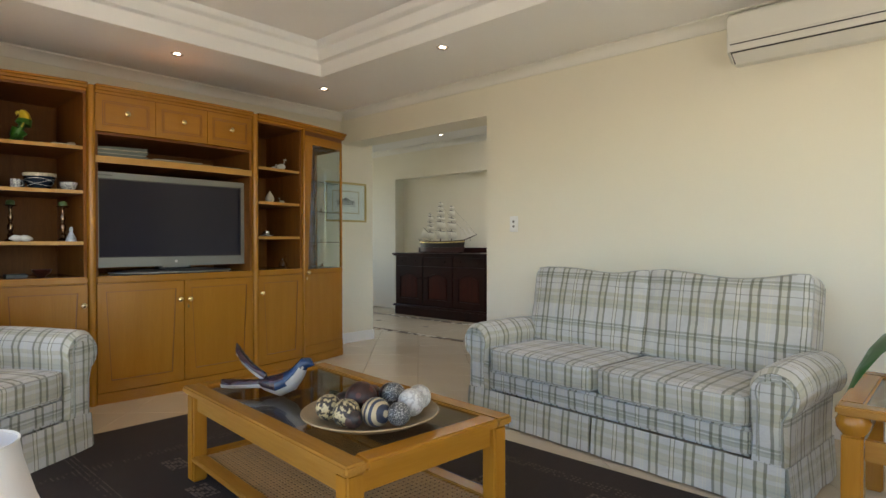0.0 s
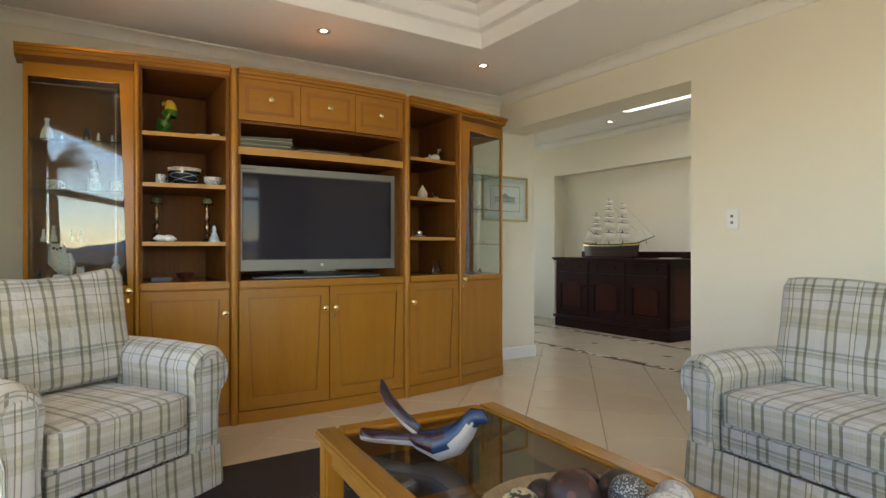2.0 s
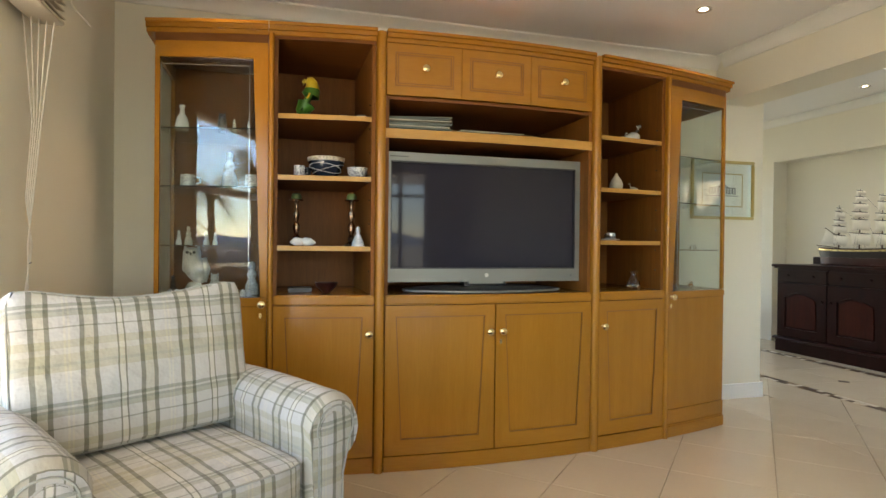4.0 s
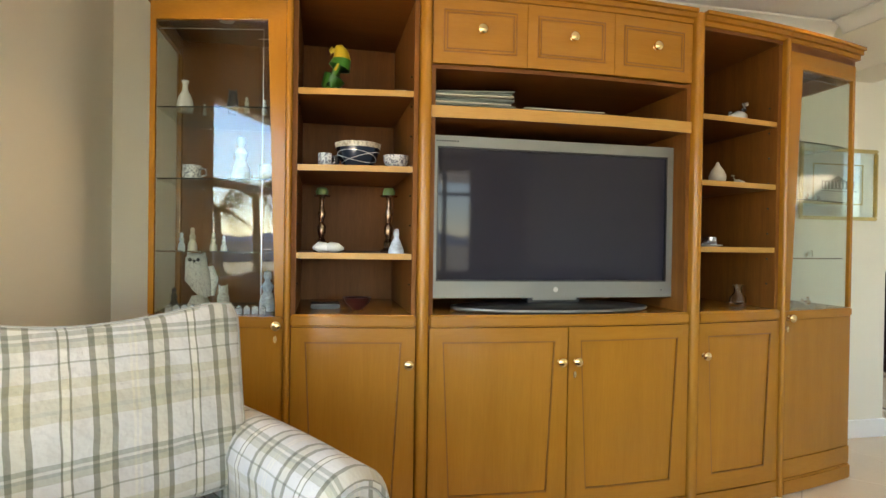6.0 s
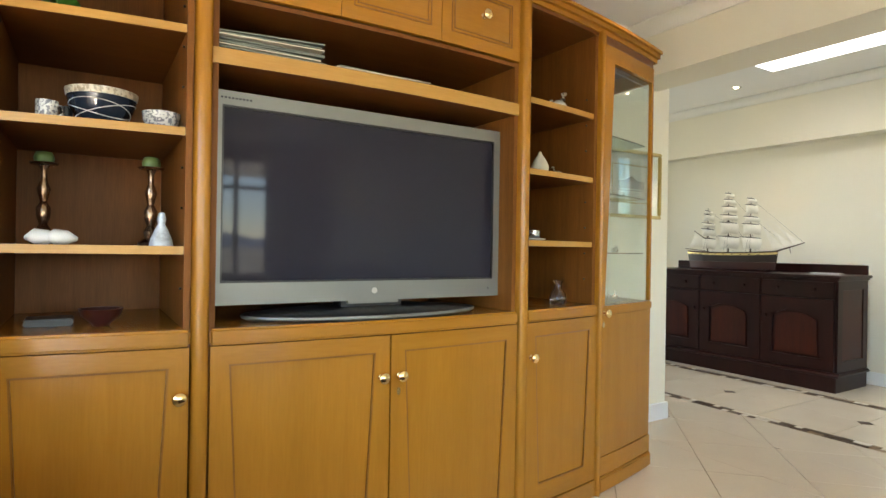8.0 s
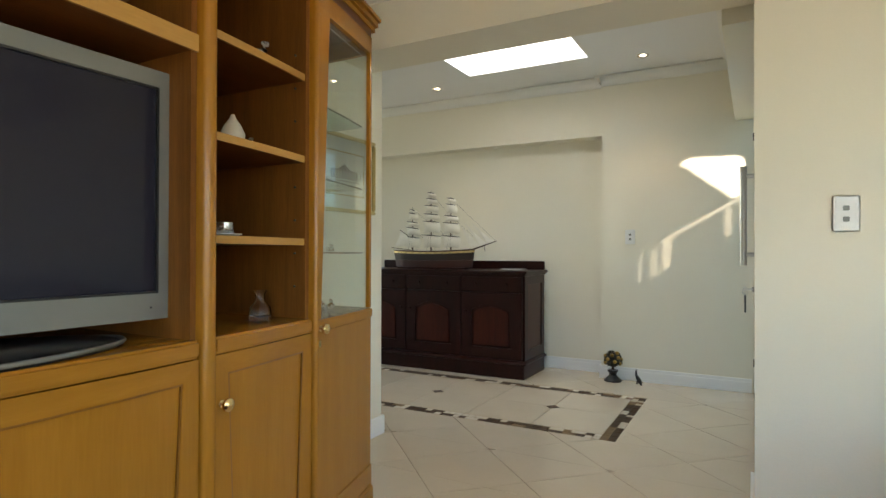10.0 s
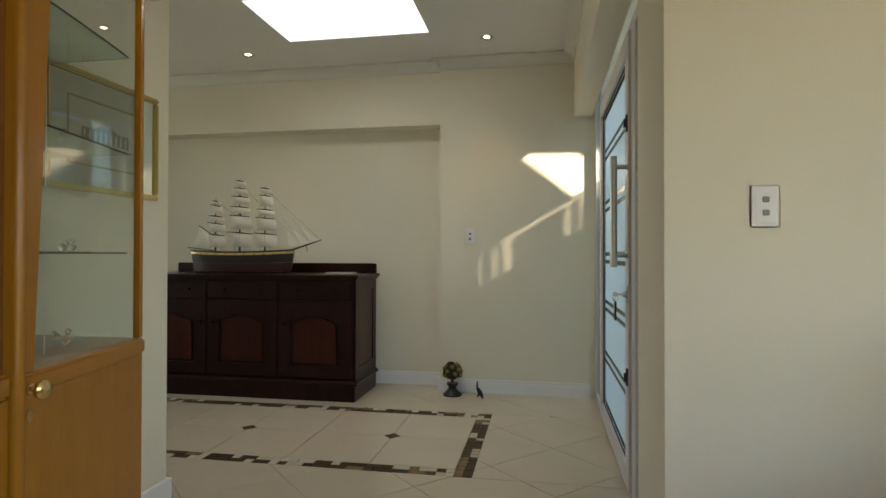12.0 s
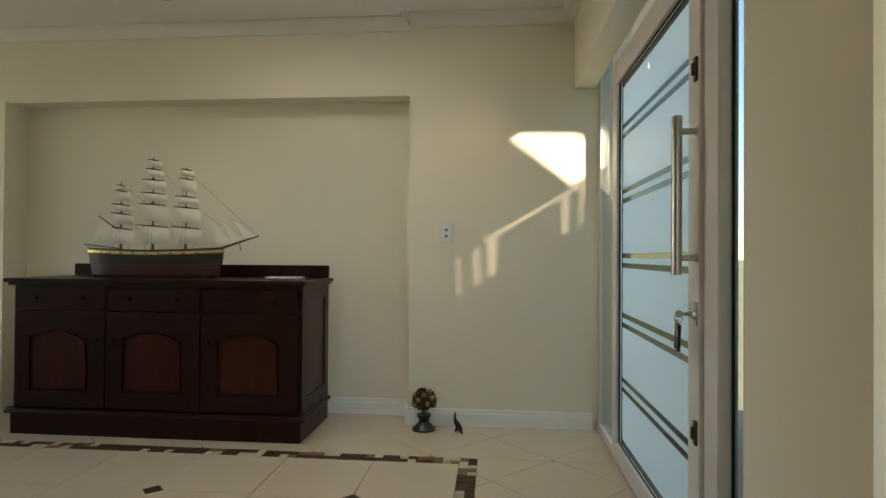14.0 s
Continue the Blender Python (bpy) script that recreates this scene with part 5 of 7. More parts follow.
# ---- model ship on the sideboard ----
M_HULL = material("black_hull_paint", (0.02, 0.012, 0.010), 0.3, vary=0.1)
M_KEEL = material("oxblood_hull", (0.045, 0.010, 0.008), 0.35, vary=0.15)
M_BRIGHT = material("brass_strake", (0.72, 0.56, 0.28), 0.2, 1.0, vary=0.05)
M_SPAR = material("dark_spar_wood", (0.07, 0.035, 0.018), 0.5, vary=0.2)
M_SAIL = material("aged_sailcloth", (0.80, 0.75, 0.64), 0.9, vary=0.08, scale=15, fine=200, bump=0.2)
ship = thing("model_ship", (-5.72, 6.30, 0.962), "three-masted model sailing ship with cream sails on a sideboard", "model ship")


def hull_ring(f, z0, z1, out=0.0):
    """Half widths of the hull at a share f of its length."""
    w = 0.062 * (1 - abs(2 * f - 0.95) ** 3.2 * 0.92) if f < 0.97 else 0.012
    return max(0.008, w) + out


def hull_part(name, z_lo, z_hi, out, mt, label=""):
    bm = bm_new()
    n = 16
    rows = []
    for i in range(n + 1):
        f = i / n
        x_lo, x_hi = -0.55 + 0.86 * f + 0.02, -0.57 + 0.93 * f
        lift = 0.018 * (2 * f - 0.9) ** 2
        w1, w0 = hull_ring(f, 0, 0, out), hull_ring(f, 0, 0, out) * 0.72
        m = (z_lo / 0.2)
        k = z_hi / 0.2
        rows.append([bm.verts.new((x_lo + (x_hi - x_lo) * m, -(w0 + (w1 - w0) * m), z_lo + lift * m)), bm.verts.new((x_lo + (x_hi - x_lo) * m, (w0 + (w1 - w0) * m), z_lo + lift * m)),
                     bm.verts.new((x_lo + (x_hi - x_lo) * k, (w0 + (w1 - w0) * k), z_hi + lift * k)), bm.verts.new((x_lo + (x_hi - x_lo) * k, -(w0 + (w1 - w0) * k), z_hi + lift * k))])
    fs = [bm.faces.new(rows[0]), bm.faces.new(rows[-1][::-1])]
    for a, b in zip(rows, rows[1:]):
        fs += [bm.faces.new((a[j], a[(j + 1) % 4], b[(j + 1) % 4], b[j])) for j in range(4)]
    bmesh.ops.recalc_face_normals(bm, faces=fs)
    part(name, bm, mt, ship, label, 40)


bm = bm_new(); box(bm, -0.50, -0.05, 0, 0.28, 0.05, 0.018); soften(bm, 0.004, 2); part("base", bm, M_MAHOG, ship)
hull_part("keel", 0.018, 0.085, 0.0, M_KEEL, "oxblood lower hull")
hull_part("hull", 0.0855, 0.150, 0.001, M_HULL, "black upper hull")
hull_part("strake", 0.1505, 0.168, 0.004, M_BRIGHT, "bright brass strake")
hull_part("bulwark", 0.1685, 0.182, 0.002, M_SPAR)
for k in range(9):
    bm = bm_new(); box(bm, -0.48 + 0.085 * k, -0.0685, 0.156, -0.472 + 0.085 * k, -0.060, 0.163); part("gun_port", bm, M_BLACK, ship)
bm = bm_new(); tube(bm, [(0.28, 0, 0.175), (0.59, 0, 0.275)], [0.009, 0.004], 8); part("bowsprit", bm, M_SPAR, ship)
bm = bm_new(); tube(bm, [(0.46, 0, 0.24), (0.47, 0, 0.18)], 0.003, 6); part("martingale", bm, M_SPAR, ship)
bm = bm_new(); tube(bm, [(-0.36, 0, 0.19), (-0.60, 0, 0.215)], 0.004, 6); part("boom", bm, M_SPAR, ship)
bm = bm_new(); tube(bm, [(-0.36, 0, 0.31), (-0.50, 0, 0.40)], 0.004, 6); part("gaff", bm, M_SPAR, ship)


def sail(pts, belly, name="sail"):
    """Cloth between four corners, filled by the wind towards -y."""
    bm = bm_new()
    n = 6
    (ax, az), (bx, bz), (cx, cz), (dx, dz) = pts
    grid = []
    for j in range(n + 1):
        row = []
        g = j / n
        for i in range(n + 1):
            f = i / n
            x = (ax + (bx - ax) * f) * (1 - g) + (dx + (cx - dx) * f) * g
            z = (az + (bz - az) * f) * (1 - g) + (dz + (cz - dz) * f) * g
            row.append((x + belly * 0.5 * math.sin(math.pi * min(1, g * 1.05)) * 0.6, -belly * math.sin(math.pi * f) * math.sin(math.pi * (0.15 + 0.8 * g)) , z - 0.012 * math.sin(math.pi * f) * (g > 0.99) * -1))
        grid.append(row)
    for side in (0, 0.002):
        vs = [[bm.verts.new((p[0], p[1] + side, p[2])) for p in row] for row in grid]
        for j in range(n):
            for i in range(n):
                q = (vs[j][i], vs[j][i + 1], vs[j + 1][i + 1], vs[j + 1][i])
                bm.faces.new(q if side == 0 else q[::-1])
    return part(name, bm, M_SAIL, ship, "cream cloth sail", 60)


for mx, top, bottoms, ws in ((-0.345, 0.63, (0.60, 0.565, 0.475, 0.415, 0.32), (0.05, 0.065, 0.085, 0.095, 0.11)),
                             (-0.125, 0.785, (0.765, 0.705, 0.635, 0.55, 0.475, 0.335), (0.055, 0.07, 0.095, 0.105, 0.115, 0.135)),
                             (0.10, 0.715, (0.70, 0.64, 0.525, 0.455, 0.325), (0.055, 0.07, 0.09, 0.105, 0.125))):
    bm = bm_new(); tube(bm, [(mx, 0, 0.17), (mx, 0, top * 0.6), (mx, 0, top)], [0.0075, 0.005, 0.002], 8); mast = part("mast", bm, M_SPAR, ship)
    zs = list(bottoms) + [0.215]
    ws = [w * 1.5 for w in ws]
    for k, w in enumerate(ws):
        z = zs[k]
        bm = bm_new(); tube(bm, [(mx - w * 0.62, 0.02, z + 0.010), (mx, -0.008, z + 0.002), (mx + w * 0.62, -0.03, z - 0.010)], [0.003, 0.0058, 0.003], 6); part("yard", bm, M_HULL, mast, "dark wooden yard")
        zn = zs[k + 1] if k + 1 < len(zs) - 1 else 0.185
        drop = max(0.03, (z - zn) * 0.86)
        wn = ws[k + 1] if k + 1 < len(ws) else w * 0.95
        sail(((mx - w * 0.52, z), (mx + w * 0.55, z - 0.008), (mx + wn * 0.50, z - drop), (mx - wn * 0.42, z - drop + 0.004)), 0.035)
    for z, r in ((top * 0.62, 0.016), (top * 0.82, 0.010)):
        bm = bm_new(); lathe(bm, [(0, z), (r, z), (r, z + 0.006), (0, z + 0.006)], 10, (mx, 0, 0)); part("top", bm, M_SPAR, mast)
    # shrouds
    bm = bm_new()
    for sy in (-1, 1):
        for o in (-0.02, 0.02):
            tube(bm, [(mx + o, sy * 0.055, 0.18), (mx, 0, top * 0.62)], 0.0009, 4)
    tagged(part("shrouds", bm, M_SPAR, mast), kind="stuff")
for k, (xa, za, xb, zb, xc, zc) in enumerate(((0.20, 0.45, 0.32, 0.22, 0.42, 0.228), (0.235, 0.47, 0.42, 0.235, 0.49, 0.25), (0.30, 0.48, 0.50, 0.26, 0.565, 0.272))):
    bm = bm_new()
    for s in (0, 0.002):
        v = [bm.verts.new(p) for p in ((xa, s, za), (xb, s - 0.02, zb), (xc, s, zc), ((xa + xc) / 2 - 0.008, s - 0.012, (za + zc) / 2))]
        bm.faces.new((v[0], v[1], v[3])); bm.faces.new((v[1], v[2], v[3]))
    part("jib", bm, M_SAIL, ship, "triangular cream jib")
sail(((-0.49, 0.385), (-0.37, 0.305), (-0.37, 0.215), (-0.56, 0.225)), 0.02, "spanker")
bm = bm_new()
for a, b in (((0.10, 0, 0.70), (0.585, 0, 0.273)), ((0.10, 0, 0.525), (0.45, 0, 0.24)), ((-0.125, 0, 0.76), (0.10, 0, 0.52)), ((-0.345, 0, 0.61), (-0.125, 0, 0.45)), ((-0.125, 0, 0.55), (0.1, 0, 0.21)), ((-0.345, 0, 0.44), (-0.125, 0, 0.21))):
    tube(bm, [a, b], 0.001, 4)
tagged(part("stays", bm, M_SPAR, ship), kind="stuff")
bm = bm_new()
for k in range(4):
    box(bm, -0.12 + 0.002 * k, -0.055, 0.003 * k, 0.12 - 0.003 * k, 0.055 - 0.004 * k, 0.003 * k + 0.0025)
solo("magazine", bm, M_CHINA, (-5.0, 6.42, 0.9625), "small pile of pale papers on the sideboard", "papers", "", 6)

# ---- framed print on the pier ----
pic = thing("framed_print", (XW, 3.87, 1.57), "gold-framed print of a gabled house on the wall", "picture")
M_GOLD = material("gilt_frame", (0.48, 0.36, 0.14), 0.35, 0.75, vary=0.12, scale=30)
M_MAT = material("ivory_mount", (0.82, 0.80, 0.74), 0.8, vary=0.02)
M_INK = material("grey_print_ink", (0.22, 0.21, 0.20), 0.8, vary=0.15)
PH, PV = 0.285, 0.22
for y0, y1, z0, z1 in ((-PH, PH, -PV, -PV + 0.022), (-PH, PH, PV - 0.022, PV), (-PH, -PH + 0.022, -PV + 0.022, PV - 0.022), (PH - 0.022, PH, -PV + 0.022, PV - 0.022)):
    bm = bm_new(); box(bm, 0.002, y0, z0, 0.026, y1, z1); soften(bm, 0.006, 2); part("frame_side", bm, M_GOLD, pic, "", 40)
bm = bm_new(); box(bm, 0.003, -PH + 0.02, -PV + 0.02, 0.008, PH - 0.02, PV - 0.02); part("mount", bm, M_MAT, pic, "ivory mount")
for y0, y1, z0, z1 in ((-0.185, 0.185, -0.125, -0.117), (-0.185, 0.185, 0.117, 0.125), (-0.185, -0.177, -0.117, 0.117), (0.177, 0.185, -0.117, 0.117)):
    bm = bm_new(); box(bm, 0.008, y0, z0, 0.0095, y1, z1); part("gilt_fillet", bm, M_GOLD, pic)
bm = bm_new()
prism(bm, [(-0.12, -0.03), (0.12, -0.03), (0.12, 0.02), (0.06, 0.02), (0.0, 0.055), (-0.06, 0.02), (-0.12, 0.02)], "x", 0.008, 0.0085)
part("printed_house", bm, M_INK, pic)
bm = bm_new()
for k in range(9):
    box(bm, 0.0085, -0.11 + k * 0.026, -0.025, 0.009, -0.102 + k * 0.026, 0.012)
part("printed_columns", bm, M_MAT, pic)
bm = bm_new(); box(bm, 0.0085, -0.14, -0.045, 0.009, 0.14, -0.04); part("printed_ground", bm, M_INK, pic)
bm = bm_new(); box(bm, 0.012, -PH + 0.02, -PV + 0.02, 0.014, PH - 0.02, PV - 0.02); part("glazing", bm, M_GLASS, pic, "picture glass").visible_shadow = False


def light_switch(x, y, z, keys_n):
    ob = thing("light_switch", (x, y, z), "white two-gang light switch on the wall", "switch", "light switches")
    bm = bm_new(); box(bm, -0.042, -0.008, -0.065, 0.042, 0.0, 0.065); soften(bm, 0.005, 3); part("plate", bm, M_TRIM, ob, "", 40)
    bm = bm_new(); box(bm, -0.030, -0.010, -0.052, 0.030, -0.008, 0.052); soften(bm, 0.001, 1); part("inset", bm, M_TRIM, ob)
    for k in range(keys_n):
        zz = 0.02 - 0.04 * k
        bm = bm_new(); box(bm, -0.010, -0.014, zz - 0.009, 0.010, -0.010, zz + 0.009); soften(bm, 0.002, 2); part("rocker", bm, M_SILVER, ob, "grey rocker")
    return ob


light_switch(-2.695, YS, 1.268, 2)
light_switch(-3.948, YN, 1.268, 2)

# ---- topiary ornament and dark figurine by the skirting ----
top = thing("ornamental_tree", (-4.075, 6.43, 0), "small dark ornamental tree with yellow fruit on the floor", "ornament")
bm = bm_new(); lathe(bm, [(0, 0), (0.075, 0), (0.075, 0.012), (0.055, 0.03), (0.030, 0.055), (0.034, 0.075), (0.045, 0.085), (0.045, 0.10), (0, 0.10)], 20); part("pot", bm, M_BLACK, top, "black urn", 40)
bm = bm_new(); tube(bm, [(0, 0, 0.10), (0, 0, 0.15)], 0.012, 8); part("stem", bm, M_SPAR, top)
bm = bm_new()
rnd = random.Random(4)
for k in range(150):
    th, ph = rnd.uniform(0, 2 * math.pi), math.acos(rnd.uniform(-0.55, 1))
    p = Vector((0.072 * math.sin(ph) * math.cos(th), 0.072 * math.sin(ph) * math.sin(th), 0.185 + 0.075 * math.cos(ph)))
    s = rnd.uniform(0.010, 0.018)
    d = [Vector((rnd.uniform(-1, 1), rnd.uniform(-1, 1), rnd.uniform(-1, 1))).normalized() * s for _ in range(3)]
    v = [bm.verts.new(p + d[0]), bm.verts.new(p + d[1]), bm.verts.new(p - d[0]), bm.verts.new(p - d[1])]
    bm.faces.new(v)
bmesh.ops.create_icosphere(bm, subdivisions=2, radius=0.064, matrix=Matrix.Translation((0, 0, 0.185)))
part("crown", bm, material("dark_leaf", (0.025, 0.022, 0.010), 0.6, vary=0.3), top, "dark leafy crown")
M_FRUIT = material("dull_yellow_fruit", (0.36, 0.22, 0.04), 0.5, vary=0.2)
for k in range(14):
    th, ph = k * 2.4, math.acos(0.85 - 1.25 * k / 13)
    bm = bm_new(); bmesh.ops.create_icosphere(bm, subdivisions=2, radius=0.017, matrix=Matrix.Translation((0.07 * math.sin(ph) * math.cos(th), 0.07 * math.sin(ph) * math.sin(th), 0.187 + 0.07 * math.cos(ph))))
    part("fruit", bm, M_FRUIT, top, "", 60)
bm = bm_new()
tube(bm, [(0.03, -0.02, 0.012), (0.015, -0.01, 0.03), (0, 0, 0.055), (-0.012, 0.0, 0.075)], [0.010, 0.020, 0.017, 0.011], 10)
tube(bm, [(-0.010, 0.008, 0.075), (-0.012, 0.012, 0.125)], [0.006, 0.003], 6)
tube(bm, [(-0.016, -0.008, 0.075), (-0.016, -0.010, 0.122)], [0.006, 0.003], 6)
tube(bm, [(-0.01, 0.012, 0.0), (0.0, 0.006, 0.04)], 0.007, 6)
tube(bm, [(0.035, -0.03, 0.0), (0.02, -0.012, 0.028)], 0.009, 6)
solo("figurine", bm, M_BLACK, (-3.86, 6.40, 0.0), "small dark animal figurine on the tiles", "figurine", "", 0, 60)

# ---- downlights ----
M_LAMP = bpy.data.materials.new("lit_halogen")
M_LAMP.use_nodes = True
_p = M_LAMP.node_tree.nodes["Principled BSDF"]
_p.inputs["Emission Color"].default_value, _p.inputs["Emission Strength"].default_value = (1.0, 0.82, 0.6, 1), 6.0


def downlight(x, y, z, watts):
    ob = thing("downlight", (x, y, z), "small lit halogen downlight in the ceiling", "light", "ceiling downlights")
    ring = [(0.022, 0.001), (0.030, -0.004), (0.044, -0.007), (0.048, -0.002), (0.048, 0.004), (0.022, 0.004), (0.022, 0.001)]
    bm = bm_new(); lathe(bm, ring, 24); part("rim", bm, M_STEEL, ob, "metal rim", 40)
    bm = bm_new(); lathe(bm, [(0, -0.002), (0.0215, -0.001), (0.0215, 0.003), (0, 0.003)], 20); part("bulb", bm, M_LAMP, ob, "glowing bulb")
    la = bpy.data.lights.new("downlight", "SPOT")
    la.energy, la.spot_size, la.spot_blend, la.color, la.shadow_soft_size = watts, radians(80), 0.6, (1.0, 0.78, 0.52), 0.03
    lo = new("downlight_beam", la)
    lo.matrix_basis = look((x, y, z - 0.02), (x, y, z - 1))


for x, y in ((-4.315, 1.745), (-4.315, 3.075), (-2.755, 3.0), (-4.315, 0.42)):
    downlight(x, y, ZC, 2.5)
for x, y in ((-3.77, 6.10), (-5.69, 6.14)):
    downlight(x, y, ZH, 2)

# ---- blind by the window ----
M_SLAT = material("cream_blind_slat", (0.55, 0.48, 0.36), 0.5, vary=0.05)
M_CORD = material("off_white_cord", (0.66, 0.60, 0.50), 0.9, vary=0.1, fine=400)
blind = thing("window_blind", (-3.88, -0.12, 0), "cream slatted blind drawn up, its cords hanging", "blind")
for k in range(11):
    z = 1.94 + 0.026 * k
    bm = bm_new()
    prism(bm, [(-0.055, z + 0.004), (-0.03, z + 0.0085), (0.03, z + 0.0085), (0.055, z), (0.053, z - 0.004), (0.03, z + 0.003), (-0.03, z + 0.003), (-0.055, z)], "x", 0.01 * math.sin(k * 1.7), 2.4)
    part("slat", bm, M_SLAT, blind, "", 40)
bm = bm_new(); box(bm, -0.005, -0.05, 1.915, 2.4, 0.05, 1.933); soften(bm, 0.004, 2); part("bottom_rail", bm, M_SLAT, blind)
bm = bm_new(); box(bm, 0.0, -0.065, 2.225, 2.4, 0.04, 2.25); part("head_rail", bm, M_SLAT, blind)
for k in range(5):
    bm = bm_new()
    o = 0.012 * k
    tube(bm, [(0.03 + o, 0.03 - 0.02 * k, 1.93), (0.06 + o * 0.4, -0.005 * k, 1.55), (0.07 + 0.004 * k, -0.02 - 0.004 * k, 1.28), (0.085 - 0.01 * k, -0.03, 1.12), (0.06 + 0.012 * k, -0.035, 0.92)], 0.0022, 6)
    part("cord", bm, M_CORD, blind, "", 60)
bm = bm_new(); tube(bm, [(0.02, 0.03, 2.2), (-0.01, 0.075, 1.99), (-0.02, 0.13, 1.93)], 0.0022, 6); part("cord", bm, M_CORD, blind)
bm = bm_new(); tube(bm, [(0.0, -0.05, 1.06), (0.07, -0.03, 1.06)], 0.003, 6); part("cleat", bm, M_BLACK, blind)

# ---- windows ----
def sash(name, axis, a0, a1, z0, z1, at, muntins, cross):
    ob = tagged(new(name), "white framed window", "window", "", "structure")
    def bar(u0, u1, v0, v1):
        bm = bm_new()
        box(bm, *((u0, at, v0, u1, at + 0.05, v1) if axis == "x" else (at, u0, v0, at + 0.05, u1, v1)))
        part("window_frame", bm, M_ALU, ob)
    bar(a0, a1, z0, z0 + 0.05); bar(a0, a1, z1 - 0.05, z1)
    bar(a0, a0 + 0.05, z0 + 0.05, z1 - 0.05); bar(a1 - 0.05, a1, z0 + 0.05, z1 - 0.05)
    xs = [a0 + 0.05] + list(muntins) + [a1 - 0.05]
    for m in muntins:
        bar(m - 0.03, m + 0.03, z0 + 0.05, z1 - 0.05)
    for c in cross:
        for p, q in zip(xs, xs[1:]):
            bar(p + (0.03 if p != xs[0] else 0), q - (0.03 if q != xs[-1] else 0), c - 0.025, c + 0.025)
    return ob


sash("window_1", "x", -3.66, 1.3, 0.0, 2.25, -0.27, (-1.6, -0.2), (1.50, 0.93))
sash("window_2", "y", 0.3, 3.05, 0.7, 2.35, XE + 0.06, (1.2, 2.6), (1.93,))

# ---- ornaments ----
M_GREEN = material("parrot_green", (0.035, 0.15, 0.015), 0.4, vary=0.25, scale=30)
M_YELLOW = material("parrot_yellow", (0.62, 0.42, 0.03), 0.4, vary=0.1)
M_NAVY = material("navy_glaze", (0.012, 0.02, 0.035), 0.2, vary=0.2)
M_CREAM = material("cream_glaze", (0.60, 0.54, 0.42), 0.25, vary=0.08)
M_DELFT = material("blue_white_china", (0.50, 0.55, 0.62), 0.2, vary=0.35, scale=45)
M_PEWTER = material("patterned_silver", (0.55, 0.54, 0.52), 0.25, 0.9, vary=0.3, scale=60)
M_DARKBOWL = material("dark_red_wood", (0.05, 0.012, 0.010), 0.3, vary=0.15)
M_PAPER = material("printed_paper", (0.17, 0.19, 0.165), 0.6, vary=0.3, scale=25, stretch=(1, 0.3, 8))
M_WAX = material("green_wax", (0.09, 0.14, 0.04), 0.5, vary=0.1)
M_CRYSTAL = glass("crystal", (0.96, 0.97, 0.97))
M_OWL = speckled("white_owl_paint", (0.56, 0.54, 0.49), (0.40, 0.38, 0.34), 120, 0.56, 0.6)
M_MUG = speckled("mug_pattern", (0.66, 0.64, 0.60), (0.22, 0.22, 0.24), 120, 0.5, 0.2)


def spot(u, z, back=0.14):
    """A place on a shelf of the wall unit, set back from the front edge."""
    return (CAB_X + bow(u) - back, CAB_Y + u, z + 0.0005)


def turned(name, profile, mt, at, label, cat, n=20, group=""):
    bm = bm_new(); lathe(bm, profile, n)
    return solo(name, bm, mt, at, label, cat, group, 0, 40)


def blob_bird(name, at, s, mt, label, turn=0):
    """A rounded bird: body, neck and head in one piece."""
    bm = bm_new()
    tube(bm, [(-0.9 * s, 0, 0.45 * s), (-0.6 * s, 0, 0.36 * s), (-0.1 * s, 0, 0.40 * s), (0.3 * s, 0, 0.55 * s), (0.5 * s, 0, 0.95 * s), (0.55 * s, 0, 1.25 * s), (0.75 * s, 0, 1.3 * s), (0.92 * s, 0, 1.25 * s)],
         [0.03 * s, 0.22 * s, 0.40 * s, 0.33 * s, 0.15 * s, 0.14 * s, 0.12 * s, 0.02 * s], 14)
    return solo(name, bm, mt, at, label, "ornament", "", turn, 70)


def mug(at, r, h, mt, label, turn=90):
    ob = thing("mug", at, label, "mug", "", turn)
    bm = bm_new(); lathe(bm, [(0, 0), (r * 0.85, 0), (r, h * 0.2), (r, h), (r * 0.9, h), (r * 0.88, h * 0.15), (0, h * 0.12)], 20); part("cup", bm, mt, ob, "", 40)
    bm = bm_new(); tube(bm, [(r * 0.95, 0, h * 0.82), (r * 1.55, 0, h * 0.75), (r * 1.6, 0, h * 0.4), (r * 0.95, 0, h * 0.25)], r * 0.12, 8); part("handle", bm, mt, ob, "", 60)
    return ob


# parrot, leaning upright with its head turned back
bm = bm_new()
tube(bm, [(-0.052, 0, 0.006), (-0.036, 0, 0.045), (-0.010, 0, 0.090), (0.010, 0, 0.135), (0.020, 0, 0.170), (0.016, 0, 0.198), (0.004, 0, 0.216), (-0.008, 0, 0.222)], [0.010, 0.032, 0.047, 0.047, 0.039, 0.032, 0.024, 0.010], 18)
tube(bm, [(-0.014, 0, 0.212), (-0.026, 0, 0.203), (-0.027, 0, 0.186)], [0.014, 0.010, 0.003], 10)
tube(bm, [(-0.030, 0, 0.05), (-0.058, 0, 0.016), (-0.070, 0, 0.001)], [0.020, 0.014, 0.006], 8)
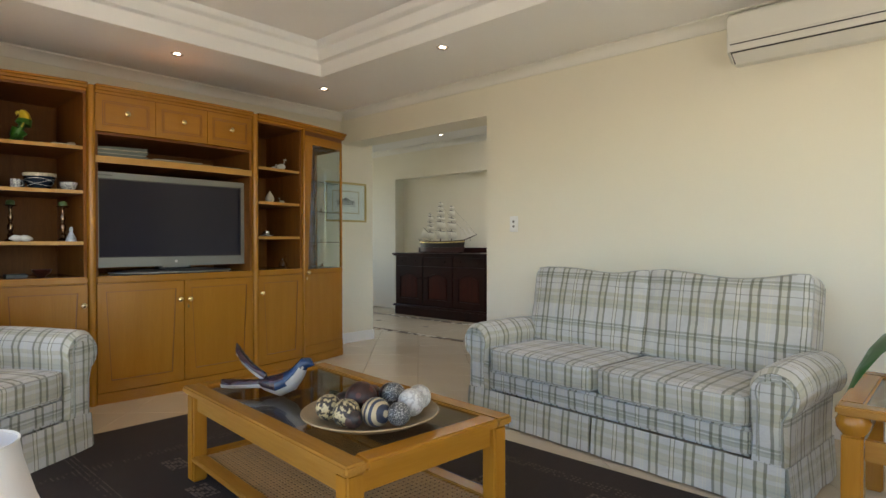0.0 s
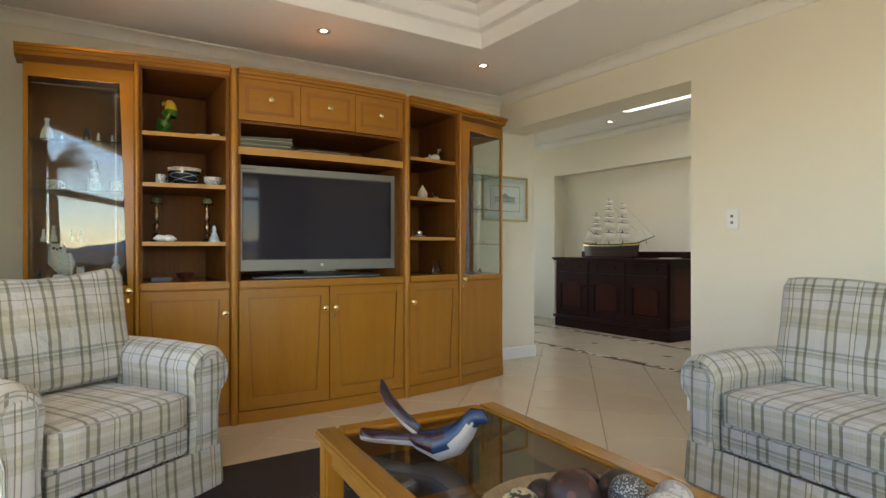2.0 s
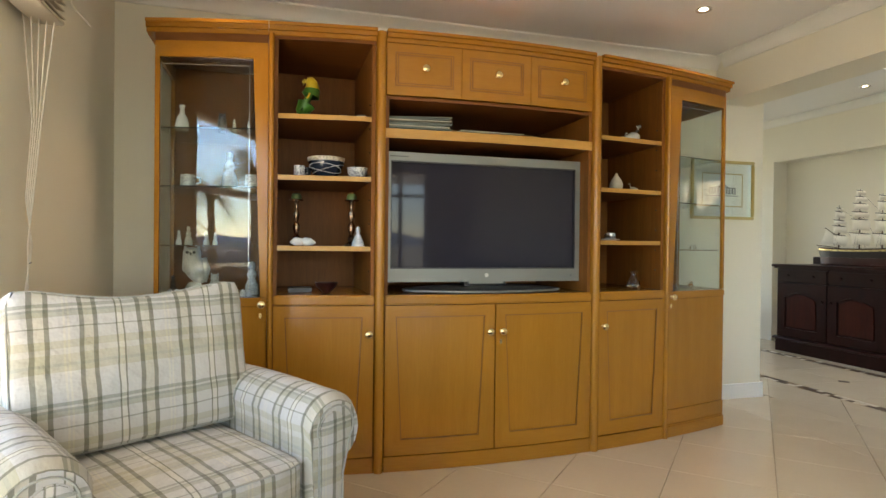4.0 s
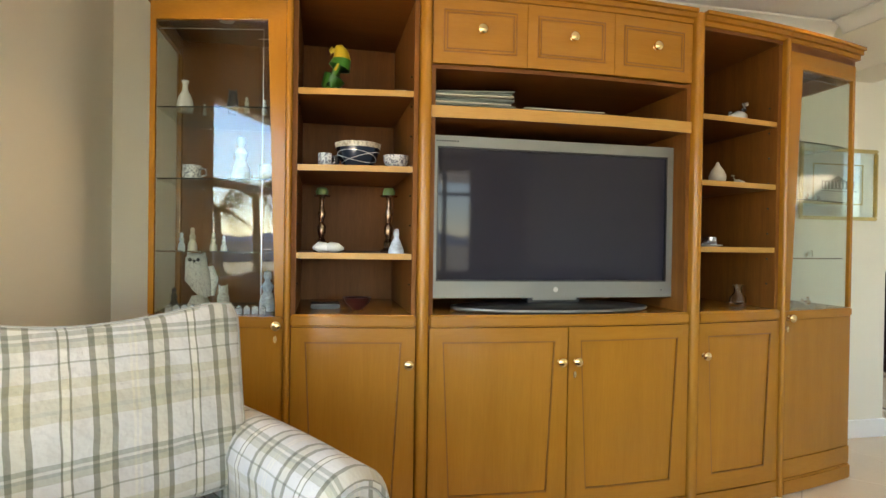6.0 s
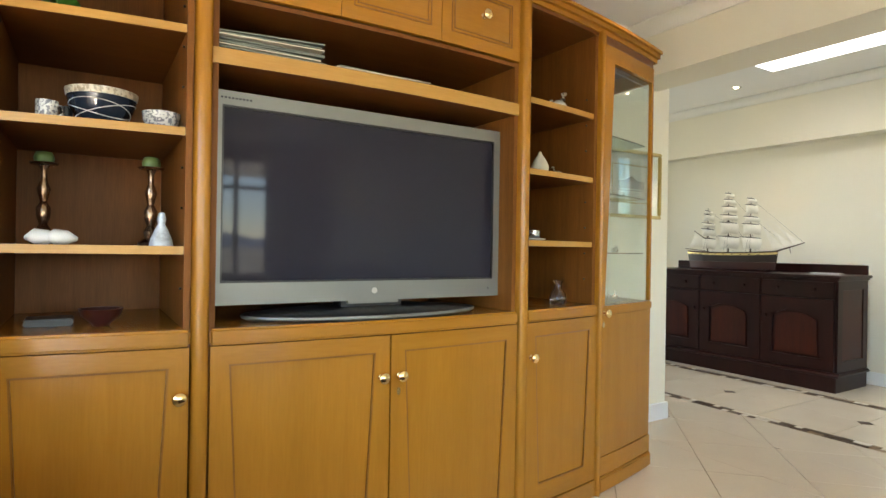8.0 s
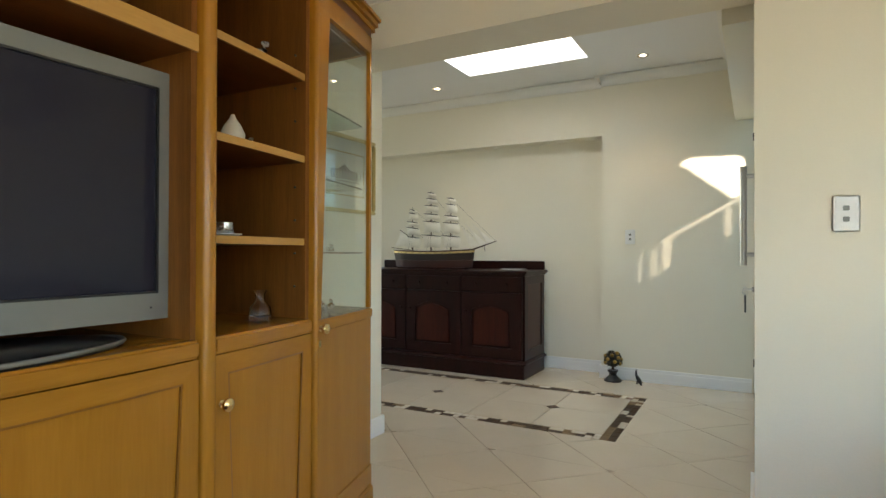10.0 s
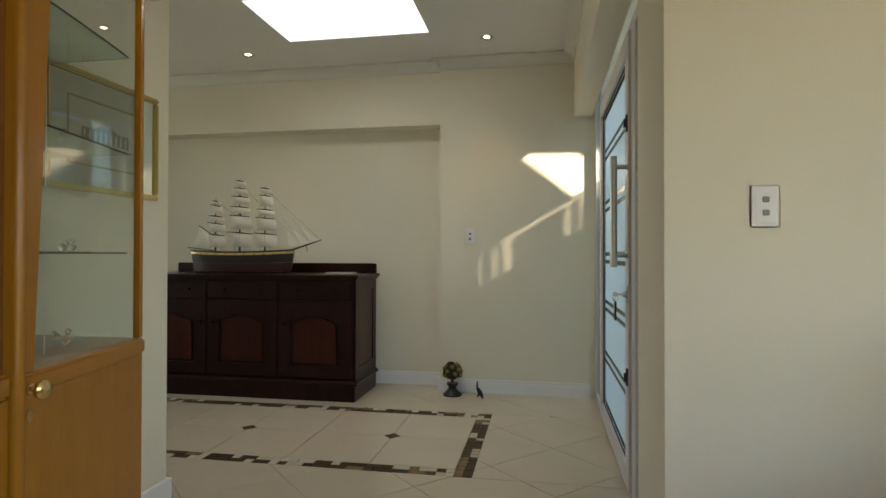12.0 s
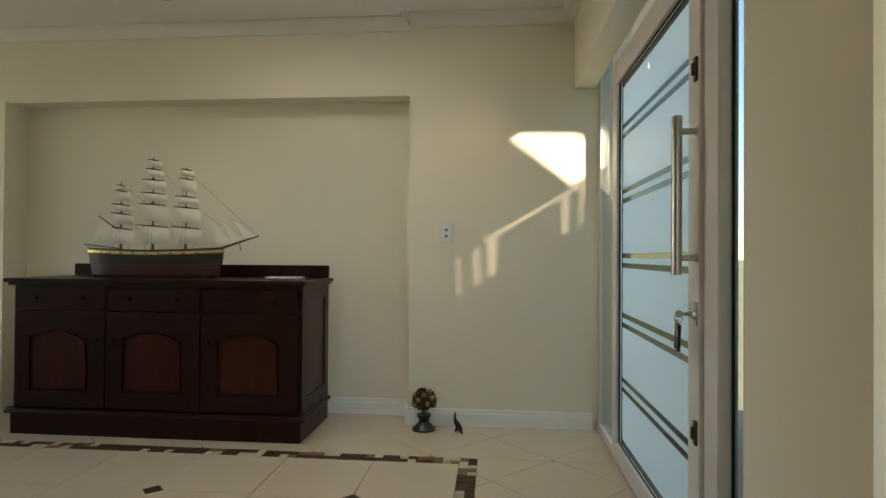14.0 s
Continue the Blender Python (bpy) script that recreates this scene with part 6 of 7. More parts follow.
for q in (-1, 1):
    tube(bm, [(0.012, q * 0.034, 0.150), (-0.006, q * 0.042, 0.105), (-0.034, q * 0.026, 0.050), (-0.052, q * 0.014, 0.022)], [0.010, 0.017, 0.014, 0.004], 10)
    tube(bm, [(0.004, q * 0.048, 0.138), (-0.010, q * 0.052, 0.105)], [0.005, 0.008], 8)
    tube(bm, [(0.0, q * 0.02, 0.0), (-0.004, q * 0.018, 0.055)], [0.010, 0.008], 8)
par = solo("parrot_ornament", bm, M_GREEN, spot(-0.945, 1.772, 0.20), "painted green and yellow parrot ornament on a shelf", "ornament", "", 90, 70)
par.data.materials.append(M_YELLOW)
for p in par.data.polygons:
    if p.center.z > 0.18 or abs(p.center.y) > 0.0525:
        p.material_index = 1
bm = bm_new(); box(bm, -0.03, -0.065, 0, 0.03, 0.045, 0.022); soften(bm, 0.004, 2); tube(bm, [(0, 0.03, 0.02), (0, 0.075, 0.022)], 0.016, 10)
solo("pale_box", bm, M_CREAM, spot(-0.735, 1.772), "small pale box with a round lid", "ornament", "", 0, 40)
turned("thimble", [(0, 0), (0.008, 0), (0.006, 0.018), (0, 0.022)], M_CREAM, spot(-0.85, 1.772), "tiny cream thimble on a shelf", "ornament")
# second shelf
mug(spot(-0.99, 1.472), 0.028, 0.062, M_MUG, "small white mug with a dark pattern on a shelf", 60)
bowl = thing("bowl", spot(-0.855, 1.472, 0.17), "dark blue pottery bowl with white lines and cream rim", "bowl")
bm = bm_new(); lathe(bm, [(0, 0), (0.048, 0), (0.062, 0.018), (0.082, 0.055), (0.091, 0.088), (0.085, 0.088), (0.06, 0.025), (0, 0.012)], 28); part("body", bm, M_NAVY, bowl, "dark blue glazed body", 40)
bm = bm_new(); lathe(bm, [(0.0865, 0.0885), (0.0925, 0.0885), (0.096, 0.108), (0.090, 0.110), (0.0865, 0.0885)], 28); part("rim", bm, speckled("patterned_cream_rim", (0.62, 0.55, 0.42), (0.36, 0.30, 0.21), 90, 0.5), bowl, "cream patterned rim", 40)
for k in range(3):
    bm = bm_new()
    pts = []
    for i in range(32):
        a, z = 2 * math.pi * i / 32, 0.050 + 0.024 * math.sin(2 * math.pi * i / 32 + 2.1 * k)
        r = 0.0632 + (z - 0.018) * 0.52 if z < 0.055 else 0.0832 + (z - 0.055) * 0.273
        pts.append((r * math.cos(a), r * math.sin(a), z))
    tube(bm, pts, 0.0012, 5, True)
    part("painted_line", bm, M_CHINA, bowl, "thin white line")
turned("patterned_bowl", [(0, 0), (0.03, 0), (0.034, 0.006), (0.05, 0.03), (0.054, 0.058), (0.05, 0.058), (0.044, 0.03), (0, 0.012)], M_MUG, spot(-0.70, 1.472), "round white bowl with a dark pattern", "bowl", 24)
turned("dark_cup", [(0, 0), (0.018, 0), (0.014, 0.03), (0.02, 0.06), (0, 0.065)], M_BLACK, spot(-0.945, 1.472, 0.2), "small black cup on a shelf", "cup")


def candlestick(at):
    ob = thing("candlestick", at, "turned bronze candlestick holding a green candle", "candlestick", "candlesticks")
    bm = bm_new(); lathe(bm, [(0, 0), (0.03, 0), (0.032, 0.008), (0.014, 0.018), (0.018, 0.035), (0.009, 0.048), (0.016, 0.065), (0.017, 0.085), (0.008, 0.10), (0.012, 0.115), (0.016, 0.13), (0.008, 0.15), (0.007, 0.175), (0.013, 0.185), (0, 0.186)], 18)
    part("stem", bm, material("aged_bronze", (0.30, 0.19, 0.12), 0.22, 0.9, vary=0.25) if "aged_bronze" not in bpy.data.materials else bpy.data.materials["aged_bronze"], ob, "", 40)
    bm = bm_new(); lathe(bm, [(0, 0.186), (0.03, 0.187), (0.034, 0.192), (0.03, 0.193), (0, 0.192)], 18); part("drip_pan", bm, bpy.data.materials["aged_bronze"], ob, "", 40)
    bm = bm_new(); lathe(bm, [(0, 0.193), (0.022, 0.193), (0.024, 0.205), (0.018, 0.217), (0, 0.22)], 16); part("candle", bm, M_WAX, ob, "stub of green wax", 60)
    for pc in ob.children:
        pc.matrix_basis = Matrix.Diagonal((1.12, 1.12, 1.27, 1))
    return ob


candlestick(spot(-1.0, 1.125, 0.24)); candlestick(spot(-0.72, 1.125, 0.20))
for k, u in enumerate((-1.0, -0.955)):
    bm = bm_new(); tube(bm, [(-0.02, -0.04, 0.018), (0, -0.02, 0.022), (0, 0.01, 0.020), (0, 0.035, 0.016)], [0.008, 0.022, 0.020, 0.006], 12)
    solo("china_shoe", bm, M_CHINA, spot(u + 0.01, 1.125, 0.08), "small white china shoe on a shelf", "ornament", "china shoes", 10 * k, 70)
bell = turned("china_bell", [(0, 0), (0.034, 0), (0.030, 0.02), (0.018, 0.05), (0.010, 0.065), (0.013, 0.08), (0.009, 0.098), (0, 0.103)], M_DELFT, spot(-0.70, 1.125, 0.09), "blue and white china bell shaped as a lady", "ornament")
turned("dark_bowl", [(0, 0), (0.022, 0), (0.024, 0.006), (0.05, 0.03), (0.058, 0.052), (0.053, 0.052), (0.04, 0.022), (0, 0.014)], M_DARKBOWL, spot(-0.85, 0.885, 0.16), "dark red wooden bowl on the worktop", "bowl", 24)
bm = bm_new(); box(bm, -0.05, -0.06, 0, 0.05, 0.06, 0.022); soften(bm, 0.004, 2)
solo("black_box", bm, M_BLACK, spot(-0.98, 0.885, 0.22), "flat black box on the worktop", "box")
# right open bay
blob_bird("china_goose", spot(0.972, 1.765), 0.084, M_CHINA, "white china goose on a shelf", 110)
blob_bird("china_gosling", spot(0.886, 1.765), 0.042, M_CHINA, "tiny white china gosling on a shelf", 90)
turned("pear_bird", [(0, 0), (0.025, 0), (0.038, 0.02), (0.040, 0.04), (0.028, 0.068), (0.012, 0.09), (0.006, 0.105), (0, 0.108)], M_CREAM, spot(0.845, 1.47), "cream pear-shaped pottery bird", "ornament")
blob_bird("pottery_bird", spot(0.974, 1.47), 0.04, M_CREAM, "small cream pottery bird on a shelf", 200)
turned("saucer", [(0, 0), (0.03, 0), (0.055, 0.008), (0.054, 0.011), (0.03, 0.004), (0, 0.004)], M_CHINA, spot(0.809, 1.172), "white china saucer on a shelf", "saucer", 24)
sc = spot(0.809, 1.172)
mug((sc[0], sc[1], sc[2] + 0.0045), 0.03, 0.042, M_PEWTER, "fluted silver cup on its saucer", 200)
turned("cruet", [(0, 0), (0.035, 0), (0.040, 0.02), (0.036, 0.045), (0.018, 0.065), (0.016, 0.09), (0.026, 0.105), (0.022, 0.105), (0.012, 0.09), (0.014, 0.066), (0.03, 0.045), (0.034, 0.02), (0, 0.008)], M_CRYSTAL, spot(0.988, 0.885), "small glass cruet on the worktop", "vase")
turned("glass_goblet", [(0, 0), (0.03, 0), (0.004, 0.01), (0.004, 0.06), (0.04, 0.09), (0.045, 0.14), (0.043, 0.14), (0.038, 0.092), (0, 0.07)], M_CRYSTAL, spot(0.70, 0.885, 0.25), "clear glass goblet on the worktop", "glass")
# papers on the shelf above the television
for k, (u, L, n, z) in enumerate(((-0.40, 0.34, 12, 0.0045), (-0.02, 0.36, 6, 0.003), (0.33, 0.32, 3, 0.003))):
    rnd = random.Random(k)
    for i in range(n):
        bm = bm_new(); box(bm, -0.11, -L / 2, 0, 0.11, L / 2, z - 0.0003)
        for v in bm.verts:
            v.co.z += 0.012 * (v.co.y / L) * (1 if k == 0 else 0.2) * (i / n)
        pl = spot(u + rnd.uniform(-0.015, 0.015), 1.718 + i * z + 0.0005, 0.16 + rnd.uniform(-0.015, 0.015))
        solo("magazine", bm, M_PAPER if i % 4 else M_CREAM, (pl[0], pl[1], pl[2] + (0.002 * i if k == 0 else 0)), "thin printed magazine in a pile on the shelf", "magazine", "magazines above the television", rnd.uniform(-4, 4))
# left glazed bay
turned("china_bottle", [(0, 0), (0.028, 0), (0.034, 0.02), (0.026, 0.06), (0.012, 0.085), (0.010, 0.11), (0.016, 0.125), (0, 0.135)], M_CHINA, spot(-1.56, 1.70), "white china bottle figure on glass", "ornament")
for nm, u, z, s, mt, lab in (("owl_ornament", -1.37, 1.70, 1.0, M_BLACK, "small dark owl ornament on a glass shelf"), ("owl_figure", -1.40, 0.873, 1.1, M_OWL, "small grey owl figure in the cabinet")):
    bm = bm_new(); lathe(bm, [(0, 0), (0.020 * s, 0), (0.026 * s, 0.02 * s), (0.026 * s, 0.05 * s), (0.020 * s, 0.066 * s), (0.022 * s, 0.078 * s), (0.016 * s, 0.092 * s), (0, 0.096 * s)], 16, squash=0.85)
    for q in (-1, 1):
        tube(bm, [(0.005 * s, q * 0.012 * s, 0.088 * s), (0.004 * s, q * 0.016 * s, 0.102 * s)], [0.005 * s, 0.001], 6)
        lathe(bm, [(0, 0), (0.005 * s, 0.001), (0, 0.004)], 8, (0.019 * s, q * 0.008 * s, 0.078 * s))
    solo(nm, bm, mt, spot(u, z, 0.17), lab, "ornament", "", 0, 60)
for k, (u, z, s, mt) in enumerate(((-1.31, 1.70, 0.6, M_CREAM), (-1.24, 1.70, 0.55, M_CHINA), (-1.49, 1.70, 0.4, M_CHINA), (-1.33, 1.415, 1.75, M_DELFT), (-1.53, 1.125, 0.9, M_CREAM), (-1.58, 1.125, 0.7, M_CHINA), (-1.44, 1.125, 0.7, M_CREAM), (-1.40, 1.125, 0.6, M_CHINA), (-1.22, 0.873, 1.6, M_DELFT), (-1.60, 0.873, 0.9, M_BLACK))):
    turned("china_figure", [(0, 0), (0.022 * s, 0), (0.020 * s, 0.03 * s), (0.011 * s, 0.05 * s), (0.016 * s, 0.064 * s), (0.007 * s, 0.08 * s), (0.011 * s, 0.09 * s), (0.009 * s, 0.102 * s), (0, 0.107 * s)], mt, spot(u, z, 0.15 + 0.02 * (k % 3)), "small china figure in the glazed cabinet", "ornament", 14, "china figures")
bm = bm_new()
lathe(bm, [(0, 0), (0.05, 0), (0.055, 0.012), (0.040, 0.035), (0.030, 0.060), (0, 0.065)], 14)
tube(bm, [(0.0, 0.03, 0.055), (0.0, 0.012, 0.10), (0.0, -0.006, 0.150), (0.0, -0.012, 0.185), (0.004, -0.012, 0.222), (0.002, -0.012, 0.238)], [0.018, 0.042, 0.052, 0.044, 0.042, 0.016], 18)
for q in (-1, 1):
    tube(bm, [(0.0, -0.012 + q * 0.026, 0.225), (0.0, -0.012 + q * 0.034, 0.252)], [0.012, 0.002], 8)
    tube(bm, [(0.0, q * 0.044, 0.185), (-0.004, q * 0.048 + 0.008, 0.13), (0.0, 0.03 + q * 0.024, 0.06)], [0.012, 0.020, 0.006], 10)
    bmesh.ops.create_icosphere(bm, subdivisions=2, radius=0.010, matrix=Matrix.Translation((0.042, -0.012 + q * 0.016, 0.214)))
tube(bm, [(0.042, -0.012, 0.210), (0.052, -0.012, 0.198)], [0.007, 0.001], 8)
owl = solo("owl_figure", bm, M_OWL, spot(-1.50, 0.873, 0.17), "large grey and white owl figure on a rock", "ornament", "", 0, 70)
owl.data.materials.append(M_BLACK)
for p in owl.data.polygons:
    if p.center.x > 0.0475:
        p.material_index = 1
mug(spot(-1.53, 1.415), 0.036, 0.062, M_MUG, "white mug with a dark pattern on glass")
mug(spot(-1.22, 1.415), 0.036, 0.065, M_MUG, "white mug with a dark pattern on glass")
for k in range(13):
    bm = bm_new(); box(bm, -0.011, -0.012, 0, 0.011, 0.012, 0.022 + 0.004 * (k % 3)); prism(bm, [(-0.012, 0.026), (0.012, 0.026), (0, 0.036)], "x", -0.011, 0.011); soften(bm, 0.001, 1)
    solo("china_house", bm, M_DELFT, spot(-1.60 + 0.031 * k, 0.873, 0.07), "tiny blue and white china house", "ornament", "row of china houses", 5 * (k % 3))
# right glazed bay: cut crystal
rnd = random.Random(11)
for z in (0.873, 1.125, 1.415):
    for k in range(5):
        u = 1.26 + 0.075 * k
        s = rnd.uniform(0.6, 1.1)
        bm = bm_new()
        bmesh.ops.create_icosphere(bm, subdivisions=1, radius=0.017 * s, matrix=Matrix.Translation((0, 0, 0.017 * s)))
        bmesh.ops.create_icosphere(bm, subdivisions=1, radius=0.010 * s, matrix=Matrix.Translation((0.012 * s, 0.004, 0.038 * s)))
        solo("crystal_animal", bm, M_CRYSTAL, spot(u, z, 0.12 + rnd.uniform(0, 0.12)), "small cut-crystal animal on a glass shelf", "ornament", "crystal animals", rnd.uniform(0, 360))

# ---- on the coffee table ----
M_BLUE = material("bird_blue", (0.008, 0.028, 0.075), 0.25, vary=0.3, scale=25)
M_PLUM = material("bird_plum", (0.028, 0.010, 0.016), 0.25, vary=0.25, scale=25)
M_WHITEW = material("bird_white", (0.36, 0.34, 0.32), 0.3, vary=0.08)
bm = bm_new()
tube(bm, [(-0.11, 0, 0.055), (-0.07, 0, 0.05), (0.0, 0, 0.048), (0.05, 0, 0.07), (0.085, 0, 0.105), (0.105, 0, 0.135), (0.118, 0, 0.15), (0.14, 0, 0.152), (0.165, 0, 0.142)], [0.012, 0.03, 0.048, 0.046, 0.034, 0.027, 0.026, 0.022, 0.002], 18)
def blade(bm, pts, w, t):
    rows = []
    for i, p in enumerate(pts):
        k = w[i]
        rows.append([bm.verts.new((p[0], p[1] + a, p[2] + b)) for a, b in ((-k, 0), (-k * 0.5, t), (k * 0.5, t), (k, 0), (k * 0.5, -t), (-k * 0.5, -t))])
    fs = [bm.faces.new(rows[0]), bm.faces.new(rows[-1][::-1])]
    for a, b in zip(rows, rows[1:]):
        fs += [bm.faces.new((a[i], a[(i + 1) % 6], b[(i + 1) % 6], b[i])) for i in range(6)]
    bmesh.ops.recalc_face_normals(bm, faces=fs)
blade(bm, [(-0.07, 0, 0.075), (-0.13, 0, 0.110), (-0.18, 0, 0.152), (-0.208, 0, 0.190), (-0.216, 0, 0.203)], [0.014, 0.020, 0.028, 0.022, 0.008], 0.019)
blade(bm, [(-0.08, 0, 0.05), (-0.16, -0.01, 0.046), (-0.22, -0.018, 0.044), (-0.265, -0.022, 0.044), (-0.28, -0.023, 0.044)], [0.016, 0.024, 0.030, 0.022, 0.008], 0.018)
bird = solo("carved_bird", bm, M_BLUE, (-2.14, 1.28, 0.4415), "painted wooden bird, blue and plum with white breast", "ornament", "", 28, 60)
bird.data.materials.append(M_PLUM); bird.data.materials.append(M_WHITEW)
for p in bird.data.polygons:
    c, nn = p.center, p.normal
    if c.x < -0.1:
        p.material_index = 1 if nn.z > -0.2 else 2
    elif c.x < 0.12 and (nn.z < -0.25 or (c.x > 0.045 and nn.x > 0.25 and c.z < 0.12)):
        p.material_index = 2
    elif c.x < 0.02:
        p.material_index = 1 if nn.z < 0.75 else 0
BX, BY, BZ = -1.56, 1.305, 0.4405
turned("platter", [(0, 0), (0.10, 0), (0.12, 0.004), (0.20, 0.022), (0.255, 0.048), (0.252, 0.052), (0.19, 0.027), (0.11, 0.010), (0, 0.009)], wood("turned_tan_wood", (0.20, 0.13, 0.07), (0.36, 0.26, 0.15), 0.4, "x"), (BX, BY, BZ), "wide tan wooden platter on the coffee table", "platter", 48)


def spotted(name, a, b, scale, kind):
    m = bpy.data.materials.new(name)
    m.use_nodes = True
    n, l = m.node_tree.nodes, m.node_tree.links
    p = n["Principled BSDF"]
    tc = n.new("ShaderNodeTexCoord")
    r = n.new("ShaderNodeValToRGB")
    if kind == "cells":
        t = n.new("ShaderNodeTexVoronoi"); out = t.outputs["Distance"]
        r.color_ramp.elements[0].position, r.color_ramp.elements[1].position = 0.35, 0.45
    elif kind == "bands":
        t = n.new("ShaderNodeTexWave"); out = t.outputs["Fac"]
        t.inputs["Distortion"].default_value = 2.0
        r.color_ramp.elements[0].position, r.color_ramp.elements[1].position = 0.45, 0.55
    else:
        t = n.new("ShaderNodeTexNoise"); out = t.outputs["Fac"]
        r.color_ramp.elements[0].position, r.color_ramp.elements[1].position = 0.47, 0.53
    t.inputs["Scale"].default_value = scale
    r.color_ramp.elements[0].color, r.color_ramp.elements[1].color = (*a, 1), (*b, 1)
    l.new(tc.outputs["Object"], t.inputs["Vector"]), l.new(out, r.inputs[0]), l.new(r.outputs[0], p.inputs["Base Color"])
    p.inputs["Roughness"].default_value = 0.45
    return m


B_SPOT = spotted("cream_black_marbling", (0.03, 0.022, 0.018), (0.46, 0.37, 0.21), 75, "noise")
B_RED = spotted("red_brown_mosaic", (0.10, 0.028, 0.018), (0.03, 0.011, 0.009), 38, "cells")
B_BLUE = spotted("blue_cream_bands", (0.018, 0.026, 0.05), (0.40, 0.32, 0.20), 14, "bands")
B_WHITE = spotted("white_cord_weave", (0.34, 0.325, 0.30), (0.52, 0.50, 0.47), 65, "noise")
B_GREY = spotted("black_white_dots", (0.40, 0.39, 0.37), (0.05, 0.05, 0.05), 210, "cells")
B_DARK = spotted("dark_brown_swirl", (0.025, 0.016, 0.014), (0.09, 0.04, 0.03), 30, "noise")
for px, py, r, mt, lab, dz in ((-0.075, -0.135, 0.047, B_SPOT, "cream and black marbled ball", 0), (0.025, -0.13, 0.050, B_SPOT, "cream and black marbled ball", 0), (-0.03, -0.02, 0.060, B_RED, "red-brown mosaic ball", 0.018), (0.10, -0.06, 0.052, B_BLUE, "blue ball with cream bands", 0.004),
                               (0.165, -0.01, 0.042, B_GREY, "black and white dotted ball", 0), (0.14, 0.075, 0.050, B_WHITE, "white woven cord ball", 0.012), (0.10, 0.155, 0.046, B_WHITE, "white woven cord ball", 0.008), (-0.02, 0.12, 0.048, B_DARK, "dark brown swirled ball", 0.012), (0.045, 0.075, 0.045, B_GREY, "black and white striped ball", 0.04),
                               (-0.12, -0.03, 0.040, B_DARK, "dark brown swirled ball", 0.002), (0.06, -0.13, 0.034, B_DARK, "dark brown swirled ball", -0.006), (-0.10, 0.09, 0.042, B_RED, "red-brown mosaic ball", 0.004)):
    bm = bm_new(); bmesh.ops.create_uvsphere(bm, u_segments=24, v_segments=16, radius=r)
    d = math.hypot(px, py)
    base = 0.010 if d < 0.1 else 0.010 + (d - 0.1) * 0.2
    solo("decorative_ball", bm, mt, (BX + px, BY + py, BZ + base + r + max(0, dz) + 0.003), lab + " in the platter", "ball", "decorative balls", random.uniform(0, 360), 60)

# ---- floor lamp near the armchair; plant on the side table ----
lamp = thing("floor_lamp", (-1.93, 0.175, -0.0), "short lamp with a flared white fabric shade", "lamp")
M_SHADE = material("white_lampshade", (0.72, 0.68, 0.64), 0.8, vary=0.03, fine=300, bump=0.1)
bm = bm_new(); lathe(bm, [(0.215, 0.27), (0.17, 0.39), (0.14, 0.50), (0.13, 0.56), (0.126, 0.56), (0.136, 0.50), (0.166, 0.39), (0.211, 0.27), (0.215, 0.27)], 32); part("shade", bm, M_SHADE, lamp, "flared white fabric shade", 40)
bm = bm_new(); lathe(bm, [(0, 0.014), (0.11, 0.014), (0.11, 0.03), (0.03, 0.05), (0.02, 0.10), (0.035, 0.18), (0.02, 0.26), (0.012, 0.34), (0.012, 0.50), (0, 0.50)], 24); part("stand", bm, M_BRASS, lamp, "", 40)
bm = bm_new(); tube(bm, [(0.131 * math.cos(a), 0.131 * math.sin(a), 0.562) for a in [2 * math.pi * k / 32 for k in range(32)]], 0.003, 6, True); part("trim", bm, M_SHADE, lamp)
plant = thing("potted_plant", (0.10, 2.90, 0.52), "broad-leaved green plant in a clay pot on the table", "plant")
bm = bm_new(); lathe(bm, [(0, 0), (0.07, 0), (0.095, 0.13), (0.10, 0.13), (0.10, 0.15), (0.088, 0.15), (0.085, 0.13), (0, 0.12)], 24); part("pot", bm, material("clay_pot", (0.30, 0.13, 0.07), 0.8, vary=0.15), plant, "", 40)
M_LEAF = material("glossy_leaf", (0.02, 0.11, 0.02), 0.3, vary=0.2, scale=20)
for k, (ang, lift, L) in enumerate(((200, 0.24, 0.40), (60, 0.25, 0.30), (300, 0.2, 0.28), (130, 0.35, 0.32), (240, 0.32, 0.30), (10, 0.12, 0.28))):
    a = radians(ang)
    bm = bm_new()
    n = 8
    rows = []
    for i in range(n + 1):
        f = i / n
        r = 0.02 + L * f
        w = (0.095 if k == 0 else 0.055) * math.sin(math.pi * min(1, 0.08 + 0.92 * f)) ** 0.7 * (f > 0.12) + 0.003
        z = 0.14 + lift * math.sin(f * 1.9) + 0.08 * f - (0.48 if k == 0 else 0.16) * f * f
        c, s = math.cos(a), math.sin(a)
        rows.append([bm.verts.new((r * c - o * w * s, r * s + o * w * c, z - 0.02 * abs(o) + t)) for o, t in ((-1, 0), (0, -0.006), (1, 0), (1, 0.0015), (0, -0.0045), (-1, 0.0015))])
    for p, q in zip(rows, rows[1:]):
        for i in range(6):
            bm.faces.new((p[i], p[(i + 1) % 6], q[(i + 1) % 6], q[i]))
    bmesh.ops.recalc_face_normals(bm, faces=list(bm.faces))
    part("leaf", bm, M_LEAF, plant, "glossy green leaf", 60)

# ---- outdoors, as the glass mirrors it ----
M_BARK = material("palm_bark", (0.30, 0.22, 0.14), 0.9, vary=0.3, scale=4, fine=30, bump=0.6)
M_FROND = material("palm_frond", (0.20, 0.21, 0.075), 0.6, vary=0.3, scale=6)


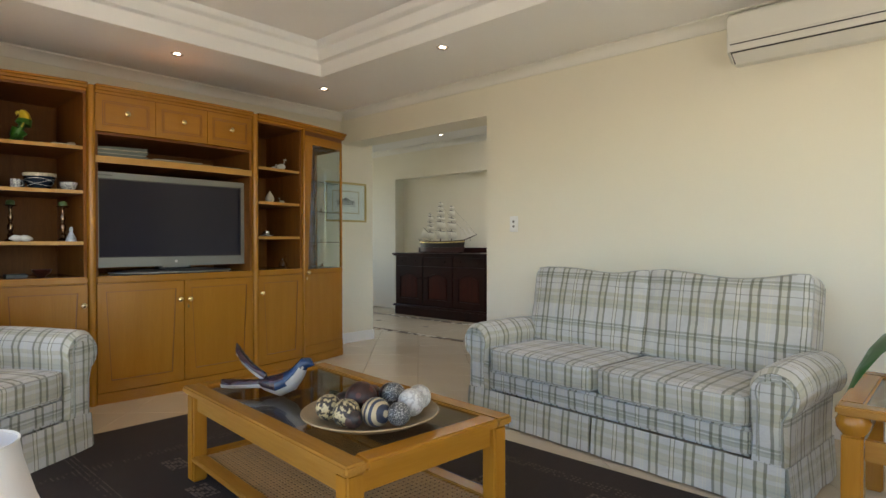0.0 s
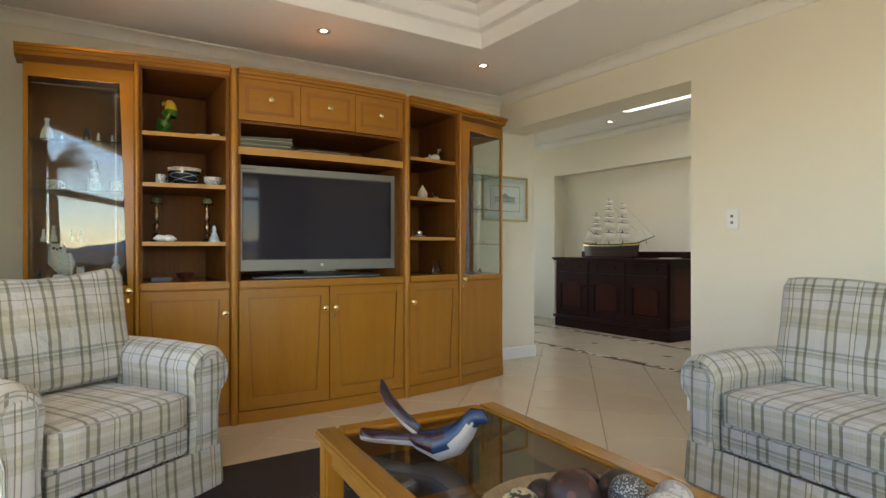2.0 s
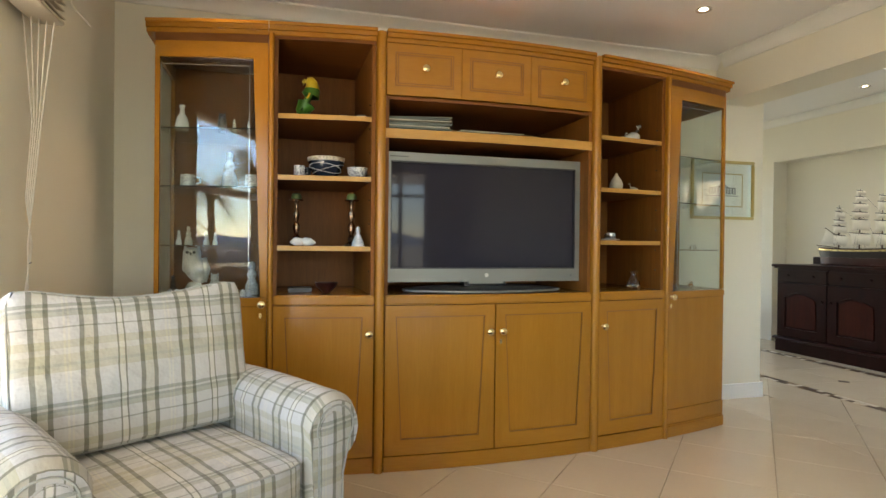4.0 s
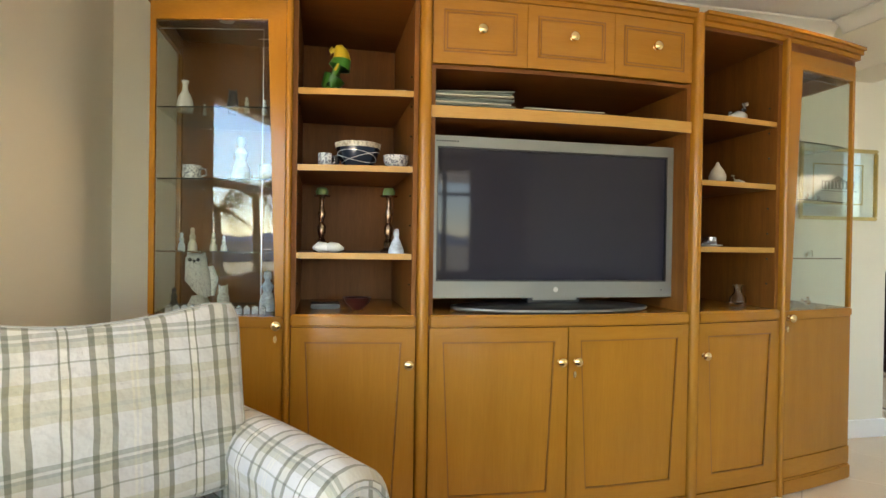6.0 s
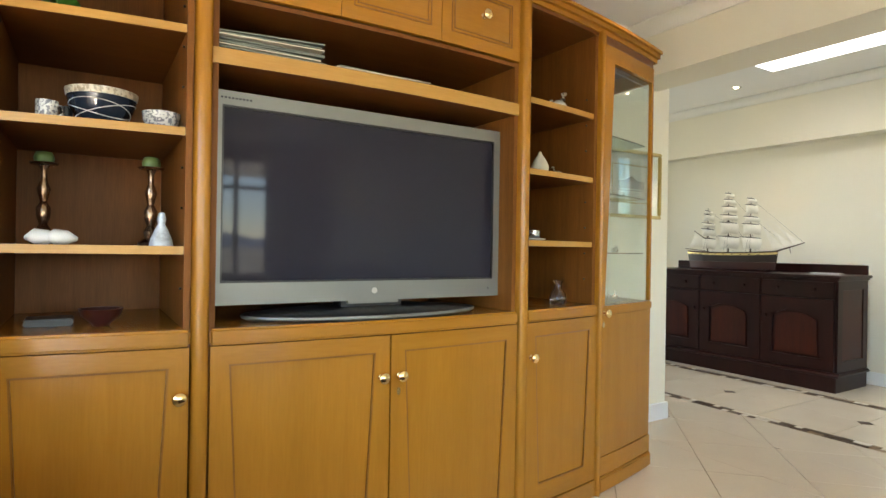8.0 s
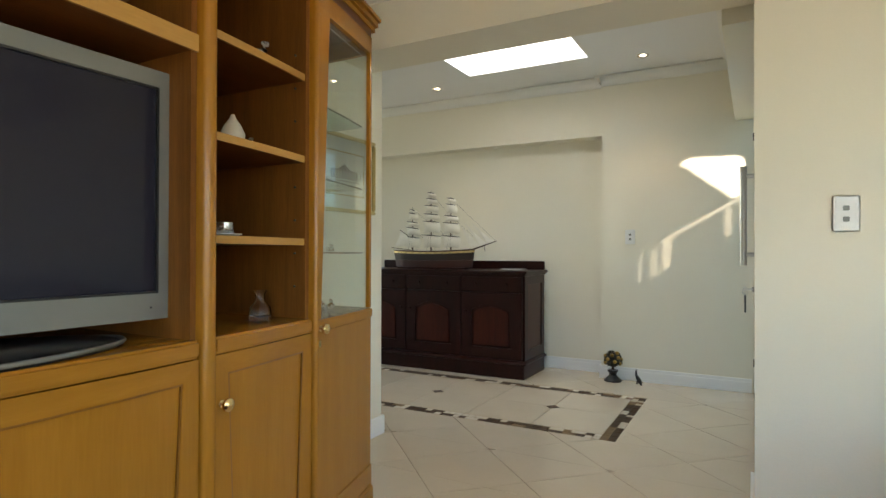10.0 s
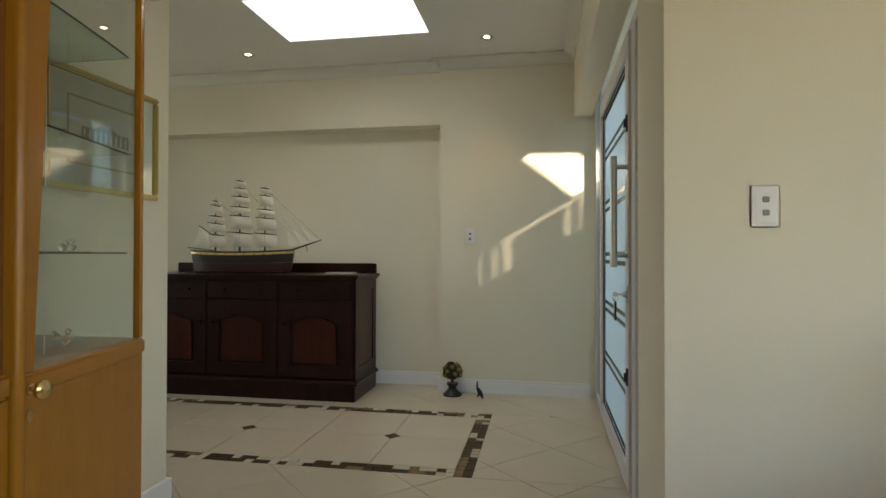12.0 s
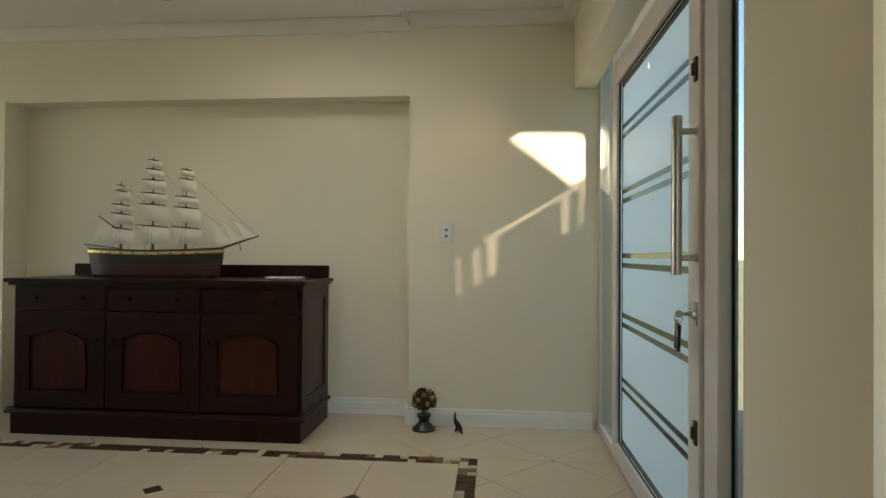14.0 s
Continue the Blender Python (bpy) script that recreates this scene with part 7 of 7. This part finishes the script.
def palm(x, y, h, seed):
    rnd = random.Random(seed)
    ob = thing("palm_tree", (x, y, -3.0), "tall palm tree with drooping fronds in the garden", "tree", "garden palms")
    bm = bm_new(); tube(bm, [(0.15 * math.sin(k * 0.5), 0, h * k / 8) for k in range(9)], [0.30 - 0.015 * k for k in range(9)], 12); part("trunk", bm, M_BARK, ob, "", 60)
    bm = bm_new()
    for k in range(64):
        a, up = rnd.uniform(0, 2 * math.pi), rnd.uniform(-0.9, 1.4)
        L = rnd.uniform(1.5, 2.1)
        for j in range(15):
            f = (j + 1) / 15
            px, pz = L * f * math.cos(up * 0.8), h + L * (f * math.sin(up) - 0.42 * f * f)
            for s in (-1, 1):
                w = 0.42 * math.sin(math.pi * min(1, f * 0.9 + 0.1)) + 0.05
                c, t = math.cos(a), math.sin(a)
                p0 = Vector((px * c, px * t, pz))
                p1 = p0 + Vector((0.05 * c, 0.05 * t, 0.01))
                q = p0 + Vector((0.25 * c - s * w * t, 0.25 * t + s * w * c, -0.18))
                bm.faces.new([bm.verts.new(v) for v in (p0, p1, q)])
    part("crown", bm, M_FROND, ob, "crown of feathery fronds")


palm(24.4, -13.3, 8.5, 1); palm(25.0, -16.3, 7.1, 2); palm(22.3, -17.1, 6.0, 3)
M_HEDGE = material("hedge_leaf", (0.15, 0.21, 0.045), 0.6, vary=0.35, scale=8)
rnd = random.Random(9)
bm = bm_new()
for k in range(2600):
    p = Vector((rnd.uniform(-5.5, 4.2), rnd.uniform(-4.0, -3.3), rnd.uniform(-1.0, 0.5) + 0.22 * math.sin(k)))
    s = rnd.uniform(0.05, 0.11)
    d = [Vector((rnd.uniform(-1, 1), rnd.uniform(-1, 1), rnd.uniform(-1, 1))).normalized() * s for _ in range(2)]
    bm.faces.new([bm.verts.new(p + d[0]), bm.verts.new(p + d[1] * 0.5), bm.verts.new(p - d[0]), bm.verts.new(p - d[1] * 0.5)])
tagged(solo("hedge", bm, M_HEDGE, (0, 0, 0), "leafy green hedge beyond the balcony", "hedge"), kind="stuff")
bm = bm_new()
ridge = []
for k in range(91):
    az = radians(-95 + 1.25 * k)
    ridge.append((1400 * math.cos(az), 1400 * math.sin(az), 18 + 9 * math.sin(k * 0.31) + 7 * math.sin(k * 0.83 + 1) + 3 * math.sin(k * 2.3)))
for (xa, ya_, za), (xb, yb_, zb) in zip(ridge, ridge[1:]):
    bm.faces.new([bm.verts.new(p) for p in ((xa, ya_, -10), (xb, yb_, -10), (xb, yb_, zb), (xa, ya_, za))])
# distance haze is put into the hills' pale blue base colour
setting("backdrop", bm, material("haze_blue_hills", (0.50, 0.57, 0.70), 1.0, vary=0.1, scale=0.01, fine=0.1), "far hills with blue haze painted into their colour")

rnd = random.Random(31)
bm = bm_new()
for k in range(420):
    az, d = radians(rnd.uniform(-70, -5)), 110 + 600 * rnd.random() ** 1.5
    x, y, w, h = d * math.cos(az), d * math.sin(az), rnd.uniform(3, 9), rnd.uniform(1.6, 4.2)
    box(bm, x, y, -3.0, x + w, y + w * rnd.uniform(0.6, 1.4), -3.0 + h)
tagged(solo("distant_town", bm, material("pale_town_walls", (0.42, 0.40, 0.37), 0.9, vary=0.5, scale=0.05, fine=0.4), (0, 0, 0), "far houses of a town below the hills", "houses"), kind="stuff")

# ---- floor tiles, laid on the diagonal; mosaic border in the hall ----
GAP = 0.0022
TS = 0.474
PX0, PX1, PY0, PY1 = -7.12, -3.715, 4.785, 5.945      # outer edge of the mosaic panel
BW = 0.096
floor_ob = bpy.data.objects["floor"]
M_MOS = [material("mosaic_brown", (0.060, 0.032, 0.014), 0.5, vary=0.2, scale=25, spec=0.2), material("mosaic_tan", (0.20, 0.125, 0.062), 0.5, vary=0.15, scale=25, spec=0.2), material("mosaic_cream", (0.50, 0.43, 0.32), 0.4, vary=0.1, scale=25, spec=0.3)]


def clip(poly, keep):
    """The part of a convex polygon on the kept side of a line; keep gives a signed distance."""
    out = []
    for a, b in zip(poly, poly[1:] + poly[:1]):
        da, db = keep(a), keep(b)
        if da >= 0:
            out.append(a)
        if (da >= 0) != (db >= 0):
            f = da / (da - db)
            out.append((a[0] + (b[0] - a[0]) * f, a[1] + (b[1] - a[1]) * f))
    return out


def rect_clip(poly, x0, y0, x1, y1):
    for k in (lambda p: p[0] - x0, lambda p: x1 - p[0], lambda p: p[1] - y0, lambda p: y1 - p[1]):
        poly = clip(poly, k)
        if len(poly) < 3:
            return []
    return poly


def area(poly):
    return abs(sum(a[0] * b[1] - b[0] * a[1] for a, b in zip(poly, poly[1:] + poly[:1]))) / 2


def tile_mesh(pts, h=0.012, inset=0.0018):
    """A flat tile with eased edges, its top at floor level."""
    bm = bm_new()
    n = len(pts)
    cx, cy = sum(p[0] for p in pts) / n, sum(p[1] for p in pts) / n
    def ring(k, z):
        out = []
        for p in pts:
            d = math.hypot(p[0] - cx, p[1] - cy)
            f = max(0.3, 1 - k / max(d, 0.01))
            out.append(bm.verts.new((cx + (p[0] - cx) * f, cy + (p[1] - cy) * f, z)))
        return out
    a, b, c = ring(GAP, -h), ring(GAP, -0.0012), ring(GAP + inset, 0.0)
    for lo, hi in ((a, b), (b, c)):
        for i in range(n):
            bm.faces.new((lo[i], lo[(i + 1) % n], hi[(i + 1) % n], hi[i]))
    bm.faces.new(c)
    bmesh.ops.recalc_face_normals(bm, faces=list(bm.faces))
    return bm


full = None
half = TS / math.sqrt(2)
zones = [(-5.03, -0.49, 1.7, 3.81), (-5.03, 3.81, -2.985, 4.32), (-7.3, 4.32, -2.9, 4.785), (-7.3, 5.945, -2.9, 6.74), (-3.715, 4.785, -2.9, 5.945), (-9.0, 4.785, -7.12, 5.945)]
ox, oy = -4.644, 3.956
for i in range(-26, 30):
    for j in range(-26, 30):
        cx, cy = ox + (i + j) * half, oy + (i - j) * half + half
        if not (-9.2 < cx < 2 and -0.8 < cy < 7):
            continue
        dia = [(cx, cy - half), (cx + half, cy), (cx, cy + half), (cx - half, cy)]
        for z in zones:
            poly = rect_clip(dia, *z)
            if len(poly) < 3 or area(poly) < 0.002:
                continue
            whole = len(poly) == 4 and area(poly) > TS * TS * 0.999
            if whole:
                if full is None:
                    full = mesh_of("tile", tile_mesh([(p[0] - cx, p[1] - cy) for p in dia]), M_TILE)
                ob = new("tile", full)
            else:
                ob = new("tile", mesh_of("tile", tile_mesh([(p[0] - cx, p[1] - cy) for p in poly]), M_TILE))
            ob.parent = floor_ob
            ob.location = (cx, cy, random.uniform(-0.0004, 0.0))
# inner field of the panel: square tiles with a diamond at every other crossing
IX0, IX1, IY0, IY1 = PX0, PX1 - BW, PY0 + BW, PY1 - BW
xj, ym, dd = -4.278, 5.362, 0.052
cols = [IX1] + [xj - 0.48 * k for k in range(0, 7)]
for k, (b, a) in enumerate(zip(cols, cols[1:])):
    a = max(a, IX0)
    for y0, y1, sy in ((IY0, ym, 1), (ym, IY1, -1)):
        poly = [(a, y0), (b, y0), (b, y1), (a, y1)]
        for dx in [xj - 0.96 * q for q in range(4)]:
            for sx in (-1, 1):
                if abs((b if sx < 0 else a) - dx) < 0.01:
                    poly = clip(poly, lambda p: abs(p[0] - dx) + abs(p[1] - ym) - dd)
        if area(poly) > 0.002:
            mx, my = (a + b) / 2, (y0 + y1) / 2
            ob = new("tile", mesh_of("tile", tile_mesh([(p[0] - mx, p[1] - my) for p in poly]), M_TILE))
            ob.parent, ob.location = floor_ob, (mx, my, 0)
for q in range(4):
    dx = xj - 0.96 * q
    ob = new("diamond_inset", mesh_of("diamond_inset", tile_mesh([(-dd, 0), (0, -dd), (dd, 0), (0, dd)]), M_MOS[0]))
    ob.parent, ob.location = floor_ob, (dx, ym, 0)
# border of small mosaic pieces in two rows
rnd = random.Random(21)
cell = BW / 2
pieces = [mesh_of("mosaic_piece", tile_mesh([(-L / 2, -cell / 2), (L / 2, -cell / 2), (L / 2, cell / 2), (-L / 2, cell / 2)], 0.012, 0.0012), m) for L in (cell, cell * 2) for m in M_MOS]


def border(x0, y0, x1, y1, up):
    for row in range(2):
        s, end = (y0, y1) if up else (x0, x1)
        s += 0.0
        while s < end - 0.01:
            L = 2 if rnd.random() < 0.45 and s + 2 * cell < end else 1
            c = rnd.choices((0, 1, 2), (4, 2, 4) if L == 1 else (6, 2, 1))[0]
            ob = new("mosaic_piece", pieces[(L - 1) * 3 + c])
            ob.parent = floor_ob
            m, o = s + L * cell / 2, cell * (row + 0.5)
            ob.location = (x0 + o, m, 0) if up else (m, y0 + o, 0)
            if up:
                ob.rotation_euler = (0, 0, math.pi / 2)
            s += L * cell


border(PX1 - BW, PY0, PX1, PY1, True)
border(PX0, PY0, PX1 - BW, PY0 + BW, False)
border(PX0, PY1 - BW, PX1 - BW, PY1, False)
